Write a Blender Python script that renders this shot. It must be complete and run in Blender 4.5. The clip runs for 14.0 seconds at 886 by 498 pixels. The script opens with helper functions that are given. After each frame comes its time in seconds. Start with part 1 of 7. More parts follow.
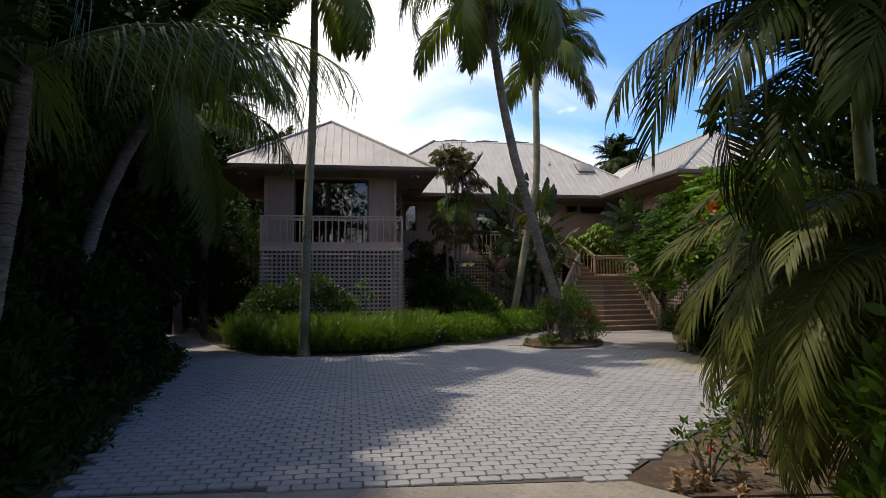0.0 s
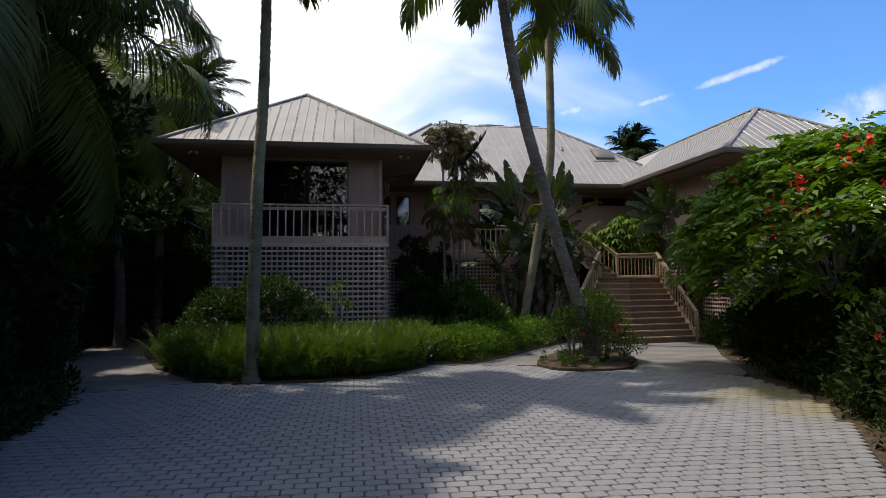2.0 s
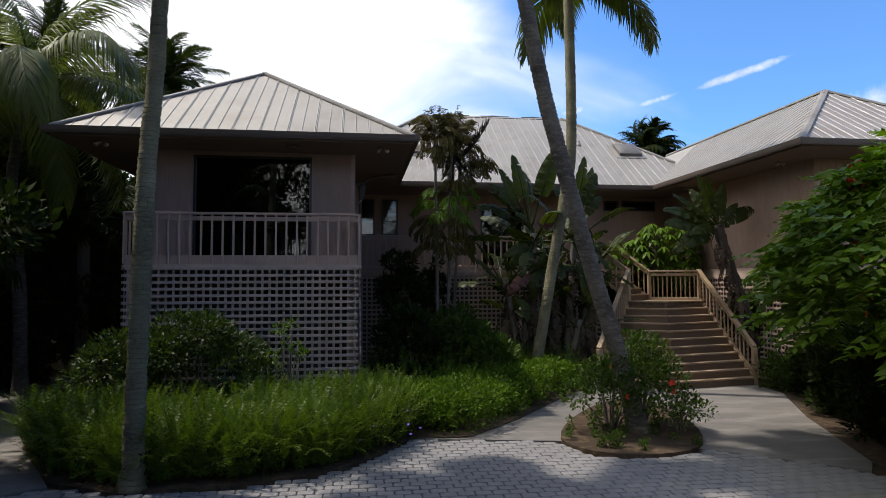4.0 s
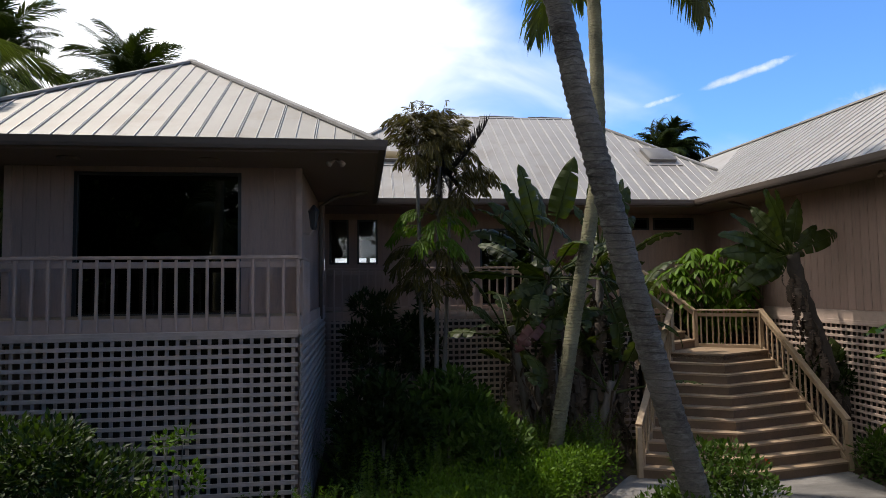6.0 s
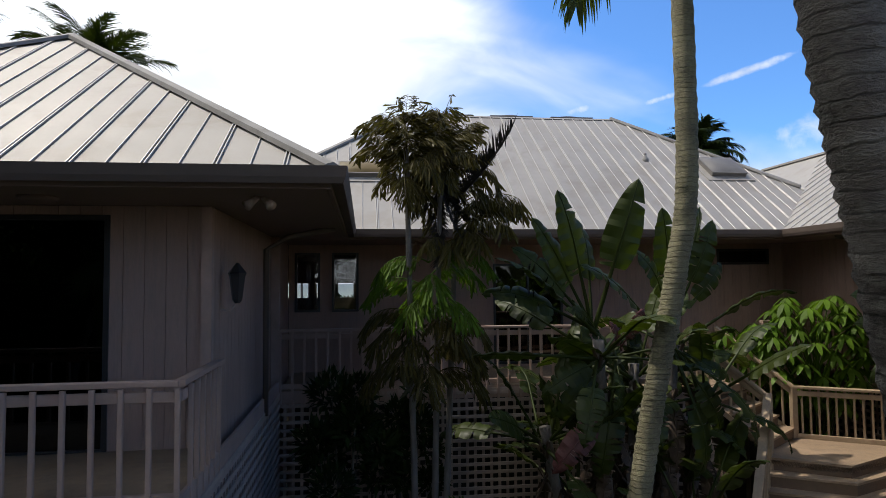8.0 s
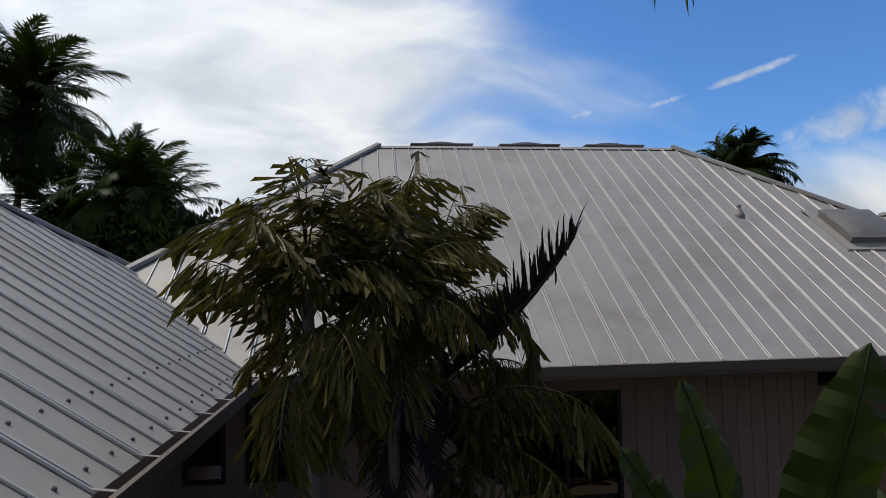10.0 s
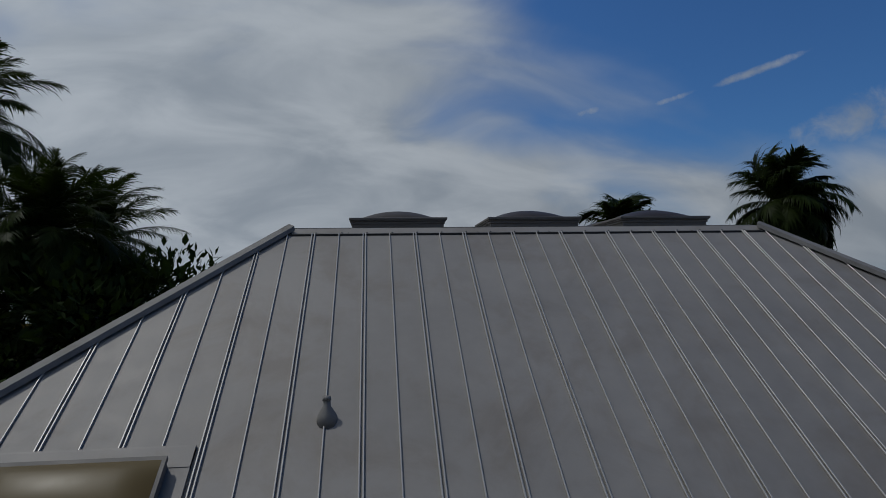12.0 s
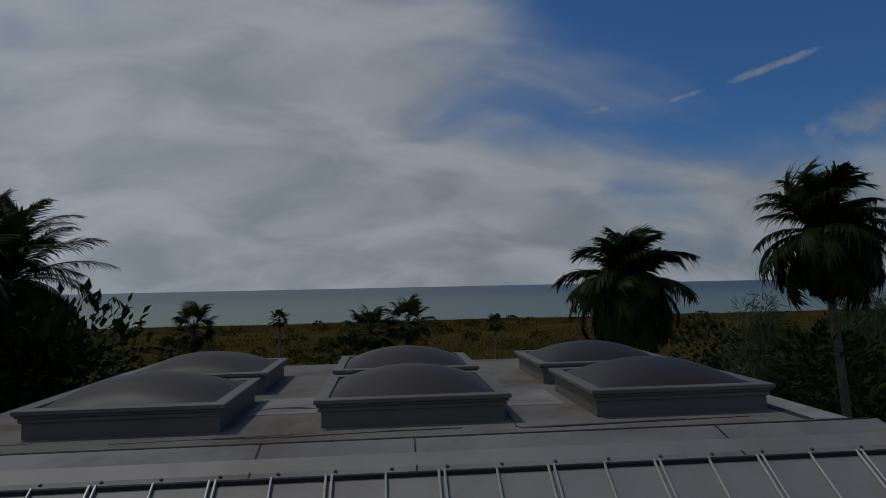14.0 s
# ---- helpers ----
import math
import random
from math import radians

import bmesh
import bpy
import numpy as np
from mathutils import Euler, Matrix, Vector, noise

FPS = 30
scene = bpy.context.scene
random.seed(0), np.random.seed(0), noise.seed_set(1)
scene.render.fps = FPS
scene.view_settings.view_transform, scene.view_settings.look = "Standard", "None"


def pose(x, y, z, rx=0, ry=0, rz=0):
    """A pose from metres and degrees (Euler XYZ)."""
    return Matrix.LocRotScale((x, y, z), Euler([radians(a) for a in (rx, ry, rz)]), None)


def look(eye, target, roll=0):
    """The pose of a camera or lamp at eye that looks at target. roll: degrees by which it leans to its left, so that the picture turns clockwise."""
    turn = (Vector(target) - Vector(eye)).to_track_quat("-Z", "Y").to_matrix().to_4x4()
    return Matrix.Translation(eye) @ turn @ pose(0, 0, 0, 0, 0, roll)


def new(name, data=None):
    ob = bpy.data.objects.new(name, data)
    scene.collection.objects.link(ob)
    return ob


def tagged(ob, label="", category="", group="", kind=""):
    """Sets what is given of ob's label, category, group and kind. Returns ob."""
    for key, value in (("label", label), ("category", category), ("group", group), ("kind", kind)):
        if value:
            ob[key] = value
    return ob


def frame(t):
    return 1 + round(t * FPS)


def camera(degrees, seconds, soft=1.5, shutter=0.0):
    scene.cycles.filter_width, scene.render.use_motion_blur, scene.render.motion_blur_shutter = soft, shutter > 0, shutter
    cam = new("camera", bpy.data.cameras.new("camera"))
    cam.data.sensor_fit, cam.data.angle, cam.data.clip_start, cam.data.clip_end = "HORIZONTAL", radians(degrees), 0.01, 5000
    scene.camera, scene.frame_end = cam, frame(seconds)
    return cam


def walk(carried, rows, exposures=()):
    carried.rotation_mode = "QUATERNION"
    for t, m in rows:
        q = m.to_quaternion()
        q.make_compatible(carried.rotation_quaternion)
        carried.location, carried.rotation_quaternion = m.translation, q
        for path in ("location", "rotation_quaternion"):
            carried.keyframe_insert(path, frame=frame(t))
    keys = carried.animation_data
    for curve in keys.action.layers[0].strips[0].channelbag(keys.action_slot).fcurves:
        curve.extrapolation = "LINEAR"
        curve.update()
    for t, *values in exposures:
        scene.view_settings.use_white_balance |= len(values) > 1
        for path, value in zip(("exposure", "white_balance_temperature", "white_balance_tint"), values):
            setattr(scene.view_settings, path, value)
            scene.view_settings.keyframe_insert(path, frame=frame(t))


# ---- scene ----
cam = camera(69.9, 14.0, 0.6)
PATH = [
    (0, (-3.133, 1.148, 1.874), (-2.848, 3.125, 1.974), -0.2),
    (0.5, (-2.981, 2.104, 1.875), (-2.696, 4.081, 1.976), -0.2),
    (1, (-2.799, 3.069, 1.875), (-2.514, 5.046, 1.978), -0.1),
    (1.5, (-2.568, 3.986, 1.864), (-2.29, 5.963, 1.971), -0.3),
    (2, (-2.35, 4.901, 1.913), (-2.076, 6.879, 2.017), -0.2),
    (2.5, (-2.138, 5.804, 1.989), (-1.868, 7.783, 2.093), -0.1),
    (3, (-1.96, 6.84, 2.143), (-1.689, 8.819, 2.249), -0.2),
    (5.3, (-0.891, 11.592, 3.218), (-0.63, 13.572, 3.319), -0.2),
    (6, (-0.604, 12.863, 3.538), (-0.352, 14.843, 3.654), -0.7),
    (6.5, (-0.473, 13.733, 3.88), (-0.22, 15.715, 3.98), -0.5),
    (7.2, (-0.323, 15.127, 4.261), (-0.071, 17.108, 4.358), -0.4),
    (9.3, (0.445, 20.010, 5.745), (0.685, 21.992, 5.865), -0.9),
    (9.5, (0.550, 20.516, 5.940), (0.788, 22.498, 6.060), -0.9),
    (10, (0.800, 21.791, 6.489), (1.034, 23.774, 6.612), -1.1),
    (10.5, (0.985, 22.916, 7.031), (1.213, 24.899, 7.152), -1.2),
    (11, (1.278, 24.054, 7.539), (1.498, 26.038, 7.655), -1.1),
    (11.5, (1.542, 24.951, 7.986), (1.760, 26.935, 8.101), -1.0),
    (12, (1.902, 25.807, 8.367), (2.117, 27.792, 8.482), -1.0),
    (12.5, (2.354, 26.687, 8.671), (2.565, 28.672, 8.788), -1.0),
    (13, (2.809, 27.770, 9.108), (3.016, 29.756, 9.227), -1.0),
    (13.5, (3.260, 28.732, 9.505), (3.462, 30.718, 9.621), -1.2),
    (14, (3.729, 29.590, 9.854), (3.908, 31.579, 9.968), -1.2),
]
walk(cam, [(t, look(e, g, r)) for t, e, g, r in PATH],
     exposures=[(0.0, 1.0, 6900, 13), (2.0, 0.76, 6600, 11), (3.0, 0.76, 6600, 11), (5.3, 0.9, 6650, 11), (7.2, 0.75, 6550, 10), (9.3, 0.4, 6500, 10), (10.5, -0.3, 6250, 9), (11.0, -0.75, 6150, 9), (11.5, -1.1, 6050, 8), (12.0, -1.25, 5900, 8), (12.5, -1.45, 5900, 8), (14.0, -1.6, 5950, 9)])

# ---------------------------------------------------------------- world and light
SUN_AZ, SUN_EL = radians(-68), radians(64)      # direction to the sun, clockwise from +y


def math_node(nt, op, a, b=None, c=None):
    n = nt.nodes.new("ShaderNodeMath")
    n.operation = op
    for i, v in enumerate((a, b, c)):
        if v is None:
            continue
        if isinstance(v, (int, float)):
            n.inputs[i].default_value = v
        else:
            nt.links.new(v, n.inputs[i])
    return n.outputs[0]


def ramp(nt, v, lo, hi, out_lo=0.0, out_hi=1.0):
    n = nt.nodes.new("ShaderNodeMapRange")
    n.interpolation_type = "SMOOTHSTEP"
    nt.links.new(v, n.inputs[0])
    for i, x in enumerate((lo, hi, out_lo, out_hi)):
        n.inputs[i + 1].default_value = x
    return n.outputs[0]


def noise_tex(nt, vec, scale, detail=4.0, rough=0.55, dist=0.0):
    n = nt.nodes.new("ShaderNodeTexNoise")
    n.inputs["Scale"].default_value = scale
    n.inputs["Detail"].default_value = detail
    n.inputs["Roughness"].default_value = rough
    n.inputs["Distortion"].default_value = dist
    nt.links.new(vec, n.inputs["Vector"])
    return n.outputs["Fac"]


def mix_col(nt, fac, a, b, mode="MIX"):
    n = nt.nodes.new("ShaderNodeMix")
    n.data_type, n.blend_type = "RGBA", mode
    for slot, v in ((0, fac), (6, a), (7, b)):
        if isinstance(v, (int, float)):
            n.inputs[slot].default_value = v
        elif isinstance(v, tuple):
            n.inputs[slot].default_value = (*v[:3], 1.0)
        else:
            nt.links.new(v, n.inputs[slot])
    return n.outputs[2]


def make_world():
    w = bpy.data.worlds.new("sky")
    scene.world = w
    w.use_nodes = True
    nt = w.node_tree
    nt.nodes.clear()
    out = nt.nodes.new("ShaderNodeOutputWorld")
    bg = nt.nodes.new("ShaderNodeBackground")
    sky = nt.nodes.new("ShaderNodeTexSky")
    sky.sky_type, sky.sun_disc = "NISHITA", False
    sky.sun_elevation, sky.sun_rotation = SUN_EL, SUN_AZ
    sky.air_density, sky.dust_density, sky.ozone_density = 1.0, 0.6, 2.5
    tc = nt.nodes.new("ShaderNodeTexCoord")
    sep = nt.nodes.new("ShaderNodeSeparateXYZ")
    nt.links.new(tc.outputs["Generated"], sep.inputs[0])
    dx, dy, dz = sep.outputs
    az = math_node(nt, "MULTIPLY", math_node(nt, "ARCTAN2", dx, dy), 57.2958)
    el = math_node(nt, "MULTIPLY", math_node(nt, "ARCSINE", dz), 57.2958)
    # cloud sheet seen in perspective
    inv = math_node(nt, "DIVIDE", 1.0, math_node(nt, "ADD", math_node(nt, "MAXIMUM", dz, 0.0), 0.55))
    comb = nt.nodes.new("ShaderNodeCombineXYZ")
    nt.links.new(math_node(nt, "MULTIPLY", dx, inv), comb.inputs[0])
    nt.links.new(math_node(nt, "MULTIPLY", dy, inv), comb.inputs[1])
    rot = nt.nodes.new("ShaderNodeMapping")
    rot.inputs["Rotation"].default_value = (0, 0, radians(-38))
    rot.inputs["Scale"].default_value = (1.1, 1.9, 1.0)
    nt.links.new(comb.outputs[0], rot.inputs[0])
    big = noise_tex(nt, rot.outputs[0], 1.1, 4.0, 0.5, 0.8)
    fine = noise_tex(nt, rot.outputs[0], 3.0, 6.0, 0.5, 0.6)
    # cover thins out towards the right of the house, thick towards the sun
    cover = ramp(nt, az, -6.0, 28.0, 0.34, -0.13)
    low = ramp(nt, el, 3.0, 14.0, 0.42, 0.0)
    back = ramp(nt, dy, -0.1, -0.7, 0.0, -0.06)
    tot = math_node(nt, "ADD", math_node(nt, "ADD", big, math_node(nt, "ADD", cover, back)), low)
    tot = math_node(nt, "ADD", tot, math_node(nt, "MULTIPLY", math_node(nt, "SUBTRACT", fine, 0.5), 0.35))
    sheet = ramp(nt, tot, 0.36, 0.80)

    # small separate clouds: azimuth, elevation, half length, half height, slope
    ang = nt.nodes.new("ShaderNodeCombineXYZ")
    nt.links.new(az, ang.inputs[0])
    nt.links.new(el, ang.inputs[1])
    wob = noise_tex(nt, ang.outputs[0], 0.35, 6.0, 0.65, 0.4)
    parts = sheet
    for a0, e0, ra, re, slope in ((33.2, 16.7, 3.3, 0.36, 0.22), (19.4, 14.9, 1.2, 0.42, 0.12), (26.5, 15.3, 2.0, 0.3, 0.2),
                                  (41.0, 12.4, 5.5, 1.7, 0.3), (-17.0, 4.3, 1.3, 0.7, 0.0), (-14.0, 3.9, 1.2, 0.7, 0.0)):
        da = math_node(nt, "SUBTRACT", az, a0)
        de = math_node(nt, "SUBTRACT", math_node(nt, "SUBTRACT", el, e0), math_node(nt, "MULTIPLY", da, slope))
        q = math_node(nt, "ADD", math_node(nt, "POWER", math_node(nt, "ABSOLUTE", math_node(nt, "DIVIDE", da, ra)), 2.0),
                      math_node(nt, "POWER", math_node(nt, "ABSOLUTE", math_node(nt, "DIVIDE", de, re)), 2.0))
        q = math_node(nt, "ADD", q, math_node(nt, "MULTIPLY", math_node(nt, "SUBTRACT", wob, 0.5), 3.6))
        parts = math_node(nt, "MAXIMUM", parts, ramp(nt, q, 1.3, -0.6, 0.0, 0.75))
    shade = mix_col(nt, ramp(nt, fine, 0.3, 0.75), (5.2, 5.6, 6.05), (8.4, 8.6, 8.75))
    deep = mix_col(nt, 1.0, sky.outputs[0], (0.64, 1.02, 1.46), "MULTIPLY")
    col = mix_col(nt, parts, deep, shade)
    glow = ramp(nt, az, 40.0, -60.0, 0.92, 1.3)
    col = mix_col(nt, 1.0, col, glow_color(nt, glow), "MULTIPLY")
    nt.links.new(col, bg.inputs[0])
    bg.inputs[1].default_value = 0.1
    nt.links.new(bg.outputs[0], out.inputs[0])


def glow_color(nt, v):
    c = nt.nodes.new("ShaderNodeCombineColor")
    for i in range(3):
        nt.links.new(v, c.inputs[i])
    return c.outputs[0]


make_world()
sun = new("sun", bpy.data.lights.new("sun", "SUN"))
sun.data.energy, sun.data.angle, sun.data.color = 2.5, radians(1.5), (1.0, 0.93, 0.82)
sun_dir = Vector((math.sin(SUN_AZ) * math.cos(SUN_EL), math.cos(SUN_AZ) * math.cos(SUN_EL), math.sin(SUN_EL)))
sun.matrix_world = look(sun_dir * 60, (0, 0, 0))

# ---------------------------------------------------------------- materials
MATS = {}


def material(name, color, rough=0.6, metal=0.0, spread=0.25, scale=6.0, big=0.6, bump=0.15, bump_scale=40.0, second=None, second_amount=0.0,
             stretch=(1, 1, 1), by_object=0.0, by_island=0.0, coat=0.0, translucent=0.0):
    """A base colour with fine grain, large blotches, optional stains in a second colour, and relief."""
    if name in MATS:
        return MATS[name]
    m = bpy.data.materials.new(name)
    m.use_nodes = True
    nt = m.node_tree
    b = nt.nodes["Principled BSDF"]
    tc = nt.nodes.new("ShaderNodeTexCoord")
    mp = nt.nodes.new("ShaderNodeMapping")
    mp.inputs["Scale"].default_value = stretch
    nt.links.new(tc.outputs["Object"], mp.inputs[0])
    vec = mp.outputs[0]
    fine = noise_tex(nt, vec, scale, 6.0, 0.6)
    wide = noise_tex(nt, tc.outputs["Object"], big, 3.0, 0.5)
    f = math_node(nt, "ADD", math_node(nt, "MULTIPLY", math_node(nt, "SUBTRACT", fine, 0.5), 1.1),
                  math_node(nt, "MULTIPLY", math_node(nt, "SUBTRACT", wide, 0.5), 1.3))
    if by_object:
        oi = nt.nodes.new("ShaderNodeObjectInfo")
        f = math_node(nt, "ADD", f, math_node(nt, "MULTIPLY", math_node(nt, "SUBTRACT", oi.outputs["Random"], 0.5), by_object))
    if by_island:
        ge = nt.nodes.new("ShaderNodeNewGeometry")
        f = math_node(nt, "ADD", f, math_node(nt, "MULTIPLY", math_node(nt, "SUBTRACT", ge.outputs["Random Per Island"], 0.5), by_island))
    val = math_node(nt, "MAXIMUM", math_node(nt, "ADD", 1.0, math_node(nt, "MULTIPLY", f, spread * 2)), 0.15)
    col = mix_col(nt, 1.0, tuple(color), glow_color(nt, val), "MULTIPLY")
    if second:
        s = noise_tex(nt, vec, scale * 0.22, 7.0, 0.65, 0.5)
        col = mix_col(nt, math_node(nt, "MULTIPLY", ramp(nt, s, 0.46, 0.68), second_amount), col, tuple(second))
    nt.links.new(col, b.inputs["Base Color"])
    r = math_node(nt, "ADD", rough, math_node(nt, "MULTIPLY", math_node(nt, "SUBTRACT", fine, 0.5), 0.25))
    nt.links.new(r, b.inputs["Roughness"])
    b.inputs["Metallic"].default_value = metal
    b.inputs["Coat Weight"].default_value = coat
    if bump:
        bn = noise_tex(nt, vec, bump_scale, 4.0, 0.6)
        bp = nt.nodes.new("ShaderNodeBump")
        bp.inputs["Strength"].default_value = bump
        bp.inputs["Distance"].default_value = 0.02
        nt.links.new(bn, bp.inputs["Height"])
        nt.links.new(bp.outputs[0], b.inputs["Normal"])
    if translucent:
        out = nt.nodes["Material Output"]
        tr = nt.nodes.new("ShaderNodeBsdfTranslucent")
        nt.links.new(mix_col(nt, 1.0, col, (1.25, 1.35, 0.45), "MULTIPLY"), tr.inputs[0])
        mx = nt.nodes.new("ShaderNodeMixShader")
        mx.inputs[0].default_value = translucent
        nt.links.new(b.outputs[0], mx.inputs[1])
        nt.links.new(tr.outputs[0], mx.inputs[2])
        nt.links.new(mx.outputs[0], out.inputs[0])
    MATS[name] = m
    return m


def glass_material(name, tint, gloss_rough=0.01):
    m = bpy.data.materials.new(name)
    m.use_nodes = True
    nt = m.node_tree
    nt.nodes.clear()
    out = nt.nodes.new("ShaderNodeOutputMaterial")
    t = nt.nodes.new("ShaderNodeBsdfTransparent")
    t.inputs[0].default_value = (*tint, 1)
    g = nt.nodes.new("ShaderNodeBsdfGlossy")
    g.inputs["Roughness"].default_value = gloss_rough
    fr = nt.nodes.new("ShaderNodeFresnel")
    fr.inputs[0].default_value = 1.55
    mx = nt.nodes.new("ShaderNodeMixShader")
    nt.links.new(math_node(nt, "ADD", math_node(nt, "MULTIPLY", fr.outputs[0], 1.3), 0.02), mx.inputs[0])
    nt.links.new(t.outputs[0], mx.inputs[1])
    nt.links.new(g.outputs[0], mx.inputs[2])
    nt.links.new(mx.outputs[0], out.inputs[0])
    MATS[name] = m
    return m


def scarred(mat, spacing=0.095, depth=0.34):
    """Adds the thin uneven rings of old leaf scars to a palm stem."""
    nt = mat.node_tree
    b = nt.nodes["Principled BSDF"]
    tc = nt.nodes.new("ShaderNodeTexCoord")
    sep = nt.nodes.new("ShaderNodeSeparateXYZ")
    nt.links.new(tc.outputs["Object"], sep.inputs[0])
    wob = noise_tex(nt, tc.outputs["Object"], 5.0, 4)
    z = math_node(nt, "ADD", sep.outputs[2], math_node(nt, "MULTIPLY", wob, 0.07))
    s = math_node(nt, "FRACT", math_node(nt, "DIVIDE", z, spacing))
    line = ramp(nt, s, 0.16, 0.0)
    old = b.inputs["Base Color"].links[0].from_socket
    nt.links.new(mix_col(nt, math_node(nt, "MULTIPLY", line, depth), old, (0.055, 0.05, 0.042)), b.inputs["Base Color"])
    bp = nt.nodes.new("ShaderNodeBump")
    bp.inputs["Strength"].default_value, bp.inputs["Distance"].default_value = 0.8, 0.015
    bp.invert = True
    nt.links.new(line, bp.inputs["Height"])
    nt.links.new(b.inputs["Normal"].links[0].from_socket, bp.inputs["Normal"])
    nt.links.new(bp.outputs[0], b.inputs["Normal"])


ROOF = material("galvanised_roof", (0.275, 0.257, 0.238), 0.62, 0.20, 0.14, 5.0, 0.7, 0.05, 25, (0.20, 0.172, 0.145), 0.55)
# Paler than the sheets, so the folds' sunlit glint sits in the colour.
SEAM = material("roof_seam", (0.40, 0.385, 0.37), 0.46, 0.36, 0.10, 8.0, 0.8, 0.05, 30)
CAP = material("roof_flashing", (0.225, 0.215, 0.203), 0.64, 0.12, 0.28, 4.0, 1.6, 0.08, 25, (0.11, 0.095, 0.08), 0.6)
SCREW = material("screw_head", (0.12, 0.12, 0.12), 0.5, 0.6)
GUTTER = material("painted_gutter", (0.105, 0.077, 0.062), 0.6, 0.0, 0.2, 5.0, 0.8, 0.08, 30)
SIDING = material("taupe_siding", (0.365, 0.245, 0.196), 0.75, 0.0, 0.16, 14.0, 0.7, 0.3, 60, (0.20, 0.17, 0.15), 0.35, (6, 6, 0.6), 0.25)
TRIM = material("taupe_trim", (0.405, 0.276, 0.222), 0.7, 0.0, 0.15, 10.0, 0.9, 0.2, 50, (0.2, 0.17, 0.15), 0.3, (1, 1, 1), 0.3)
SLAT = material("weathered_lattice", (0.42, 0.315, 0.262), 0.8, 0.0, 0.18, 9.0, 1.0, 0.3, 60, (0.2, 0.18, 0.16), 0.4, (1, 1, 1), 0.35)
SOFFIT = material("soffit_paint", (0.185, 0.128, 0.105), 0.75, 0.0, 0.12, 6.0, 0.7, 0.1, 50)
DECK = material("deck_board", (0.29, 0.20, 0.125), 0.72, 0.0, 0.25, 12.0, 0.9, 0.35, 70, (0.16, 0.11, 0.075), 0.5, (1, 1, 1), 0.5)
# Riser brown darkened for their shade below the sunlit, paler weathered treads.
RISER = material("shaded_riser", (0.125, 0.078, 0.046), 0.75, 0.0, 0.25, 12.0, 0.9, 0.3, 70, (0.08, 0.05, 0.035), 0.4, (1, 1, 1), 0.4)
RAILWOOD = material("weathered_rail", (0.32, 0.23, 0.145), 0.7, 0.0, 0.25, 14.0, 1.2, 0.3, 60, (0.2, 0.14, 0.09), 0.5, (1, 1, 1), 0.3)
BLACK = material("window_frame_paint", (0.02, 0.02, 0.022), 0.4, 0.0, 0.1, 8, 1, 0.03, 30)
# Near-black colour carries the dimness inside the rooms and below the floor.
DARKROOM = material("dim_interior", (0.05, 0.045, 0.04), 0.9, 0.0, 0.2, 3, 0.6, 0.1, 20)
CURB = material("skylight_curb", (0.132, 0.122, 0.112), 0.6, 0.15, 0.15, 5, 1.2, 0.1, 40, (0.2, 0.19, 0.18), 0.4)
DOME = material("bronze_dome", (0.040, 0.032, 0.029), 0.5, 0.0, 0.1, 2, 0.8, 0.0, 20, None, 0, (1, 1, 1), 0, 0, 0.0)
AMBER = material("amber_dome", (0.11, 0.075, 0.022), 0.40, 0.0, 0.12, 2, 0.8, 0.0, 20, None, 0, (1, 1, 1), 0, 0, 0.0)
FLATROOF = material("roof_membrane", (0.19, 0.172, 0.155), 0.85, 0.0, 0.25, 5, 0.7, 0.3, 45, (0.11, 0.08, 0.065), 0.8)
PAVER = material("concrete_paver", (0.186, 0.181, 0.182), 0.85, 0.0, 0.2, 22, 0.33, 0.35, 90, (0.24, 0.22, 0.21), 0.45, (1, 1, 1), 0.35, 0.35)


def mossy(mat, x, y, radius, color):
    """A yellow-green film of algae on the ground round a plan point, with ragged edges."""
    nt = mat.node_tree
    b = nt.nodes["Principled BSDF"]
    geo = nt.nodes.new("ShaderNodeNewGeometry")
    dist = nt.nodes.new("ShaderNodeVectorMath")
    dist.operation = "DISTANCE"
    dist.inputs[1].default_value = (x, y, 0)
    nt.links.new(geo.outputs["Position"], dist.inputs[0])
    ragged = noise_tex(nt, geo.outputs["Position"], 1.3, 6, 0.65)
    d = math_node(nt, "ADD", dist.outputs["Value"], math_node(nt, "MULTIPLY", math_node(nt, "SUBTRACT", ragged, 0.5), 4.0))
    old = b.inputs["Base Color"].links[0].from_socket
    nt.links.new(mix_col(nt, ramp(nt, d, radius, radius * 0.2, 0.0, 0.75), old, color), b.inputs["Base Color"])


mossy(PAVER, 5.3, 14.3, 2.4, (0.20, 0.165, 0.06))
JOINT = material("paver_sand", (0.05, 0.045, 0.035), 0.95, 0.0, 0.3, 30, 0.6, 0.5, 90, (0.05, 0.055, 0.03), 0.5)
CONCRETE = material("stamped_concrete", (0.135, 0.125, 0.116), 0.85, 0.0, 0.35, 5, 0.6, 0.7, 14, (0.26, 0.24, 0.22), 0.55, (0.5, 1.6, 1))
SOIL = material("leaf_mould", (0.062, 0.045, 0.032), 0.95, 0.0, 0.45, 25, 0.8, 0.8, 60, (0.17, 0.12, 0.07), 0.5)
GRAVEL = material("shell_gravel", (0.23, 0.205, 0.165), 0.95, 0.0, 0.5, 60, 0.8, 1.0, 110, (0.13, 0.12, 0.08), 0.6)
DUNE = material("dune_grass_flat", (0.050, 0.040, 0.013), 0.95, 0.0, 0.5, 0.35, 0.06, 1.0, 3, (0.075, 0.055, 0.018), 0.6)
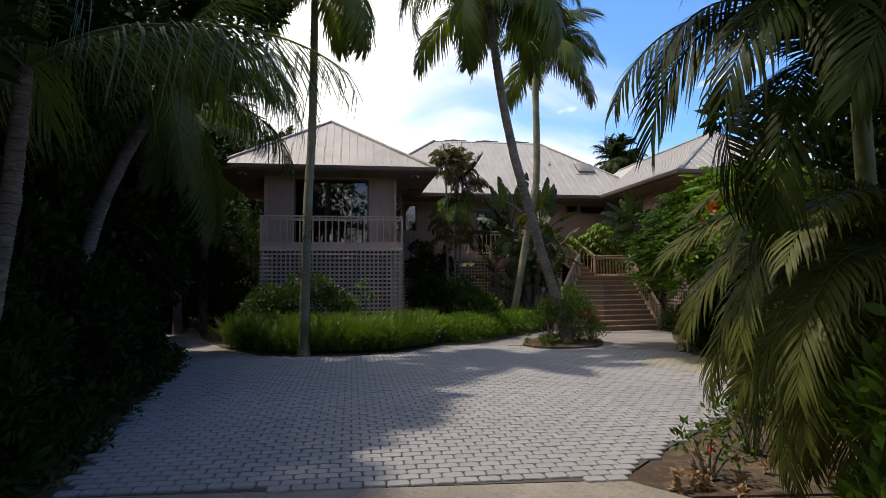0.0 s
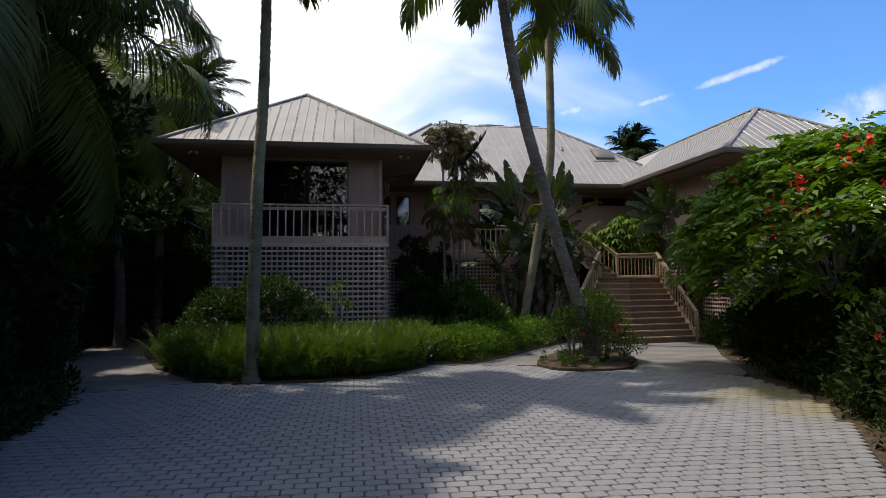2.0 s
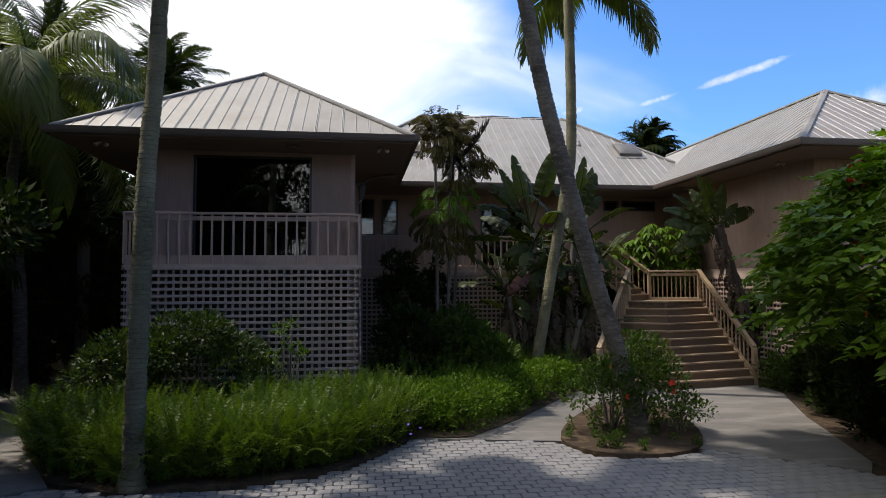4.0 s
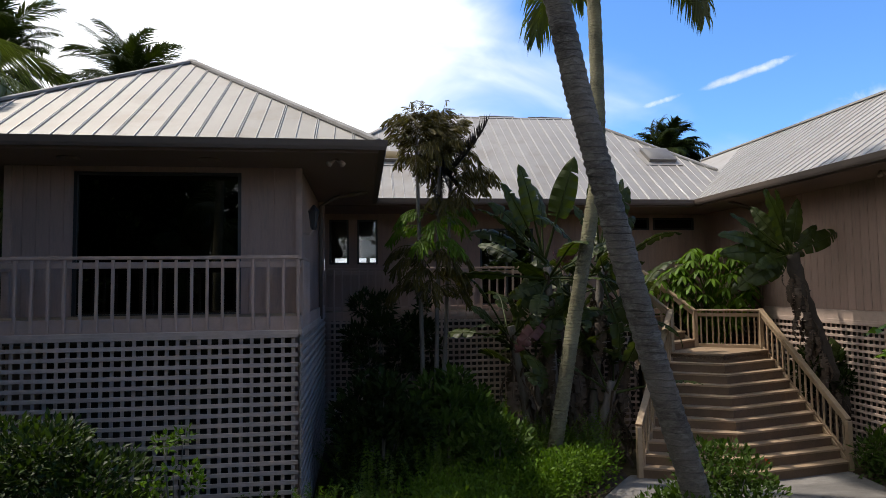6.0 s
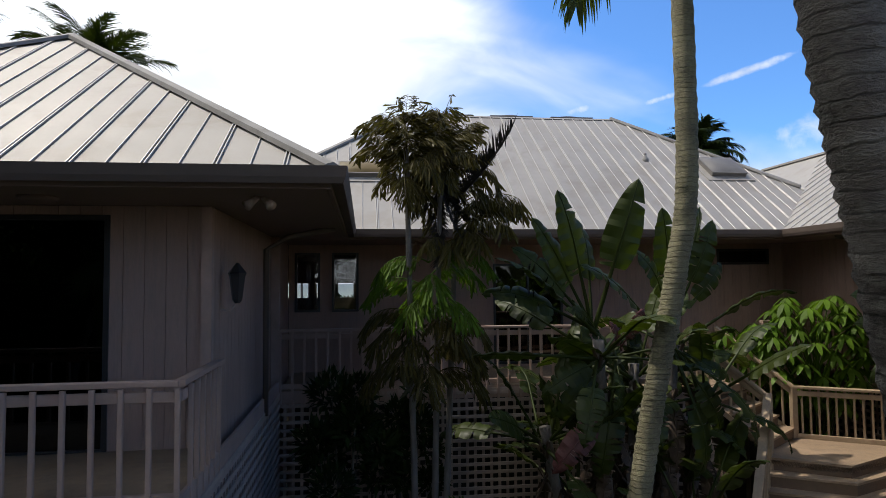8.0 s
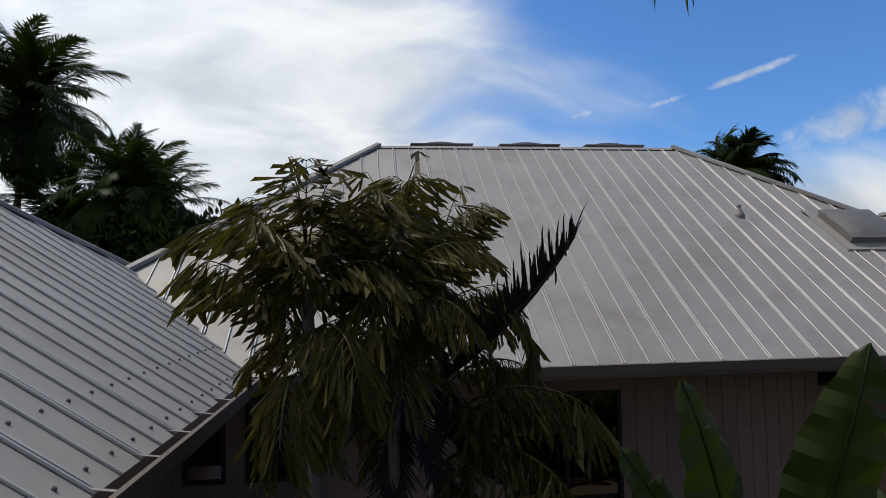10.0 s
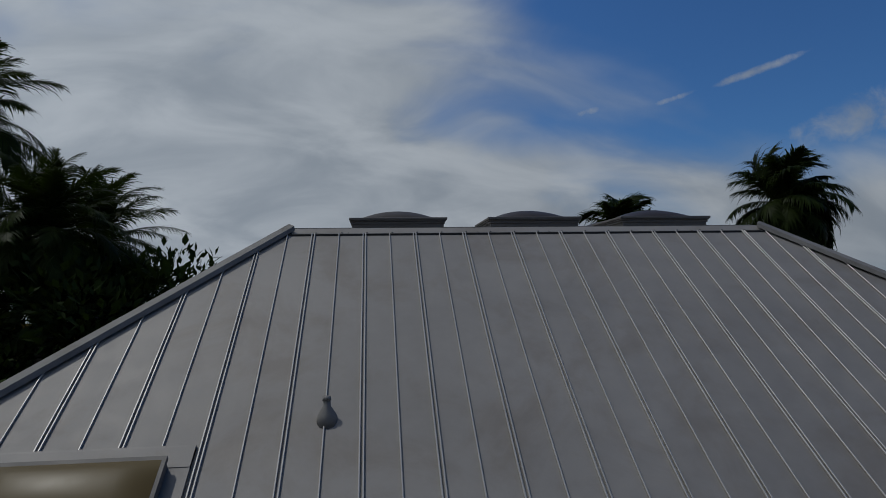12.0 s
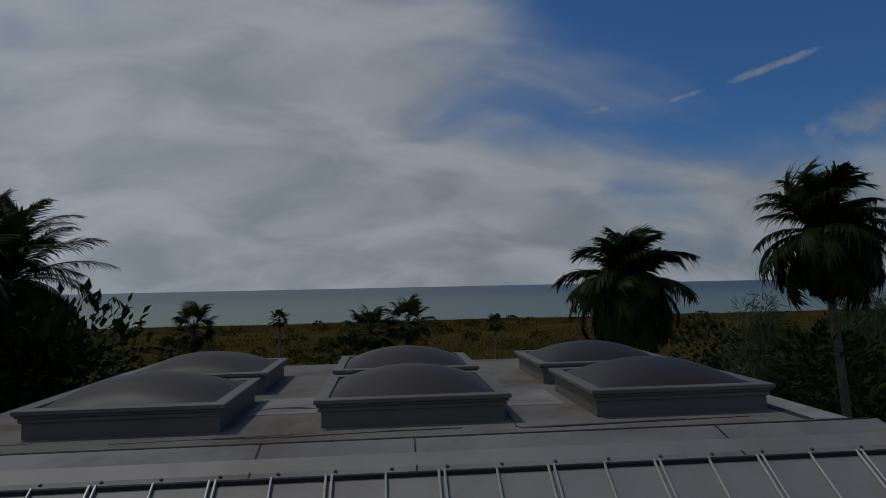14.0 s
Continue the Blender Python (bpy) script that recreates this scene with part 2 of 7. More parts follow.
TRUNK = material("coconut_bark", (0.125, 0.108, 0.092), 0.92, 0.0, 0.7, 26, 2.2, 1.0, 55, (0.27, 0.255, 0.22), 0.6, (1, 1, 2.5))
MOSSTRUNK = material("lichen_bark", (0.18, 0.162, 0.10), 0.92, 0.0, 0.65, 30, 2.2, 1.0, 60, (0.26, 0.25, 0.13), 0.5, (1, 1, 2.5))
scarred(TRUNK, 0.07, 0.30)
scarred(MOSSTRUNK, 0.062, 0.24)
BARK = material("dark_bark", (0.16, 0.14, 0.12), 0.92, 0.0, 0.35, 9, 1.2, 0.8, 35, (0.07, 0.06, 0.05), 0.5, (2, 2, 0.6))
STEM = material("green_stem", (0.13, 0.14, 0.05), 0.6, 0.0, 0.25, 9, 1.5, 0.2, 30)
DEADLEAF = material("dry_leaf", (0.25, 0.16, 0.08), 0.85, 0.0, 0.3, 8, 1.5, 0.3, 30, None, 0, (1, 1, 1), 0.3, 0.6)


def leaf(name, color, rough=0.45, island=0.8, trans=0.3):
    m = material(name, color, rough, 0.0, 0.28, 5, 0.9, 0.1, 30, None, 0, (1, 1, 1), 0.3, island, 0.0, trans)
    m.node_tree.nodes["Principled BSDF"].inputs["Specular IOR Level"].default_value = 0.28
    return m


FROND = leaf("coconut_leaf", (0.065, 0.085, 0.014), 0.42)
# Shaded copy of the frond green: backlight and shadow darkness sit in the colour.
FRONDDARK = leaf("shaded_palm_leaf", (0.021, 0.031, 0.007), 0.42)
# Raised green: sunlight on these fronds is put into the leaf colour.
QUEENLEAF = leaf("queen_palm_leaf", (0.072, 0.092, 0.024), 0.5)
ARECA = leaf("areca_leaf", (0.058, 0.068, 0.012), 0.55)
FISHTAIL = leaf("fishtail_leaf", (0.070, 0.058, 0.017), 0.40, 1.3)
# Very dark green: the thicket's depth and backlit shade are put into it.
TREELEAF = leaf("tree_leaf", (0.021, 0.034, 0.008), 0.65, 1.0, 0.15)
BUSHLEAF = leaf("bush_leaf", (0.05, 0.088, 0.012), 0.58, 0.9)
ROUNDLEAF = leaf("round_shrub_leaf", (0.032, 0.055, 0.010), 0.5, 0.9)
BRIGHTLEAF = leaf("bright_leaf", (0.078, 0.14, 0.012), 0.52, 0.8, 0.35)
FERN = leaf("fern_leaf", (0.076, 0.122, 0.012), 0.5, 0.9, 0.35)
POINCIANA = leaf("poinciana_leaf", (0.085, 0.152, 0.008), 0.5, 0.9, 0.35)
BANANA = leaf("paddle_leaf", (0.034, 0.047, 0.007), 0.46, 0.3, 0.3)
RED = leaf("red_petal", (0.55, 0.045, 0.02), 0.5, 0.4, 0.3)
PURPLE = leaf("violet_petal", (0.16, 0.10, 0.5), 0.5, 0.4, 0.3)
CASUARINA = leaf("casuarina_needle", (0.05, 0.075, 0.035), 0.6, 0.9, 0.2)
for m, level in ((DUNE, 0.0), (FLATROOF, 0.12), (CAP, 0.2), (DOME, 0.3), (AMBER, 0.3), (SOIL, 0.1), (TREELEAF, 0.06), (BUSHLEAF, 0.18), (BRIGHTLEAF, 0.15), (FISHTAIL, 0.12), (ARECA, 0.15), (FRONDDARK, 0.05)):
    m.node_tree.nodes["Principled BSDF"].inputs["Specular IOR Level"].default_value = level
GLASS = glass_material("tinted_glass", (0.16, 0.17, 0.18))
CLEARGLASS = glass_material("clear_glass", (0.8, 0.82, 0.84))


# ---------------------------------------------------------------- mesh tools
class Geo:
    """Collects vertices and faces of one part."""

    def __init__(self):
        self.v, self.f = [], []

    def face(self, *pts):
        n = len(self.v)
        self.v += [tuple(p) for p in pts]
        self.f.append(tuple(range(n, n + len(pts))))
        return self

    def prism(self, bottom, top):
        """A closed block between two outlines with the same number of corners (counter-clockwise from above)."""
        n, k = len(self.v), len(bottom)
        self.v += [tuple(p) for p in bottom] + [tuple(p) for p in top]
        self.f.append(tuple(range(n + k - 1, n - 1, -1)))
        self.f.append(tuple(range(n + k, n + 2 * k)))
        for i in range(k):
            j = (i + 1) % k
            self.f.append((n + i, n + j, n + k + j, n + k + i))
        return self

    def box(self, x0, x1, y0, y1, z0, z1, bevel=0.0):
        b = min(bevel, (x1 - x0) / 3, (y1 - y0) / 3, (z1 - z0) / 3)
        if b <= 0:
            o = [(x0, y0), (x1, y0), (x1, y1), (x0, y1)]
            return self.prism([(*p, z0) for p in o], [(*p, z1) for p in o])
        n = len(self.v)
        for z, i in ((z0, b), (z0 + b, 0), (z1 - b, 0), (z1, b)):
            self.v += [(x0 + i, y0 + i, z), (x1 - i, y0 + i, z), (x1 - i, y1 - i, z), (x0 + i, y1 - i, z)]
        self.f += [(n + 3, n + 2, n + 1, n), (n + 12, n + 13, n + 14, n + 15)]
        for r in range(3):
            for i in range(4):
                j = (i + 1) % 4
                a = n + 4 * r
                self.f.append((a + i, a + j, a + 4 + j, a + 4 + i))
        return self

    def beam(self, p, q, w, h, up=(0, 0, 1), bevel=0.006):
        """A bar from p to q, w wide and h high, centred on its line, its long edges eased."""
        p, q = Vector(p), Vector(q)
        t = (q - p).normalized()
        s = t.cross(Vector(up))
        s = s.normalized() if s.length > 1e-5 else Vector((1, 0, 0))
        u = s.cross(t).normalized()
        b = min(bevel, w / 3, h / 3)
        prof = [(-w / 2 + b, -h / 2), (w / 2 - b, -h / 2), (w / 2, -h / 2 + b), (w / 2, h / 2 - b), (w / 2 - b, h / 2), (-w / 2 + b, h / 2),
                (-w / 2, h / 2 - b), (-w / 2, -h / 2 + b)]
        return self.prism([p + s * a + u * c for a, c in prof], [q + s * a + u * c for a, c in prof])

    def tube(self, pts, radii, seg=8, closed=True):
        pts = [Vector(p) for p in pts]
        n0 = len(self.v)
        ref = Vector((0.13, 0.97, 0.2)).normalized()
        for i, p in enumerate(pts):
            t = (pts[min(i + 1, len(pts) - 1)] - pts[max(i - 1, 0)]).normalized()
            s = t.cross(ref)
            s = s.normalized() if s.length > 1e-4 else t.orthogonal().normalized()
            u = s.cross(t)
            for k in range(seg):
                a = 2 * math.pi * k / seg
                self.v.append(tuple(p + (s * math.cos(a) + u * math.sin(a)) * radii[i]))
        for i in range(len(pts) - 1):
            for k in range(seg):
                a, b = n0 + i * seg + k, n0 + i * seg + (k + 1) % seg
                self.f.append((a, b, b + seg, a + seg))
        if closed:
            self.f.append(tuple(n0 + k for k in reversed(range(seg))))
            self.f.append(tuple(n0 + (len(pts) - 1) * seg + k for k in range(seg)))
        return self

    def mesh(self, name, mat, smooth=False):
        me = bpy.data.meshes.new(name)
        me.from_pydata(self.v, [], self.f)
        me.materials.append(mat)
        if smooth:
            me.shade_smooth()
        me.update()
        return me


def part(name, geo, mat, parent=None, label="", smooth=False, kind=""):
    """One mesh object, under its thing or part."""
    ob = new(name, geo if isinstance(geo, bpy.types.Mesh) else geo.mesh(name, mat, smooth))
    ob.parent = parent
    return tagged(ob, label, kind=kind)


def thing(name, label, category, at=(0, 0, 0), group="", kind=""):
    ob = new(name)
    ob.empty_display_size = 0.2
    ob.location = at
    return tagged(ob, label, category, group, kind)


def spline(pts, n):
    """n points on a smooth curve through pts."""
    P = [Vector(p) for p in pts]
    P = [P[0] * 2 - P[1]] + P + [P[-1] * 2 - P[-2]]
    res = []
    for k in range(n):
        s = k / (n - 1) * (len(P) - 3)
        i = min(int(s), len(P) - 4)
        u = s - i
        a, b, c, d = P[i:i + 4]
        res.append(0.5 * ((2 * b) + (c - a) * u + (2 * a - 5 * b + 4 * c - d) * u * u + (3 * b - a - 3 * c + d) * u ** 3))
    return res

# ---------------------------------------------------------------- ground
def inside(x, y, poly):
    hit = False
    for i in range(len(poly)):
        (x0, y0), (x1, y1) = poly[i], poly[i - 1]
        if (y0 > y) != (y1 > y) and x < (x1 - x0) * (y - y0) / (y1 - y0) + x0:
            hit = not hit
    return hit


def rounded(poly, n=4):
    """The outline with its corners smoothed."""
    for _ in range(2):
        q = []
        for i in range(len(poly)):
            a, b = poly[i - 1], poly[i]
            q += [(a[0] * 0.25 + b[0] * 0.75, a[1] * 0.25 + b[1] * 0.75)]
            c = poly[(i + 1) % len(poly)]
            q += [(b[0] * 0.75 + c[0] * 0.25, b[1] * 0.75 + c[1] * 0.25)]
        poly = q
    return poly


def slab(name, poly, z0, z1, mat, label, category, kind="structure"):
    g = Geo().prism([(*p, z0) for p in poly], [(*p, z1) for p in poly])
    ob = part(name, g, mat)
    return tagged(ob, label, category, kind=kind)


def ground_material():
    """Leaf litter round the house, dry dune grass towards the sea."""
    m = DUNE
    nt = m.node_tree
    b = nt.nodes["Principled BSDF"]
    old = b.inputs["Base Color"].links[0].from_socket
    tc = nt.nodes.new("ShaderNodeTexCoord")
    sep = nt.nodes.new("ShaderNodeSeparateXYZ")
    nt.links.new(tc.outputs["Object"], sep.inputs[0])
    wob = noise_tex(nt, tc.outputs["Object"], 0.08, 4)
    y = math_node(nt, "ADD", sep.outputs[1], math_node(nt, "MULTIPLY", wob, 30.0))
    f = ramp(nt, y, 60.0, 90.0)
    litter = mix_col(nt, noise_tex(nt, tc.outputs["Object"], 6.0, 6), (0.05, 0.045, 0.025), (0.13, 0.10, 0.06))
    col = mix_col(nt, f, litter, old)
    sand = ramp(nt, sep.outputs[1], 214.0, 222.0)
    nt.links.new(mix_col(nt, sand, col, (0.55, 0.48, 0.38)), b.inputs["Base Color"])
    return m


def build_ground():
    g = Geo()
    xs = [-4500, -900, -300] + [-150 + 10 * i for i in range(31)] + [300, 900, 4500]
    ys = [-4500, -600, -120] + [-40 + 10 * i for i in range(25)] + [206, 212, 218, 226, 240]
    for j, y in enumerate(ys):
        for i, x in enumerate(xs):
            z = -0.05
            if y > 70:
                z += min(1.0, (y - 70) / 30) * 0.5 * noise.noise((x * 0.05, y * 0.05, 0)) + (0.25 if y < 212 else 0)
            if y > 212:
                z -= (y - 212) * 0.10
            g.v.append((x, y, z))
    w = len(xs)
    for j in range(len(ys) - 1):
        for i in range(w - 1):
            a = j * w + i
            g.f.append((a, a + 1, a + w + 1, a + w))
    ob = part("ground", g, ground_material(), smooth=True)
    tagged(ob, "flat ground of leaf litter and dry dune grass", "ground", kind="structure")
    sea = bpy.data.materials.new("sea_water")
    sea.use_nodes = True
    nt = sea.node_tree
    b = nt.nodes["Principled BSDF"]
    tc = nt.nodes.new("ShaderNodeTexCoord")
    sep = nt.nodes.new("ShaderNodeSeparateXYZ")
    nt.links.new(tc.outputs["Object"], sep.inputs[0])
    mp = nt.nodes.new("ShaderNodeMapping")
    mp.inputs["Scale"].default_value = (0.02, 0.1, 1)
    nt.links.new(tc.outputs["Object"], mp.inputs[0])
    n = noise_tex(nt, mp.outputs[0], 1.0, 5)
    near = ramp(nt, sep.outputs[1], 225.0, 900.0)
    col = mix_col(nt, near, (0.16, 0.21, 0.17), (0.05, 0.09, 0.115))
    nt.links.new(mix_col(nt, math_node(nt, "MULTIPLY", n, 0.5), col, (0.13, 0.16, 0.15)), b.inputs["Base Color"])
    b.inputs["Roughness"].default_value = 0.45
    bp = nt.nodes.new("ShaderNodeBump")
    bp.inputs["Strength"].default_value = 0.6
    bp.inputs["Distance"].default_value = 0.4
    nt.links.new(noise_tex(nt, tc.outputs["Object"], 0.4, 6), bp.inputs["Height"])
    nt.links.new(bp.outputs[0], b.inputs["Normal"])
    s = Geo().face((-4800, 215, -0.9), (4800, 215, -0.9), (4800, 4800, -0.9), (-4800, 4800, -0.9))
    tagged(part("water", s, sea), "grey-green sea with small waves along the horizon", "sea", kind="structure")


build_ground()
FRONT_BED = [(-6.75, 19.9), (-5.5, 17.95), (-4.5, 17.4), (-3.1, 17.5), (-2.0, 17.85), (-1.2, 18.6), (-0.6, 19.6), (0.4, 19.6), (1.5, 20.8),
             (2.7, 22.4), (4.2, 24.2), (4.6, 27.0), (2.9, 27.5), (-1.5, 27.5), (-1.5, 21.95), (-6.0, 21.95), (-8.2, 26.0), (-8.0, 23.0)]
ISLAND = [(1.68, 19.25), (1.9, 18.25), (2.8, 17.88), (3.85, 18.25), (4.55, 19.9), (4.75, 21.6), (4.2, 22.4), (3.0, 21.4)]
PAVED = [(-5.7, 7.25), (-6.2, 10.7), (-6.85, 15.8), (-7.15, 16.7), (-5.4, 17.75), (-4.5, 17.3), (-3.1, 17.4), (-2.0, 17.75), (-1.2, 18.5),
         (-0.7, 19.6), (1.7, 19.1), (2.0, 18.2), (2.8, 17.9), (3.87, 18.27), (5.43, 16.9), (5.24, 14.75), (4.2, 12.7), (2.9, 10.6), (1.66, 9.1),
         (0.27, 7.85), (-0.6, 6.98)]
WALKWAY = [(-0.7, 19.62), (0.3, 19.55), (1.45, 20.85), (2.65, 22.45), (4.3, 24.3), (6.05, 23.6), (8.4, 24.0), (8.25, 22.6), (7.0, 20.2),
           (5.8, 17.3), (5.45, 16.92), (3.88, 18.29), (1.7, 19.14)]
SIDEPATH = [(-7.17, 16.72), (-5.42, 17.78), (-6.7, 19.9), (-8.0, 23.0), (-9.3, 28.0), (-10.8, 28.0), (-9.5, 22.0), (-8.1, 18.4)]
RIGHT_BED = [(-0.6, 6.5), (-0.58, 6.98), (0.29, 7.83), (1.68, 9.07), (2.92, 10.57), (4.22, 12.67), (5.26, 14.72), (5.46, 16.9), (5.82, 17.25),
             (7.02, 20.15), (8.27, 22.55), (8.42, 23.8), (16, 24), (16, 5)]
slab("gravel_road", [(-9, 3.0), (2.0, 3.0), (-0.55, 6.95), (-5.75, 7.24)], -0.06, -0.02, GRAVEL, "strip of pale shell gravel before the paving", "gravel")
slab("joint_bed", PAVED, -0.06, -0.020, JOINT, "dark sand bed between the driveway pavers", "sand joints")
walkway = slab("walkway", WALKWAY, -0.06, 0.0, CONCRETE, "stamped grey concrete walk leading to the steps", "walkway")
slab("side_path", SIDEPATH, -0.06, 0.0, CONCRETE, "stamped grey concrete path round the house", "path")
slab("front_bed", FRONT_BED, -0.06, 0.015, SOIL, "planting bed of dark soil before the house", "planting bed")
slab("island_bed", rounded(ISLAND), -0.06, 0.05, SOIL, "teardrop planting bed of brown mulch within the paving", "planting bed")
slab("side_bed", RIGHT_BED, -0.06, -0.03, SOIL, "planting bed of dry soil along the driveway", "planting bed")

# ---------------------------------------------------------------- house
EZ, PITCH, STEEP = 5.66, 0.66, 0.719     # eave height, pitch of the lower roofs and of the main front slope
FLOOR = 2.95
house = thing("house", "raised taupe wooden house with grey standing-seam metal roofs", "house")


def rz(d):
    return EZ + PITCH * d


def rm(d):
    return EZ + STEEP * d


def roof_part(name, faces, label):
    """Roof sheets with a thickness of 5 cm; faces wind counter-clockwise from above."""
    return [part(name, Geo().prism([(x, y, z - 0.05) for x, y, z in f], f), ROOF, house, label) for f in faces]


PX0, PX1, PY0 = -7.52, -0.34, 22.13
PC, PH = (PX0 + PX1) / 2, (PX1 - PX0) / 2
PA, PB = PY0 + PH, 28.06                                  # ridge of the pavilion, from y to y
MY0, RL, RR, RY, FB = 28.2, 0.975, 6.445, 32.86, 36.6
LH, RH = 0.98, 0.96                                       # run of the end slopes over that of the front slope
MX0, MX1 = RL - LH * (RY - MY0), RR + RH * (RY - MY0)
WX0, WX1, WY0 = 7.96, 14.44, 21.35
WC, WH = (WX0 + WX1) / 2, (WX1 - WX0) / 2
MZ = rm(RY - MY0)
pa, pb = (PC, PA, rz(PH)), (PC, PB, rz(PH))
wa, wb = (WC, WY0 + WH, rz(WH)), (WC, 33.5, rz(WH))
roof_pavilion = roof_part("roof", [
    [(PX0, PY0, EZ), (PX1, PY0, EZ), pa],
    [(PX1, PY0, EZ), (PX1, PB + PH, EZ), pb, pa],
    [(PX1, PB + PH, EZ), (PX0, PB + PH, EZ), pb],
    [(PX0, PB + PH, EZ), (PX0, PY0, EZ), pa, pb]], "hipped standing-seam metal roof of the front pavilion")
bx, by = RY - MY0, FB + (RY - MY0)
roof_main = roof_part("roof", [
    [(MX0, MY0, EZ), (MX1, MY0, EZ), (RR, RY, MZ), (RL, RY, MZ)],
    [(MX1, MY0, EZ), (MX1, by, EZ), (RR, FB, MZ), (RR, RY, MZ)],
    [(MX1, by, EZ), (MX0, by, EZ), (RL, FB, MZ), (RR, FB, MZ)],
    [(MX0, by, EZ), (MX0, MY0, EZ), (RL, RY, MZ), (RL, FB, MZ)]], "large hipped standing-seam metal roof with a flat top")
roof_wing = roof_part("roof", [
    [(WX0, WY0, EZ), (WX1, WY0, EZ), wa],
    [(WX1, WY0, EZ), (WX1, 33.5 + WH, EZ), wb, wa],
    [(WX1, 33.5 + WH, EZ), (WX0, 33.5 + WH, EZ), wb],
    [(WX0, 33.5 + WH, EZ), (WX0, WY0, EZ), wa, wb]], "hipped metal roof of the side wing")


def seam(p, q, roof, normal, wide):
    """One raised rib; every other rib is a pair of folds."""
    n = Vector(normal)
    p, q = Vector(p) + n * 0.006, Vector(q) + n * 0.006
    if (q - p).length < 0.15:
        return
    side = (q - p).normalized().cross(n)
    g = Geo()
    if wide:
        for s in (-0.0145, 0.0145):
            g.beam(p + side * s + n * 0.005, q + side * s + n * 0.005, 0.013, 0.018, n, 0.003)
    else:
        g.beam(p + n * 0.004, q + n * 0.004, 0.012, 0.016, n, 0.003)
    part("seam", g, SEAM, roof)


SEAM_STEP = 0.2735


def seams():
    k = 1 / math.hypot(1, PITCH)
    nf, nr, nl = (0, -PITCH * k, k), (PITCH * k, 0, k), (-PITCH * k, 0, k)
    ks = 1 / math.hypot(1, STEEP)
    ns = (0, -STEEP * ks, ks)
    i, x = -27, 4.531 - SEAM_STEP * 36
    while x < MX1 - 0.2:                                  # front slope of the main roof
        lo = max(0.0, (PX1 - x) * PITCH / STEEP, (x - WX0) * PITCH / STEEP)
        hi = min(RY - MY0 - 0.10, (x - MX0) / LH, (MX1 - x) / RH)
        if hi > lo:
            seam((x, MY0 + lo, rm(lo)), (x, MY0 + hi, rm(hi)), roof_main[0], ns, i % 2)
        i, x = i + 1, x + SEAM_STEP
    for i in range(0, 26):                                # pavilion, front
        x = -3.52 + 0.2785 * (i - 13)
        hi = min(x - PX0, PX1 - x)
        if hi < 0.1:
            continue
        seam((x, PY0, EZ), (x, PY0 + hi, rz(hi)), roof_pavilion[0], nf, i % 2)
    for i in range(1, 32):                                # pavilion, both sides
        y = PY0 + 0.2785 * i
        lo, hi = max(0.0, (y - MY0) * STEEP / PITCH), min(PH, y - PY0, PB + PH - y)
        if hi > lo:
            seam((PX1 - lo, y, rz(lo)), (PX1 - hi, y, rz(hi)), roof_pavilion[1], nr, i % 2)
        if i < 22:
            hi = min(PH, y - PY0)
            seam((PX0, y, EZ), (PX0 + hi, y, rz(hi)), roof_pavilion[3], nl, i % 2)
    for i in range(1, 23):                                # wing, front
        x = WX0 + 0.2785 * i
        hi = min(x - WX0, WX1 - x)
        seam((x, WY0, EZ), (x, WY0 + hi, rz(hi)), roof_wing[0], nf, i % 2)
    for i in range(1, 42):                                # wing, inner side
        y = WY0 + 0.2785 * i
        lo, hi = max(0.0, (y - MY0) * STEEP / PITCH), min(WH, y - WY0)
        if hi > lo:
            seam((WX0 + lo, y, rz(lo)), (WX0 + hi, y, rz(hi)), roof_wing[3], nl, i % 2)


def cap(p, q, roof, w=0.20, lift=0.03):
    """A folded hip or ridge cover."""
    p, q = Vector(p), Vector(q)
    side = (q - p).normalized().cross(Vector((0, 0, 1))).normalized()
    dz = Vector((0, 0, 1))
    prof = [-side * w / 2 - dz * (0.05 * w / 0.2), side * w / 2 - dz * (0.05 * w / 0.2), side * w / 2 * 0.9 + dz * 0.0, dz * lift, -side * w / 2 * 0.9]
    g = Geo().prism([p + o + dz * 0.03 for o in prof], [q + o + dz * 0.03 for o in prof])
    part("ridge_cap", g, CAP, roof)


seams()
for p, q in (((PX0, PY0, EZ), pa), ((PX1, PY0, EZ), pa), (pa, pb), (pb, (PX1 - 1.6, PB + PH - 1.6, rz(1.6)))):
    cap(p, q, roof_pavilion[0])
for p, q in (((MX0 + LH * 1.5, MY0 + 1.5, rm(1.5)), (RL, RY, MZ)), ((MX1 - RH * 1.5, MY0 + 1.5, rm(1.5)), (RR, RY, MZ))):
    cap(p, q, roof_main[0])
for p, q in (((WX0, WY0, EZ), wa), ((WX1, WY0, EZ), wa), (wa, wb)):
    cap(p, q, roof_wing[0])
# flat top with its front flashing
part("flat_roof", Geo().box(RL + 0.05, RR - 0.02, RY + 0.18, FB + 0.02, MZ - 0.2, MZ + 0.012, 0.01), FLATROOF, house, "stained grey membrane on the flat roof top")
part("flashing", Geo().prism([(RL - 0.09, RY - 0.11, MZ - 0.11), (RR + 0.09, RY - 0.11, MZ - 0.11), (RR + 0.09, RY + 0.20, MZ - 0.05), (RL - 0.09, RY + 0.20, MZ - 0.05)],
                             [(RL - 0.09, RY - 0.11, MZ - 0.062), (RR + 0.09, RY - 0.11, MZ - 0.062), (RR + 0.09, RY + 0.20, MZ + 0.026), (RL - 0.09, RY + 0.20, MZ + 0.026)]),
     CAP, house, "folded metal flashing along the flat roof")
JOINTSHADE = material("joint_and_shade_black", (0.018, 0.017, 0.016), 0.7, 0.0, 0.3, 20, 2.0, 0.4, 60)
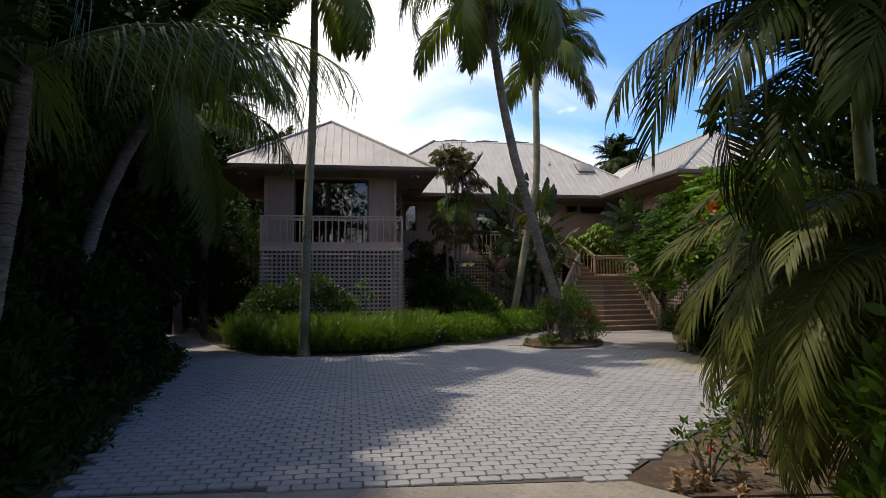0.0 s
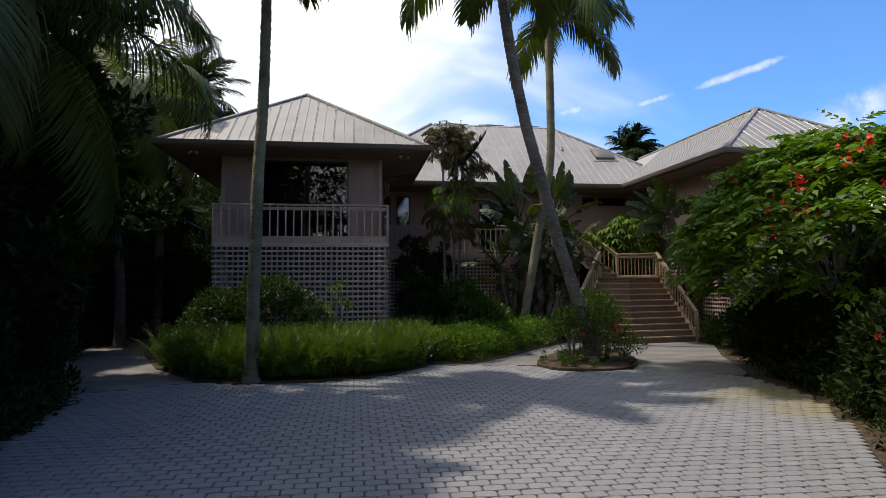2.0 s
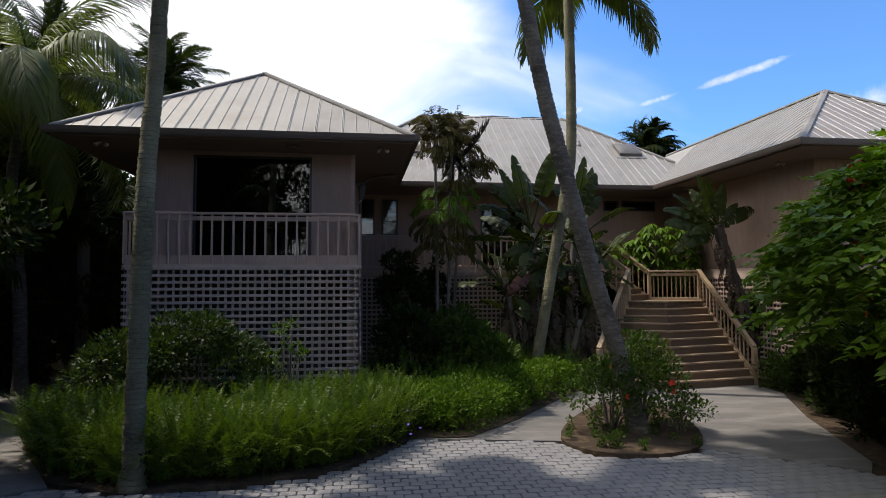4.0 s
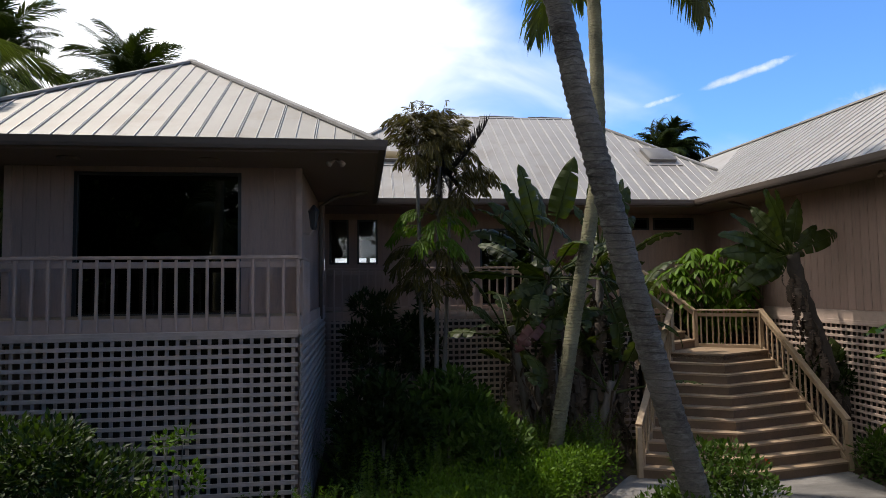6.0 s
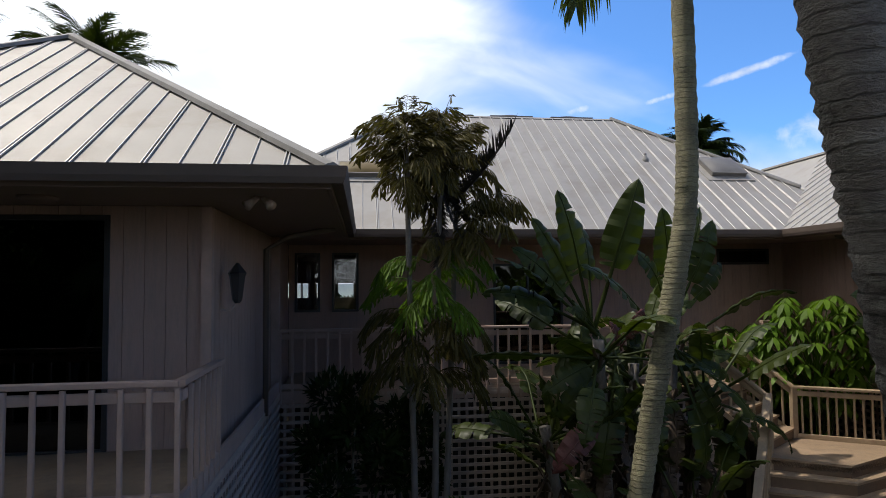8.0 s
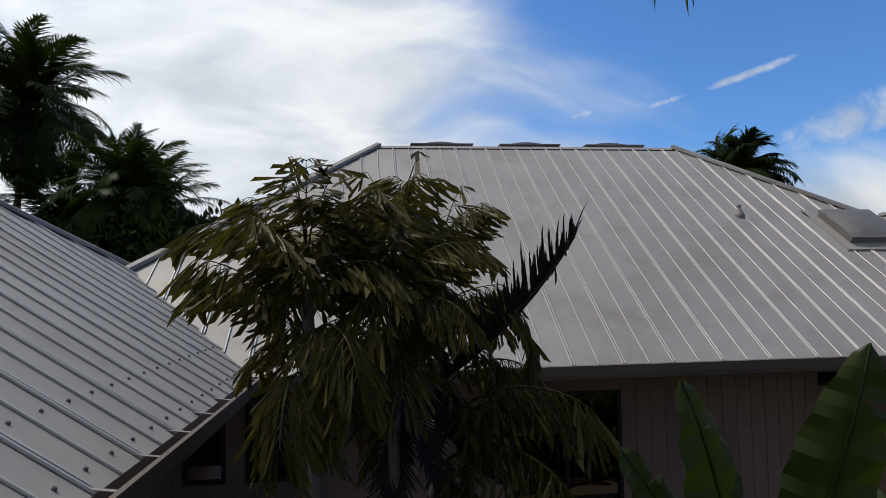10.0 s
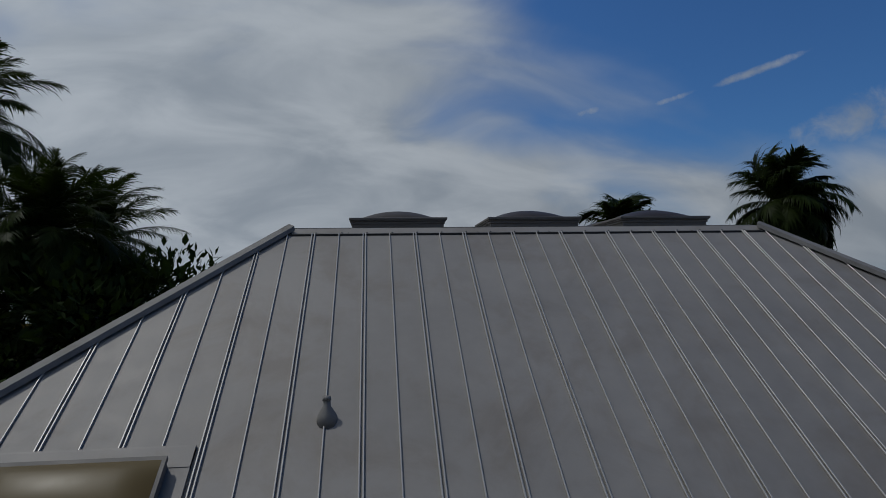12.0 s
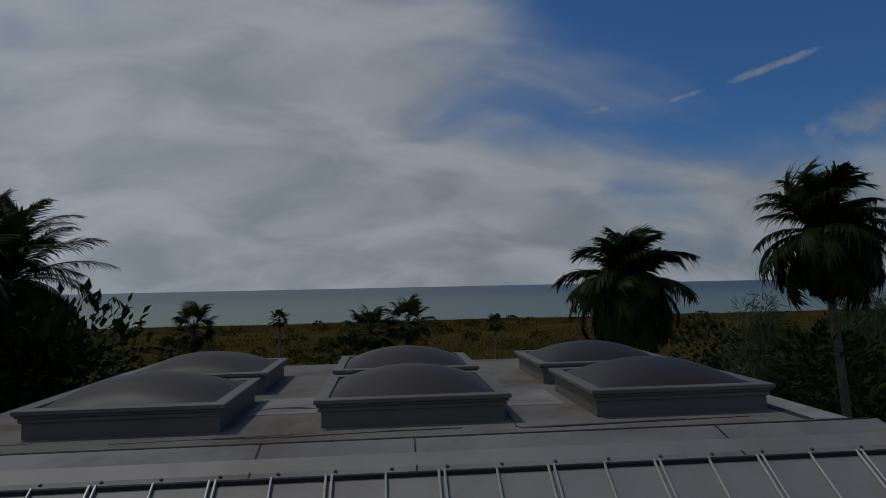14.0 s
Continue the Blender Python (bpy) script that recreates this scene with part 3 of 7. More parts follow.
PATCH = material("roof_patch", (0.25, 0.235, 0.215), 0.85, 0.0, 0.25, 6, 0.8, 0.3, 45, (0.12, 0.10, 0.085), 0.6)


def roof_line(pts, r, label):
    """A thin dark line lying on the membrane."""
    P = spline([(x, y, MZ + 0.013) for x, y in pts], 24)
    part("sealant_bead", Geo().tube([tuple(p) for p in P], [r * (0.6 + 0.8 * abs(noise.noise((p[0] * 5, p[1] * 5, 3)))) for p in P], 5), JOINTSHADE, house, label)


# Black strips draw the gap and shadow lines along both flashing edges.
part("sealant_bead", Geo().box(RL - 0.05, RR + 0.05, RY + 0.196, RY + 0.212, MZ - 0.01, MZ + 0.031, 0.004), JOINTSHADE, house, "dark strip for the gap and shade behind the flashing")
part("sealant_bead", Geo().box(RL - 0.07, RR + 0.07, RY - 0.122, RY - 0.108, MZ - 0.12, MZ - 0.064, 0.003), JOINTSHADE, house, "dark strip for the shadow under the flashing lip")
for x in (1.62, 3.05, 3.86, 5.55):
    part("flashing_joint", Geo().prism([(x, RY - 0.105, MZ - 0.07), (x + 0.008, RY - 0.105, MZ - 0.07), (x + 0.008, RY + 0.195, MZ + 0.015), (x, RY + 0.195, MZ + 0.015)],
                                       [(x, RY - 0.105, MZ - 0.057), (x + 0.008, RY - 0.105, MZ - 0.057), (x + 0.008, RY + 0.195, MZ + 0.029), (x, RY + 0.195, MZ + 0.029)]), JOINTSHADE, house)
roof_line([(2.75, 33.27), (3.2, 33.25), (3.7, 33.29), (4.15, 33.3)], 0.006, "thin dark crack line on the membrane")
roof_line([(4.5, 33.75), (4.48, 33.4), (4.55, 33.24), (5.3, 33.27), (5.9, 33.3)], 0.006, "thin dark crack line on the membrane")
roof_line([(1.2, 33.45), (1.4, 33.42), (1.55, 33.36)], 0.006, "thin dark crack line on the membrane")
roof_line([(2.80, 34.0), (2.95, 34.1), (3.24, 34.05)], 0.012, "dark wrinkle in the membrane")
part("roof_patch", Geo().box(6.22, RR - 0.03, 33.14, 34.6, MZ + 0.006, MZ + 0.021, 0.004), PATCH, house, "lighter patch on the flat roof")
part("sealant_bead", Geo().box(6.165, 6.222, 33.16, 33.75, MZ + 0.004, MZ + 0.016, 0.003), JOINTSHADE, house, "open dark gap beside the patch")
for x in (2.795, 4.48):
    part("roof_patch", Geo().box(x, x + 0.46, 33.9, 34.5, MZ + 0.006, MZ + 0.018, 0.004), PATCH, house, "lighter patch on the flat roof")
for i in range(20):
    x = RL + 0.03 + SEAM_STEP * i
    part("screw", Geo().tube([(x, RY - 0.085, MZ - 0.06), (x, RY - 0.09, MZ - 0.045)], [0.011, 0.008], 6), SCREW, house)


def gutter(pts, roof_side):
    """Fascia board and gutter along an eave; roof_side: +1 or -1 gives the side on which the roof lies."""
    P = [Vector((x, y, 0)) for x, y in pts]
    prof = [(-0.12, 5.545), (-0.02, 5.53), (0.0, 5.58), (0.015, 5.67), (-0.01, 5.675), (-0.02, 5.60), (-0.09, 5.58), (-0.10, 5.66), (-0.12, 5.66)]
    fas = [(-0.155, 5.50), (-0.122, 5.50), (-0.122, 5.62), (-0.155, 5.62)]
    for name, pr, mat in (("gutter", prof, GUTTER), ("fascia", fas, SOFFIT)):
        g = Geo()
        rings = []
        for i, p in enumerate(P):
            a = (P[i] - P[i - 1]).normalized() if i else (P[1] - P[0]).normalized()
            b = (P[i + 1] - P[i]).normalized() if i + 1 < len(P) else a
            na, nb = Vector((a.y, -a.x, 0)) * roof_side, Vector((b.y, -b.x, 0)) * roof_side
            m = (na + nb).normalized()
            k = 1 / max(m.dot(na), 0.3)
            rings.append([p + m * k * (o + 0.10) + Vector((0, 0, z)) for o, z in pr])
        k = len(pr)
        for r in rings:
            g.v += [tuple(v) for v in r]
        for i in range(len(rings) - 1):
            for j in range(k):
                jj = (j + 1) % k
                g.f.append((i * k + j, i * k + jj, (i + 1) * k + jj, (i + 1) * k + j))
        g.f += [tuple(range(k)), tuple(range((len(rings) - 1) * k, len(rings) * k))]
        part(name, g, mat, house)


gutter([(PX0, 30.0), (PX0, PY0), (PX1, PY0), (PX1, MY0), (WX0, MY0), (WX0, WY0), (WX1, WY0), (WX1, 30.0)], 1)


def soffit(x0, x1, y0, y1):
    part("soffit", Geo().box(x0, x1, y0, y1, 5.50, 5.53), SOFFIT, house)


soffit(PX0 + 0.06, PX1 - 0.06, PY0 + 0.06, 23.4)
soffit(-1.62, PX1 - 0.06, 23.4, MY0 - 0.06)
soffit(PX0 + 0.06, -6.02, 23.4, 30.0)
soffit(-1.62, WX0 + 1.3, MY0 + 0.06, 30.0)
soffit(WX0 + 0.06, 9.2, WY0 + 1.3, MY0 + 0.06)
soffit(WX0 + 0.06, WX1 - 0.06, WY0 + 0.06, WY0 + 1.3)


def boarded_wall(axis, at, a0, a1, z0, z1, holes=(), out=-1, width=0.203):
    """A wall of upright grooved boards on a backing; axis 'y': it stands at y = at and runs along x. holes: (a0, a1, z0, z1)."""
    wall = None
    inner = -out * 0.09
    cuts = sorted({a0, a1, *[h[0] for h in holes], *[h[1] for h in holes]})
    zc = sorted({z0, z1, *[h[2] for h in holes], *[h[3] for h in holes]})

    def blk(geo, p0, p1, d0, d1, q0, q1, bev=0.0):
        lo, hi = min(d0, d1), max(d0, d1)
        if axis == "y":
            geo.box(p0, p1, at + lo, at + hi, q0, q1, bev)
        else:
            geo.box(at + lo, at + hi, p0, p1, q0, q1, bev)

    def is_hole(p, q):
        return any(h[0] < p < h[1] and h[2] < q < h[3] for h in holes)

    for i in range(len(cuts) - 1):
        for j in range(len(zc) - 1):
            if not is_hole((cuts[i] + cuts[i + 1]) / 2, (zc[j] + zc[j + 1]) / 2):
                g = Geo()
                blk(g, cuts[i], cuts[i + 1], 0.0, inner, zc[j], zc[j + 1])
                wall = part("wall", g, SIDING, house, "taupe wooden wall with upright grooved boards")
    n = max(1, round((a1 - a0) / width))
    w = (a1 - a0) / n
    for i in range(n):
        p0, p1 = a0 + w * i + 0.005, a0 + w * (i + 1) - 0.005
        spans = [(z0, z1)]
        for h in holes:
            if p1 > h[0] + 0.01 and p0 < h[1] - 0.01:
                if p0 < h[0]:
                    p1 = h[0]
                elif p1 > h[1]:
                    p0 = h[1]
                else:
                    spans = [s for a, b in spans for s in ((a, min(b, h[2])), (max(a, h[3]), b)) if s[1] - s[0] > 0.02]
        if p1 - p0 < 0.02:
            continue
        for q0, q1 in spans:
            b = Geo()
            blk(b, p0, p1, 0.001 * out, 0.012 * out, q0, q1, 0.003)
            part("board", b, SIDING, wall)
    return wall


def window(x0, x1, z0, z1, y, glass, mullions=(), frame=0.05, mat=None):
    mat = mat or BLACK
    g = Geo().box(x0, x0 + frame, y - 0.03, y + 0.05, z0, z1, 0.006).box(x1 - frame, x1, y - 0.03, y + 0.05, z0, z1, 0.006)
    g.box(x0 + frame, x1 - frame, y - 0.03, y + 0.05, z0, z0 + frame, 0.006).box(x0 + frame, x1 - frame, y - 0.03, y + 0.05, z1 - frame, z1, 0.006)
    for m in mullions:
        g.box(m - 0.025, m + 0.025, y - 0.02, y + 0.05, z0 + frame, z1 - frame, 0.005)
    w = part("window", g, mat, house, "dark-framed tinted window")
    edges = [x0 + frame] + list(mullions) + [x1 - frame]
    for a, b in zip(edges[:-1], edges[1:]):
        pane = part("pane", Geo().box(a + 0.002, b - 0.002, y + 0.012, y + 0.018, z0 + frame + 0.002, z1 - frame - 0.002), glass, w)
        pane.visible_shadow = False
    return w


# pavilion walls
boarded_wall("y", 23.43, -6.05, -1.62, FLOOR, 5.5, [(-5.1, -2.55, 3.1, 5.41)])
boarded_wall("x", -1.62, 23.45, 30.0, 0.0, 5.5, [], 1)
boarded_wall("x", -6.05, 23.45, 31.0, 0.0, 5.5, [], -1)
window(-5.1, -2.55, 3.1, 5.41, 23.43, GLASS)
# main wall under the deep eave
boarded_wall("y", 30.0, -1.60, 9.2, 0.0, 5.5, [(-1.48, -0.97, 4.14, 5.34), (-0.74, -0.2, 4.14, 5.34), (2.6, 4.1, 3.0, 5.1), (6.95, 7.5, 5.05, 5.40), (7.62, 8.85, 5.05, 5.40)])
window(-1.48, -0.97, 4.14, 5.34, 30.0, CLEARGLASS)
window(-0.74, -0.20, 4.14, 5.34, 30.0, CLEARGLASS)
window(2.6, 4.1, 3.0, 5.1, 30.0, GLASS, (3.35,))
window(6.95, 7.5, 5.05, 5.40, 30.0, GLASS)
window(7.62, 8.85, 5.05, 5.40, 30.0, GLASS)
# wing walls
boarded_wall("x", 9.2, 22.6, 30.0, FLOOR, 5.5, [], -1)
boarded_wall("y", 22.6, 9.2, 13.2, FLOOR, 5.5)
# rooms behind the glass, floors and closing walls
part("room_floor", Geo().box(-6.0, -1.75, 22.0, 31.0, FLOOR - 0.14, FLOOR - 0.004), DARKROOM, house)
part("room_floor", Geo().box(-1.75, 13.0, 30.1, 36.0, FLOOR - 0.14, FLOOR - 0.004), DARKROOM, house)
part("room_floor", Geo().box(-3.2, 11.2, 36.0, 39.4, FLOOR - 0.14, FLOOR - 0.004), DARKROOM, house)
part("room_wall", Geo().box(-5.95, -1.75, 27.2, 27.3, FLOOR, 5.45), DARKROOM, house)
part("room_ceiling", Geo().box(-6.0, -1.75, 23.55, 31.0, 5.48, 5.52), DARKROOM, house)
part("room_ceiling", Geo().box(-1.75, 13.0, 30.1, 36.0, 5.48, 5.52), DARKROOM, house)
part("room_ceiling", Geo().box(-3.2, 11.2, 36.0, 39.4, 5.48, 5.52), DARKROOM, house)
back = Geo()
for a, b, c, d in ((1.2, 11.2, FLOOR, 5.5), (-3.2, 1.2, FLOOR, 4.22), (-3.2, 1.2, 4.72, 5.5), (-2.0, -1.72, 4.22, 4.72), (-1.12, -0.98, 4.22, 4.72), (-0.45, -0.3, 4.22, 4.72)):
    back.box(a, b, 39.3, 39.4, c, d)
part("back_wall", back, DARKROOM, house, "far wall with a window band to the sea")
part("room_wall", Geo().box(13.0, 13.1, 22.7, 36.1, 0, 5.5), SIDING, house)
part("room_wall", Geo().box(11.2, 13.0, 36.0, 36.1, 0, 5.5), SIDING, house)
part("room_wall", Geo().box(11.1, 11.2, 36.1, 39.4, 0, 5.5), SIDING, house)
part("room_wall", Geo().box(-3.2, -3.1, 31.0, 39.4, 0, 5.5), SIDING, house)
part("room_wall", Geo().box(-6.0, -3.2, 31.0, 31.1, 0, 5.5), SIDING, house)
part("corner_post", Geo().box(-1.60, -1.47, 27.56, 27.69, 0, 5.495, 0.01), TRIM, house)
part("corner_post", Geo().box(-1.68, -1.58, 23.36, 23.46, FLOOR, 5.495, 0.01), TRIM, house)
part("corner_post", Geo().box(-6.10, -6.00, 23.36, 23.46, FLOOR, 5.495, 0.01), TRIM, house)
# main deck
part("deck_floor", Geo().prism([(-1.5, 27.6, 2.82), (2.93, 27.6, 2.82), (5.6, 26.75, 2.82), (7.1, 27.6, 2.82), (9.15, 28.2, 2.82), (9.15, 29.98, 2.82), (-1.5, 29.98, 2.82)],
                               [(-1.5, 27.6, 2.94), (2.93, 27.6, 2.94), (5.6, 26.75, 2.94), (7.1, 27.6, 2.94), (9.15, 28.2, 2.94), (9.15, 29.98, 2.94), (-1.5, 29.98, 2.94)]),
     DECK, house, "timber deck floor along the house")


def lattice(p, q, z0, z1, sv=0.139, sh=0.133, slat=0.066, frame=True):
    """A panel of crossed slats between plan points p and q."""
    p, q = Vector((*p, 0)), Vector((*q, 0))
    t = (q - p).normalized()
    n = Vector((t.y, -t.x, 0))
    ln = (q - p).length
    top = part("lattice_panel", Geo().beam(p + Vector((0, 0, z1 - 0.02)), q + Vector((0, 0, z1 - 0.02)), 0.05, 0.06), SLAT, house, "weathered grey wooden lattice skirt")
    k = max(2, round(ln / sv))
    up = Geo().beam((0, 0, z0), (0, 0, z1 - 0.05), slat * 0.74, 0.014, n, 0.002).mesh("slat", SLAT)
    for i in range(k):
        o = part("slat", up, SLAT, top)
        o.location = p + t * (ln * (i + 0.5) / k) - n * 0.012
    rows = round((z1 - z0) / sh)
    across = Geo().beam(-t * ln / 2, t * ln / 2, 0.022, slat * 0.84, (0, 0, 1), 0.003).mesh("slat", SLAT)
    for j in range(rows):
        o = part("slat", across, SLAT, top)
        o.location = (p + q) / 2 + n * 0.016 + Vector((0, 0, z0 + (j + 0.5) * (z1 - z0) / rows))


def railing(p, q, zp, zq, step=0.195, height=0.98, post_ends=True, drop=0.0, mat=None, owner=None, bal=0.038, cap_w=0.09, low_rail=True):
    """Balustrade from p to q over floor heights zp and zq: top rail, lower rail and square balusters."""
    mat = mat or TRIM
    p, q = Vector((*p, zp)), Vector((*q, zq))
    flat = Vector((q.x - p.x, q.y - p.y, 0))
    n = Vector((flat.y, -flat.x, 0)).normalized()
    up = Vector((0, 0, height))
    r = part("railing", Geo().beam(p + up, q + up, cap_w, 0.045), mat, owner or house, "painted wooden balustrade")
    part("rail", Geo().beam(p + up - Vector((0, 0, 0.10)), q + up - Vector((0, 0, 0.10)), 0.035, 0.085), mat, r)
    if low_rail:
        part("rail", Geo().beam(p + Vector((0, 0, 0.09)), q + Vector((0, 0, 0.09)), 0.035, 0.085), mat, r)
    k = max(2, round(flat.length / step))
    low = -drop
    bm = Geo().beam((0, 0, low), (0, 0, height - 0.03), bal, bal, n, 0.005).mesh("baluster", mat)
    for i in range(k + 1):
        if not post_ends and i in (0, k):
            continue
        o = part("baluster", bm, mat, r)
        o.location = p + (q - p) * (i / k) + n * 0.036
    return r


# pavilion balcony, skirt and railings
part("balcony_floor", Geo().box(-6.02, -1.5, 22.03, 23.42, 3.04, 3.13), DECK, house)
part("rim_board", Geo().box(-6.02, -1.5, 21.985, 22.03, 2.945, 3.14, 0.005), TRIM, house)
part("rim_board", Geo().box(-1.5, -1.46, 21.99, 27.5, 2.945, 3.14, 0.005), TRIM, house)
lattice((-6.0, 21.96), (-1.5, 21.96), 0.0, 2.94)
lattice((-1.47, 21.98), (-1.47, 27.5), 0.0, 2.94)
lattice((-6.03, 27.0), (-6.03, 21.98), 0.0, 2.94)
railing((-6.02, 22.0), (-1.5, 22.0), 2.97, 2.97, 0.205, 1.0, True, 0.0, low_rail=False)
railing((-1.5, 22.0), (-1.5, 23.4), 2.97, 2.97, 0.2, 1.0, False, 0.0, low_rail=False)
railing((-6.02, 23.4), (-6.02, 22.0), 2.97, 2.97, 0.2, 1.0, False, 0.0, low_rail=False)
# Added dark sheet: gives the lattice holes the shade of the space behind.
part("under_floor", Geo().box(-5.9, -1.62, 24.2, 24.25, 0.0, 2.8), DARKROOM, house, "dark sheet standing in for the shade below the floor")
# main deck skirt and railing
lattice((-1.45, 27.62), (2.93, 27.58), 0.0, 2.92)
lattice((2.95, 27.58), (5.6, 26.72), 0.0, 2.92)
railing((-1.45, 27.6), (2.93, 27.6), 2.95, 2.95, 0.19, 1.0, True, 0.2)
railing((2.93, 27.6), (5.0, 26.93), 2.95, 2.95, 0.19, 1.0, True, 0.2)
railing((7.1, 27.7), (9.1, 28.25), 2.95, 2.95, 0.19, 1.0, True, 0.2)
part("rim_board", Geo().beam((-1.45, 27.6, 2.86), (2.93, 27.6, 2.86), 0.04, 0.2), TRIM, house)
part("rim_board", Geo().beam((2.93, 27.58, 2.86), (5.6, 26.74, 2.86), 0.04, 0.2), TRIM, house)
# wing skirt with its pale sill
lattice((9.1, 30.0), (9.1, 22.5), 0.0, 2.75)
lattice((9.1, 22.5), (13.2, 22.5), 0.0, 2.75)
part("sill_board", Geo().box(9.08, 9.2, 22.5, 30.0, 2.75, 2.95, 0.01), SLAT, house)
part("sill_board", Geo().box(9.08, 13.2, 22.48, 22.6, 2.75, 2.95, 0.01), SLAT, house)
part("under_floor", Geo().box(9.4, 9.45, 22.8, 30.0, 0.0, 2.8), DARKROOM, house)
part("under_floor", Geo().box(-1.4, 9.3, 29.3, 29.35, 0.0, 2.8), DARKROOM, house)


def soffit_light(x, y):
    g = Geo().tube([(x, y, 5.50), (x, y, 5.48), (x, y, 5.465)], [0.16, 0.16, 0.13], 20)
    part("ceiling_light", g, SOFFIT, house, "flat round light under the eave", True)


def flood_light(x, y):
    g = Geo().tube([(x, y, 5.50), (x, y, 5.48)], [0.05, 0.05], 12)
    b = part("flood_light", g, SOFFIT, house, "twin spotlight under the eave")
    for s in (-0.07, 0.07):
        part("lamp_head", Geo().tube([(x + s * 0.3, y, 5.48), (x + s, y - 0.03, 5.44), (x + s * 1.5, y - 0.07, 5.40)], [0.02, 0.035, 0.05], 12), SLAT, b, "", True)


soffit_light(-2.9, 22.75)
soffit_light(-4.9, 22.75)
flood_light(-1.0, 22.6)
flood_light(-6.7, 22.6)
flood_light(0.9, 28.8)
flood_light(8.6, 23.0)
for px, py, s in ((-1.45, 26.0, -1), (9.0, 27.2, 1)):
    g = Geo().tube([(px - 0.9 * s * 0.0 + (0.95 if s < 0 else -0.75), py, 5.50), (px + (0.3 if s < 0 else -0.3), py, 5.38), (px, py, 5.2), (px, py, 2.9)], [0.04] * 4, 8)
    part("downpipe", g, GUTTER, house, "bent downpipe from the gutter", True)
# wall lantern beside the pavilion corner
lan = part("wall_lantern", Geo().tube([(-1.43, 23.85, 4.52), (-1.43, 23.85, 4.56), (-1.43, 23.85, 4.80), (-1.43, 23.85, 4.84), (-1.43, 23.85, 4.95)], [0.03, 0.055, 0.085, 0.10, 0.015], 6), BLACK, house, "black tapered wall lantern")
part("bracket", Geo().tube([(-1.60, 23.85, 4.46), (-1.50, 23.85, 4.44), (-1.43, 23.85, 4.53)], [0.016, 0.016, 0.016], 8), SLAT, lan)
for i in range(26):
    y = PY0 + 0.2785 * i + 0.14
    for d in (0.10, 0.42):
        if y < MY0 + 0.3 and y - PY0 > d + 0.1:
            part("screw", Geo().tube([(PX1 - d, y, rz(d)), (PX1 - d + 0.008, y, rz(d) + 0.012)], [0.013, 0.009], 6), SCREW, house)
for i in range(11):
    y = PY0 + 0.55 * i + 0.3
    part("gutter_strap", Geo().beam((PX1 + 0.11, y, 5.668), (PX1 - 0.05, y, 5.69), 0.028, 0.004), CAP, house)


def skylight(x0, x1, d0, d1, dome_mat, label):
    """A domed skylight on the front slope; d0, d1: plan distances from the eave."""
    k = 1 / math.hypot(1, STEEP)
    n = Vector((0, -STEEP * k, k))

    def at(x, d, h):
        return Vector((x, MY0 + d, rm(d))) + n * h
    o = [(x0, d0), (x1, d0), (x1, d1), (x0, d1)]
    w = 0.14
    fl = [(x0 - w, d0 - w), (x1 + w, d0 - w), (x1 + w, d1 + w), (x0 - w, d1 + w)]
    s = part("skylight", Geo().prism([at(x, d, 0.0) for x, d in o], [at(x, d, 0.115) for x, d in o]), CURB, house, label)
    part("flashing", Geo().prism([at(x, d, -0.02) for x, d in fl], [at(x, d, 0.03) for x, d in fl]), ROOF, s)
    e = 0.012
    fr = Geo()
    oo = [(x0 - e, d0 - e), (x1 + e, d0 - e), (x1 + e, d1 + e), (x0 - e, d1 + e)]
    fr.prism([at(x, d, 0.10) for x, d in oo], [at(x, d, 0.135) for x, d in oo])
    part("frame", fr, CURB, s)
    g = Geo()
    m = 10
    for j in range(m + 1):
        for i in range(m + 1):
            u, v = i / m, j / m
            h = 0.07 * (4 * u * (1 - u)) ** 0.55 * (4 * v * (1 - v)) ** 0.55
            g.v.append(tuple(at(x0 + 0.015 + (x1 - x0 - 0.03) * u, d0 + 0.015 + (d1 - d0 - 0.03) * v, 0.136 + h)))
    for j in range(m):
        for i in range(m):
            a = j * (m + 1) + i
            g.f.append((a, a + 1, a + m + 2, a + m + 1))
    part("dome", g, dome_mat, s, "", True)
    # cricket sheet above the curb
    part("cricket", Geo().prism([at(x0 - w, d1, 0.01), at(x1 + w, d1, 0.01), at(x1 + w, d1 + 0.16, 0.0), at(x0 - w, d1 + 0.16, 0.0)],
                                [at(x0 - w, d1, 0.035), at(x1 + w, d1, 0.035), at(x1 + w, d1 + 0.16, 0.02), at(x0 - w, d1 + 0.16, 0.02)]), ROOF, s)


skylight(-0.60, 0.52, 1.67, 2.09, AMBER, "low amber domed skylight on the roof slope")
skylight(7.60, 8.41, 1.86, 2.49, CURB, "low pale domed skylight on the roof slope")


for x0, x1, y in ((2.2, 3.2, 33.26), (4.5, 5.5, 33.24), (1.15, 1.75, 33.3)):
    part("membrane_joint", Geo().beam((x0, y, MZ + 0.014), (x1, y + 0.05, MZ + 0.014), 0.012, 0.012), SCREW, house)


def roof_vent(x, d):
    z = rm(d)
    y = MY0 + d
    g = Geo().tube([(x, y, z - 0.05), (x, y, z + 0.03), (x, y, z + 0.09), (x, y, z + 0.14)], [0.085, 0.07, 0.03, 0.026], 16)
    v = part("roof_vent", g, CAP, house, "small metal pipe vent on the roof", True)
    part("cap", Geo().tube([(x, y, z + 0.135), (x, y, z + 0.165)], [0.034, 0.028], 12), CAP, v, "", True)


roof_vent(1.54, 2.42)
roof_vent(6.39, 2.56)


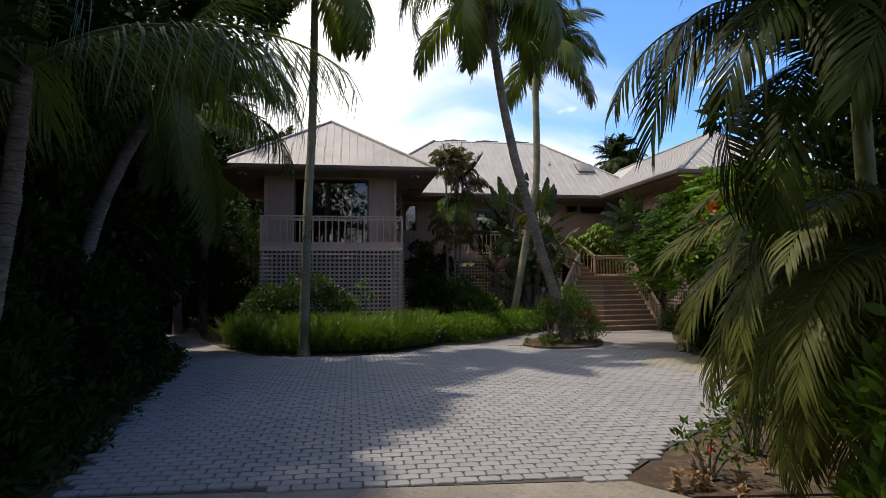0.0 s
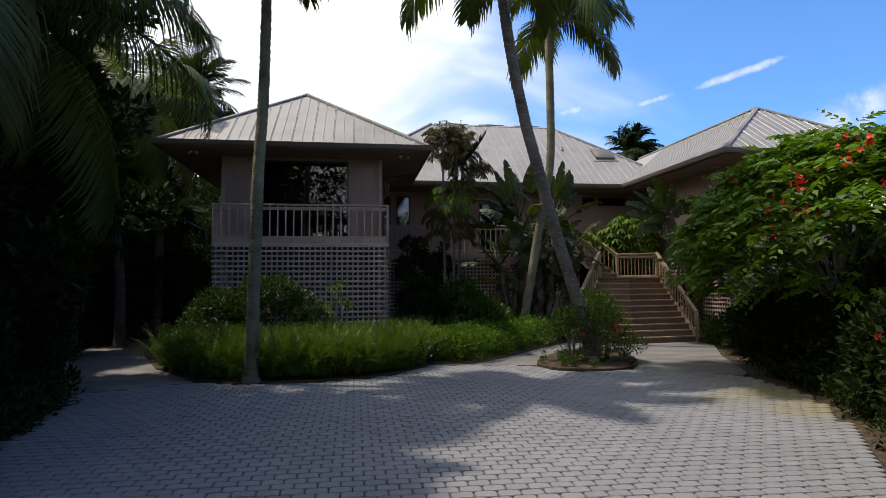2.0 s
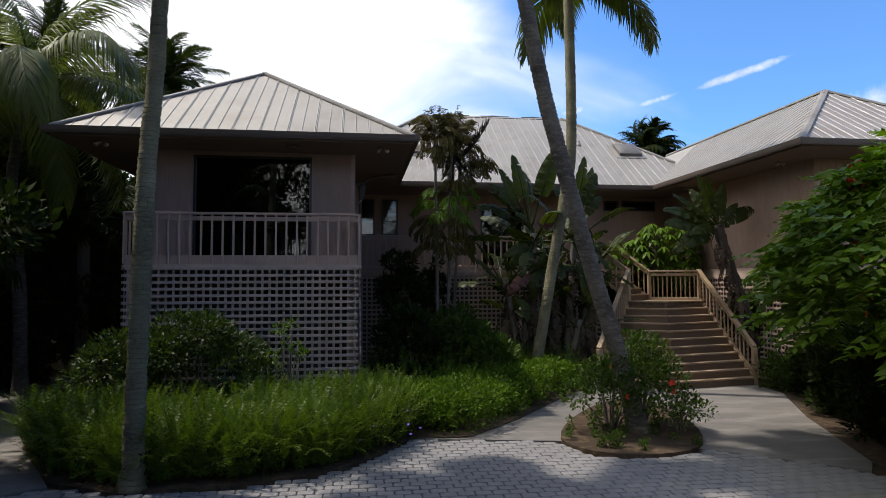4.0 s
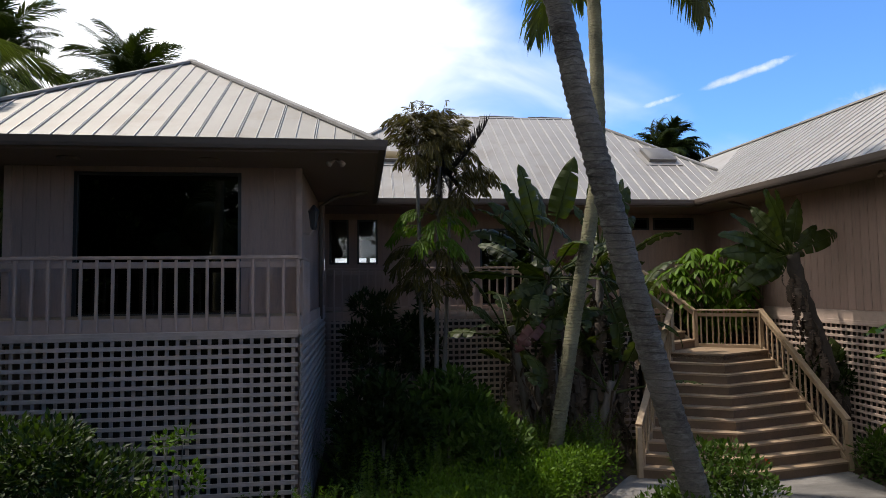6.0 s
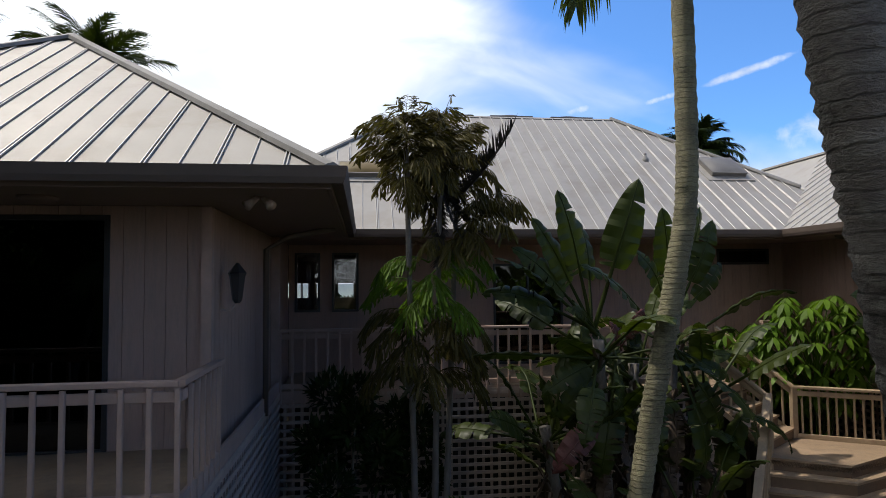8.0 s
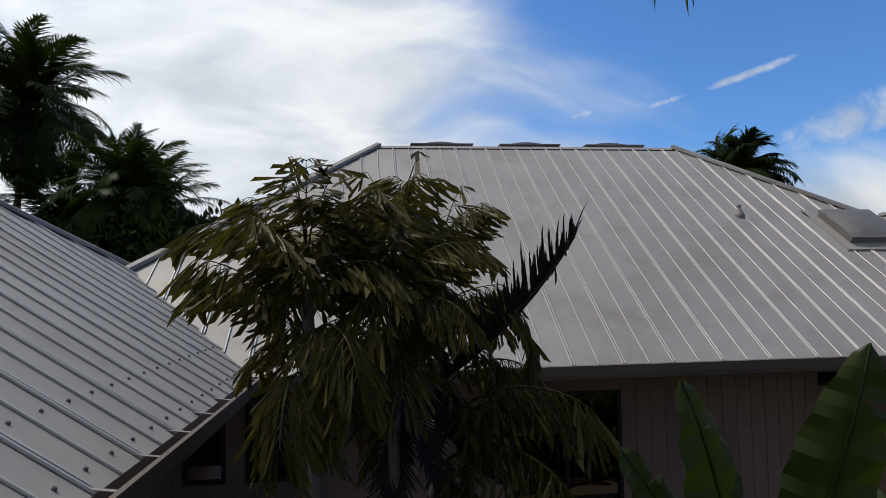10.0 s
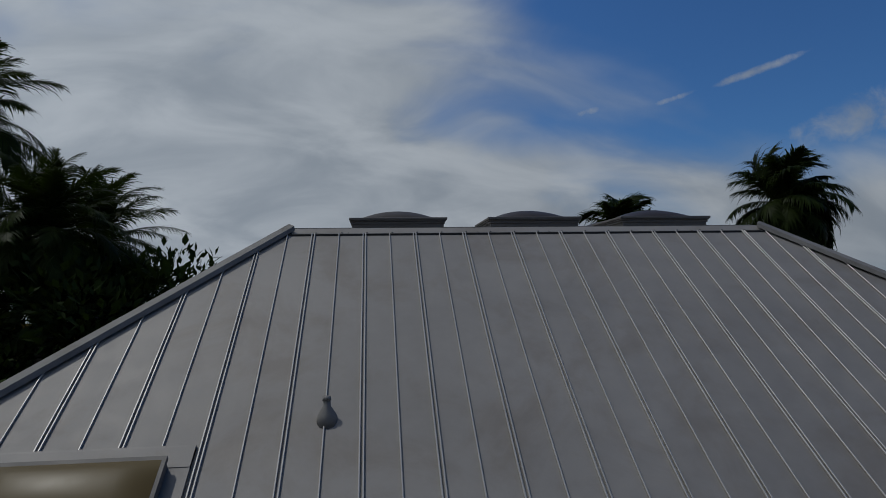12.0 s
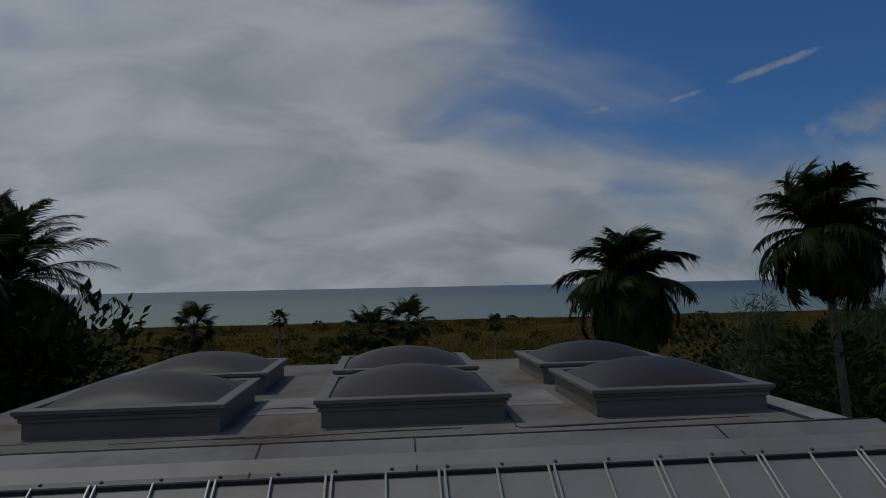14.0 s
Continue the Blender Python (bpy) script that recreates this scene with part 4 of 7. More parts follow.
def dome_light(x0, x1, y0, y1):
    """A square roof light on the flat top: curb, stepped frame and bronze dome."""
    z = MZ + 0.012
    s = part("roof_dome", Geo().box(x0 + 0.04, x1 - 0.04, y0 + 0.04, y1 - 0.04, z - 0.02, z + 0.115, 0.008), CURB, house, "square domed roof light with a stepped frame")
    fr = Geo()
    for k, (e, a, b) in enumerate(((0.026, 0.095, 0.125), (0.012, 0.125, 0.142), (0.0, 0.142, 0.172))):
        for (u0, u1, v0, v1) in ((x0 + e, x1 - e, y0 + e, y0 + 0.08), (x0 + e, x1 - e, y1 - 0.08, y1 - e), (x0 + e, x0 + 0.08, y0 + 0.08, y1 - 0.08), (x1 - 0.08, x1 - e, y0 + 0.08, y1 - 0.08)):
            fr.box(u0, u1, v0, v1, z + a, z + b, 0.005)
    part("frame", fr, CURB, s)
    g = Geo()
    m = 18
    for j in range(m + 1):
        for i in range(m + 1):
            u, v = i / m, j / m
            h = 0.145 * (4 * u * (1 - u)) ** 0.75 * (4 * v * (1 - v)) ** 0.75
            g.v.append((x0 + 0.075 + (x1 - x0 - 0.15) * u, y0 + 0.075 + (y1 - y0 - 0.15) * v, z + 0.155 + h))
    for j in range(m):
        for i in range(m):
            a = j * (m + 1) + i
            g.f.append((a, a + 1, a + m + 2, a + m + 1))
    part("dome", g, DOME, s, "", True)


for y0 in (33.41, 34.75):
    for x0 in (1.605, 3.29, 4.97):
        dome_light(x0, x0 + 1.18, y0, y0 + 1.06)

# ---------------------------------------------------------------- steps
stair = thing("staircase", "brown timber steps with weathered handrails up to the deck", "staircase")
N = 11
RISE = 2.05 / N
A0, A1 = [Vector(p) for p in ((4.4, 24.1), (6.05, 23.45), (8.4, 23.85))], [Vector(p) for p in ((6.1, 26.1), (6.9, 25.5), (8.25, 26.15))]


def nosing(i):
    return [a.lerp(b, i / N) for a, b in zip(A0, A1)]


def step(front, back, z, ease=0.025):
    """A tread with its nosing and the riser below it."""
    mid = [f + (f - b).normalized() * ease for f, b in zip(front, back)]
    for k in range(len(front) - 1):
        o = [mid[k], mid[k + 1], back[k + 1], back[k]]
        part("tread", Geo().prism([(*p, z - 0.035) for p in o], [(*p, z) for p in o]), DECK, stair)
        o = [front[k], front[k + 1], front[k + 1].lerp(back[k + 1], 0.1), front[k].lerp(back[k], 0.1)]
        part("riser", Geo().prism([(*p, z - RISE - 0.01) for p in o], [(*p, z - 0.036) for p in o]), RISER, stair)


for i in range(N - 1):
    step(nosing(i), nosing(i + 1), RISE * (i + 1))
L, K, R = nosing(N - 1)
B = Vector((7.1, 26.9))
step([L, K, R], [Vector((6.3, 26.55)), B, Vector((7.9, 26.7))], 2.05)
o = [L, K, R, Vector((8.0, 26.6)), B, Vector((6.2, 26.5))]
part("landing", Geo().prism([(*p, 1.93) for p in o], [(*p, 2.046) for p in o]), DECK, stair)
# upper flight towards the deck
u0, u1 = [Vector((6.05, 26.1)), Vector((7.1, 26.9))], [Vector((5.25, 27.0)), Vector((6.3, 27.85))]
for i in range(5):
    f, b = [a.lerp(c, i / 5) for a, c in zip(u0, u1)], [a.lerp(c, (i + 1) / 5) for a, c in zip(u0, u1)]
    step(f, b, 2.05 + 0.18 * (i + 1))
for a0, a1 in ((A0[0], A1[0]), (A0[2], A1[2])):
    part("stringer", Geo().prism([(*a0, -0.02), (*(a0 + Vector((0.05, 0))), -0.02), (*(a1 + Vector((0.05, 0))), 1.7), (*a1, 1.7)],
                                 [(*a0, 0.24), (*(a0 + Vector((0.05, 0))), 0.24), (*(a1 + Vector((0.05, 0))), 2.12), (*a1, 2.12)]), DECK, stair)
railing(A0[0], A1[0], 0.02, 2.02, 0.17, 0.93, True, 0.0, RAILWOOD, stair, 0.035, 0.12)
railing(A0[2], A1[2], 0.02, 2.0, 0.15, 0.93, True, 0.0, RAILWOOD, stair, 0.035, 0.12)
railing(A1[2], (7.1, 26.9), 2.0, 2.0, 0.13, 0.9, True, 0.0, RAILWOOD, stair, 0.035, 0.12)
railing((7.1, 26.9), (6.3, 27.85), 2.0, 2.95, 0.17, 0.9, True, 0.0, RAILWOOD, stair, 0.035, 0.12)
railing((6.05, 26.1), (5.25, 27.0), 2.02, 2.95, 0.17, 0.93, True, 0.0, RAILWOOD, stair, 0.035, 0.12)
for p in (A0[0], A0[2], A1[0], A1[2], B):
    zb = 0.0 if p in (A0[0], A0[2]) else 1.0
    part("post", Geo().box(p.x - 0.045, p.x + 0.045, p.y - 0.045, p.y + 0.045, zb, zb + (0.92 if zb == 0 else 1.9), 0.008), RAILWOOD, stair)
for p in (L, R, B, Vector((5.4, 27.0)), Vector((6.2, 27.7))):
    part("support", Geo().box(p.x - 0.05, p.x + 0.05, p.y - 0.05, p.y + 0.05, -0.02, 1.95), DECK, stair)

# ---------------------------------------------------------------- plants: tools
def np_mesh(name, v, f, mat, smooth=False):
    """A mesh from an array of corners and an array of equal-sided faces."""
    v, f = np.asarray(v, np.float32), np.asarray(f, np.int32)
    me = bpy.data.meshes.new(name)
    me.vertices.add(len(v))
    me.vertices.foreach_set("co", v.ravel())
    k = f.shape[1]
    me.loops.add(f.size)
    me.loops.foreach_set("vertex_index", f.ravel())
    me.polygons.add(len(f))
    me.polygons.foreach_set("loop_start", np.arange(len(f), dtype=np.int32) * k)
    me.polygons.foreach_set("loop_total", np.full(len(f), k, np.int32))
    me.materials.append(mat)
    me.update(calc_edges=True)
    if smooth:
        me.shade_smooth()
    return me


def leaves_at(pos, direction, size, width, rng, fold=0.25, droop=0.0):
    """Folded pointed leaves: corners and triangles. pos, direction: n x 3; size: n."""
    n = len(pos)
    d = direction / (np.linalg.norm(direction, axis=1, keepdims=True) + 1e-9)
    r = rng.normal(size=(n, 3)) * 0.5 + np.array([0, 0, 1.0])
    s = np.cross(d, r)
    s /= np.linalg.norm(s, axis=1, keepdims=True) + 1e-9
    u = np.cross(s, d)
    size = size[:, None]
    a = pos
    mid = pos + d * size * 0.45
    w = size * width * 0.5
    l = mid + s * w + u * w * fold
    q = mid - s * w + u * w * fold
    t = pos + d * size - np.array([0, 0, 1.0]) * size * droop
    v = np.stack([a, l, t, q], 1).reshape(-1, 3)
    k = np.arange(n)[:, None] * 4
    f = np.concatenate([k + np.array([0, 2, 1]), k + np.array([0, 3, 2])], 1).reshape(-1, 3)
    return v, f


def cloud(clumps, n, size, width, rng, up=0.35, flat=0.75, shell=0.55):
    """Leaves filling clumps (x, y, z, r), denser near their skins, pointing outwards."""
    c = np.array(clumps, float)
    wts = c[:, 3] ** 2
    idx = rng.choice(len(c), n, p=wts / wts.sum())
    d = rng.normal(size=(n, 3))
    d /= np.linalg.norm(d, axis=1, keepdims=True)
    rad = c[idx, 3] * (shell + (1 - shell) * rng.random(n) ** 0.5) * (0.85 + 0.3 * rng.random(n))
    pos = c[idx, :3] + d * rad[:, None] * np.array([1, 1, flat])
    direction = d + rng.normal(size=(n, 3)) * 0.55 + np.array([0, 0, up])
    return leaves_at(pos, direction, size * (0.6 + 0.8 * rng.random(n)), width, rng)


def join(chunks):
    """Several (corners, faces) pairs as one."""
    v, f, o = [], [], 0
    for a, b in chunks:
        v.append(a)
        f.append(b + o)
        o += len(a)
    return np.concatenate(v), np.concatenate(f)


def frond_data(length, n, leaf, width, arch, droop, rng, leaf_droop=0.35, vee=0.25, sweep=0.55, petiole=0.12, twist=0.0, ragged=0.12, tip_wide=0.3):
    """A feather-shaped palm leaf along +x: its midrib points, and its leaflets as corners and triangles."""
    m = 24
    pts, tang = [np.zeros(3)], []
    for i in range(m):
        s = i / m
        a = radians(arch) - radians(droop) * s ** 1.25
        yaw = radians(twist) * s * s
        t = np.array([math.cos(a) * math.cos(yaw), math.cos(a) * math.sin(yaw), math.sin(a)])
        tang.append(t)
        pts.append(pts[-1] + t * length / m)
    tang.append(tang[-1])
    pts, tang = np.array(pts), np.array(tang)
    V, F = [], []
    for side in (-1, 1):
        for k in range(n):
            s = petiole + (1 - petiole) * (k + rng.random() * 0.6) / n
            x = s * m
            i = min(int(x), m - 1)
            p = pts[i] + (pts[i + 1] - pts[i]) * (x - i)
            t = tang[i]
            sd = np.cross(t, [0, 0, 1.0])
            sd /= np.linalg.norm(sd) + 1e-9
            up = np.cross(sd, t)
            prof = min(1.0, (s - petiole) / 0.18 + 0.35) * (1 - max(0, (s - 0.55) / 0.45) ** 1.6 * (1 - tip_wide))
            L = leaf * prof * (1 + rng.normal() * ragged)
            fwd = sweep + 0.6 * s
            d = sd * side * math.cos(fwd) + t * math.sin(fwd) + up * (vee + rng.normal() * 0.06)
            d /= np.linalg.norm(d)
            wv = np.cross(d, up)
            wv /= np.linalg.norm(wv) + 1e-9
            w = width * (0.7 + 0.3 * prof)
            g = np.array([0, 0, -1.0])
            dr = leaf_droop * (0.8 + 0.4 * rng.random())
            b = p + d * L * 0.4 + g * L * dr * 0.18
            c = p + d * L * 0.72 + g * L * dr * 0.5
            e = p + d * L * (1 - 0.25 * dr) + g * L * dr * 1.0
            o = len(V)
            V += [p - wv * w * 0.25, p + wv * w * 0.25, b + wv * w * 0.5, b - wv * w * 0.5, c + wv * w * 0.36, c - wv * w * 0.36, e]
            F += [(o, o + 1, o + 2), (o, o + 2, o + 3), (o + 3, o + 2, o + 4), (o + 3, o + 4, o + 5), (o + 5, o + 4, o + 6)]
    return pts, np.array(V), np.array(F)


def frond_mesh(name, mat, thick, **kw):
    pts, V, F = frond_data(**kw)
    g = Geo().tube([tuple(p) for p in pts], [thick * (1 - 0.85 * i / (len(pts) - 1)) for i in range(len(pts))], 5, False)
    q = np.array(g.f)
    tri = np.concatenate([q[:, [0, 1, 2]], q[:, [0, 2, 3]]])
    v, f = join([(np.array(g.v), tri), (V, F)])
    return np_mesh(name, v, f, mat)


def ringed_trunk(pts, r0, r1, mat, parent, rng, rings=95, seg=16, flare=1.5):
    """A palm stem with leaf scars."""
    P = spline(pts, rings * 2)
    rad = []
    for i in range(len(P)):
        s = i / (len(P) - 1)
        base = r0 + (r1 - r0) * s
        base *= 1 + (flare - 1) * max(0, 1 - s / 0.08) ** 2
        rad.append(base * (1.0 + (0.05 if i % 2 else -0.035) + rng.normal() * 0.012))
    g = Geo().tube([tuple(p) for p in P], rad, seg)
    for i, (x, y, z) in enumerate(g.v):
        k = 0.010 * noise.noise((x * 9, y * 9, z * 9))
        g.v[i] = (x + k, y + k, z)
    return part("trunk", g, mat, parent, "", True)


def palm(name, label, pts, r0, r1, meshes, angles, rng, trunk_mat=TRUNK, group="", nuts=0, boots=0):
    """pts: stem from its foot to its crown. angles: (azimuth, tilt, which mesh, scale) of each leaf."""
    base = Vector(pts[0])
    top = thing(name, label, "palm tree", base, group)
    rel = [Vector(p) - base for p in pts]
    ringed_trunk(rel, r0, r1, trunk_mat, top, rng)
    c = rel[-1]
    for az, tilt, k, sc in angles:
        o = part("frond", meshes[k % len(meshes)], FROND, top)
        o.matrix_local = Matrix.Translation(c + Vector((0, 0, rng.normal() * 0.05))) @ pose(0, 0, 0, 0, 0, az) @ pose(0, 0, 0, 0, -tilt, 0) @ pose(0, 0, 0, rng.normal() * 12, 0, 0) @ Matrix.Scale(sc, 4)
    if nuts:
        for i in range(nuts):
            a = 2 * math.pi * i / nuts
            g = Geo().tube([(c.x + 0.2 * math.cos(a), c.y + 0.2 * math.sin(a), c.z - 0.05 - k * 0.08) for k in range(5)], [0.03, 0.1, 0.12, 0.09, 0.02], 10)
            part("coconut", g, STEM, top, "", True)
    if boots:
        g = Geo()
        for i in range(boots):
            a = i * 2.4
            h = c.z - 0.08 * (i % 9)
            d = Vector((math.cos(a), math.sin(a), 0.9))
            g.beam(c * 0 + Vector((c.x, c.y, h - 0.1)) + d * r1 * 0.7, Vector((c.x, c.y, h - 0.1)) + d * (r1 + 0.22), 0.06, 0.03)
        part("leaf_boots", g, BARK, top, "", False, "stuff")
    return top


# ---------------------------------------------------------------- coconut palms
rng = np.random.default_rng(11)
COCO = [frond_mesh("frond", FROND, 0.03, length=3.3, n=58, leaf=0.85, width=0.055, arch=28 + 8 * i, droop=95 + 14 * i, rng=rng, leaf_droop=0.75, vee=0.05, twist=(-1) ** i * 14) for i in range(5)]
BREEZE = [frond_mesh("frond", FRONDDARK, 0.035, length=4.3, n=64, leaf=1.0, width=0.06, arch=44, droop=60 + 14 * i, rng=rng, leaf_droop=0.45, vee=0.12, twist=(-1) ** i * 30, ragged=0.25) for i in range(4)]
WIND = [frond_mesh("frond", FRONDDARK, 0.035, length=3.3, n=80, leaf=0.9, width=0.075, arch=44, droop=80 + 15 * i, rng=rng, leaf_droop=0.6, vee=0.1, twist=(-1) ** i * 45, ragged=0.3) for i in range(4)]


def crown(n, rng, lo=-35, hi=70, skip=(), scale=1.0):
    res = []
    for i in range(n):
        az = i * 137.5 % 360
        if any(a <= az <= b for a, b in skip):
            continue
        u = i / (n - 1)
        res.append((az, hi + (lo - hi) * u ** 0.8 + rng.normal() * 5 - 22, int(rng.integers(0, 5)), scale * (0.9 + 0.2 * rng.random())))
    return res


palm("coconut_palm", "tall slender coconut palm rising from the fern bed", [(-4.33, 17.55, 0), (-4.3, 17.54, 1.4), (-4.24, 17.55, 3.9), (-4.15, 17.65, 6.0), (-4.1, 17.7, 10.0)],
     0.135, 0.095, COCO, crown(19, rng, -20, 78), rng, MOSSTRUNK, "coconut palms", 5)
palm("coconut_palm", "leaning grey coconut palm in the island bed", [(3.25, 19.4, 0), (2.85, 19.3, 1.4), (2.3, 19.07, 2.9), (1.74, 18.85, 4.65), (1.42, 18.72, 5.7), (1.05, 18.58, 7.4), (0.68, 18.5, 10.0)],
     0.15, 0.115, COCO, crown(22, rng, -22, 78), rng, TRUNK, "coconut palms", 6)
palm("coconut_palm", "curved lichen-covered coconut palm beside the steps", [(2.72, 24.2, 0), (2.93, 24.15, 1.15), (3.28, 24.1, 3.2), (3.55, 23.96, 4.8), (3.70, 23.9, 6.2), (3.66, 23.9, 10.2)],
     0.135, 0.125, COCO, crown(24, rng, 0, 80, [(112, 238)]), rng, MOSSTRUNK, "coconut palms", 5)
for x, y, z, sc, n, lo, lean in ((-13.6, 50.0, 14.3, 1.0, 64, -55, -0.5), (-7.9, 46.0, 10.0, 0.68, 58, -50, -0.4), (-8.9, 52.0, 10.2, 0.80, 50, -50, -0.3), (-17.2, 43.8, 13.6, 1.05, 30, -30, -0.3), (-11.4, 49.0, 8.6, 0.9, 40, -45, -0.3),
                                 (10.1, 46.1, 9.7, 0.58, 60, -55, 0.2)):
    palm("coconut_palm", "distant dark coconut palm bent by the sea wind", [(x + lean, y, -0.05), (x + lean * 0.6, y, z * 0.4), (x, y, z)], 0.17, 0.12, BREEZE if x < 0 else WIND,
         [(a, t, m, s * sc) for a, t, m, s in crown(n, rng, lo, 92)], rng, TRUNK, "distant coconut palms")
# the last one stands in the wind: its leaves stream to one side
palm("coconut_palm", "dark coconut palm with its leaves blown to one side", [(18.8, 49.2, -0.05), (18.6, 49.2, 4.6), (17.9, 49.0, 11.2)], 0.17, 0.12, WIND,
     [(a - 55 * math.sin(radians(a)) if i % 7 else a, t + (18 if abs((a + 180) % 360 - 180) < 100 else -8), m, s * 0.76) for i, (a, t, m, s) in enumerate(crown(62, rng, -58, 105))], rng, TRUNK, "distant coconut palms")

# ---------------------------------------------------------------- fan-like and feather palms
QUEEN = [frond_mesh("frond", QUEENLEAF, 0.03, length=3.4, n=70, leaf=0.75, width=0.035, arch=40, droop=100 + 15 * i, rng=rng, leaf_droop=1.3, vee=0.2) for i in range(3)]
palm("queen_palm", "grey-stemmed palm with long hanging leaflets beside the path", [(-9.3, 25.1, -0.05), (-9.35, 25.0, 2.5), (-9.6, 25.0, 4.8), (-9.3, 25.0, 7.3)],
     0.16, 0.11, QUEEN, [(a, t, m, s * 1.2) for a, t, m, s in crown(20, rng, -35, 70)], rng, TRUNK)
palm("queen_palm", "grey-stemmed palm with long hanging leaflets in the thicket", [(-7.9, 12.4, -0.05), (-7.5, 12.5, 2.5), (-7.0, 12.6, 4.0), (-6.4, 12.8, 5.2)],
     0.13, 0.09, QUEEN, [(8, 2, 1, 0.82), (-25, 8, 0, 0.85)] + [(a, t, m, s * 0.9) for a, t, m, s in crown(12, rng, -30, 70)], rng, TRUNK)
DROOP = [frond_mesh("frond", QUEENLEAF, 0.022, length=2.3, n=66, leaf=0.5, width=0.018, arch=34 - 8 * i, droop=80 + 12 * i, rng=rng, leaf_droop=1.5, vee=0.1, ragged=0.25) for i in range(3)]
DROOPDARK = [frond_mesh("frond", QUEENLEAF, 0.022, length=2.3, n=50, leaf=0.5, width=0.02, arch=40, droop=90 + 20 * i, rng=rng, leaf_droop=1.5, vee=0.1, ragged=0.25) for i in range(3)]
palm("queen_palm", "leaning palm with a long frond of hanging leaflets over the drive", [(-5.95, 5.6, -0.05), (-5.52, 5.6, 1.3), (-5.32, 5.55, 2.3), (-5.22, 5.5, 3.25)],
     0.075, 0.055, DROOP + DROOPDARK, [(-3, 0, 0, 0.98), (12, 12, 1, 0.85), (60, 10, 3, 0.9), (110, 6, 4, 0.9), (150, 12, 3, 0.9), (190, 8, 5, 0.9), (230, 14, 4, 0.9), (268, 14, 3, 0.8), (300, 22, 4, 0.75),
                                     (130, 50, 4, 0.8)], rng, TRUNK)
ARECAF = [frond_mesh("frond", ARECA, 0.022, length=3.1, n=62, leaf=0.55, width=0.027, arch=55 - 5 * i, droop=105 + 12 * i, rng=rng, leaf_droop=0.45, vee=0.15, sweep=0.5) for i in range(3)]
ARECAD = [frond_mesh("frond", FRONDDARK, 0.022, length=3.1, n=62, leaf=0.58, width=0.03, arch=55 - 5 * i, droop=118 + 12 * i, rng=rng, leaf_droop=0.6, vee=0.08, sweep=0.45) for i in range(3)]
palm("areca_palm", "low palm with long arching feather leaves over the drive", [(2.3, 6.1, -0.05), (2.25, 6.1, 0.8), (2.1, 6.05, 1.75)], 0.10, 0.07, ARECAF,
     [(172, -4, 0, 0.98), (182, -8, 1, 1.0), (193, 0, 2, 1.05), (205, -6, 0, 1.0), (165, -8, 1, 0.9), (174, -28, 2, 0.9), (178, -34, 0, 0.9), (196, -30, 1, 0.95), (215, -22, 2, 0.9),
      (160, 14, 0, 0.85), (175, 16, 1, 0.95), (186, 18, 2, 0.95), (215, 20, 0, 1.0), (240, 0, 2, 0.9), (30, 0, 1, 0.8), (300, 5, 2, 0.9), (0, 10, 1, 1.0),
      (188, -44, 1, 0.85), (200, -40, 2, 0.9), (182, -50, 0, 0.78), (192, -18, 1, 1.0), (186, -36, 2, 0.95), (206, -34, 0, 0.95), (196, -50, 2, 0.8), (180, -20, 1, 0.95), (204, -14, 1, 1.0), (176, -42, 2, 0.8)], rng, STEM)
palm("areca_palm", "tall palm with dark arching feather leaves over the drive", [(1.75, 6.5, -0.05), (1.65, 6.4, 1.8), (1.45, 6.25, 3.5)], 0.10, 0.08, ARECAD,
     [(208, 6, 0, 1.0), (212, -4, 1, 1.05), (197, 2, 2, 1.05), (188, -12, 0, 1.0), (222, 10, 1, 1.05), (190, 32, 2, 1.05), (216, 28, 0, 1.05), (235, 18, 1, 1.0), (203, -22, 2, 0.95), (194, 12, 2, 1.0), (228, 2, 2, 1.0), (200, 24, 1, 1.0),
      (240, 22, 0, 1.05), (246, 8, 2, 1.0), (250, 30, 1, 1.0), (232, 34, 2, 1.05), (238, -8, 1, 1.0), (225, -16, 0, 1.0), (214, -20, 2, 1.0), (220, 20, 1, 1.05), (244, -20, 0, 1.0), (208, 38, 0, 1.05), (226, 44, 1, 1.05),
      (20, 0, 1, 0.8), (255, 0, 2, 0.9), (290, 5, 0, 0.9), (330, 5, 1, 0.9)], rng, STEM)


def fan_leaf(rng, r=0.75, n=26):
    """A palmate leaf on a stalk along +x."""
    g = Geo().tube([(0, 0, 0), (0.5, 0, 0.12), (0.95, 0, 0.05)], [0.016, 0.013, 0.010], 5, False)
    q = np.array(g.f)
    V, F = [], []
    c = np.array([0.95, 0, 0.05])
    for k in range(n):
        a = radians(-125 + 250 * k / (n - 1))
        L = r * (0.75 + 0.25 * math.cos(a * 0.8)) * (0.92 + 0.16 * rng.random())
        d = np.array([math.cos(a), math.sin(a), 0.12])
        s = np.array([-math.sin(a), math.cos(a), 0]) * 0.5
        o = len(V)
        V += [c, c + d * L * 0.6 + s * 0.075 + [0, 0, 0.015], c + d * L * 0.6 - s * 0.075 - [0, 0, 0.015], c + d * L * 0.95 + [0, 0, -L * 0.38]]
        F += [(o, o + 2, o + 1), (o + 1, o + 2, o + 3)]
    v, f = join([(np.array(g.v), np.concatenate([q[:, [0, 1, 2]], q[:, [0, 2, 3]]])), (np.array(V), np.array(F))])
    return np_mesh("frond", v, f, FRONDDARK)


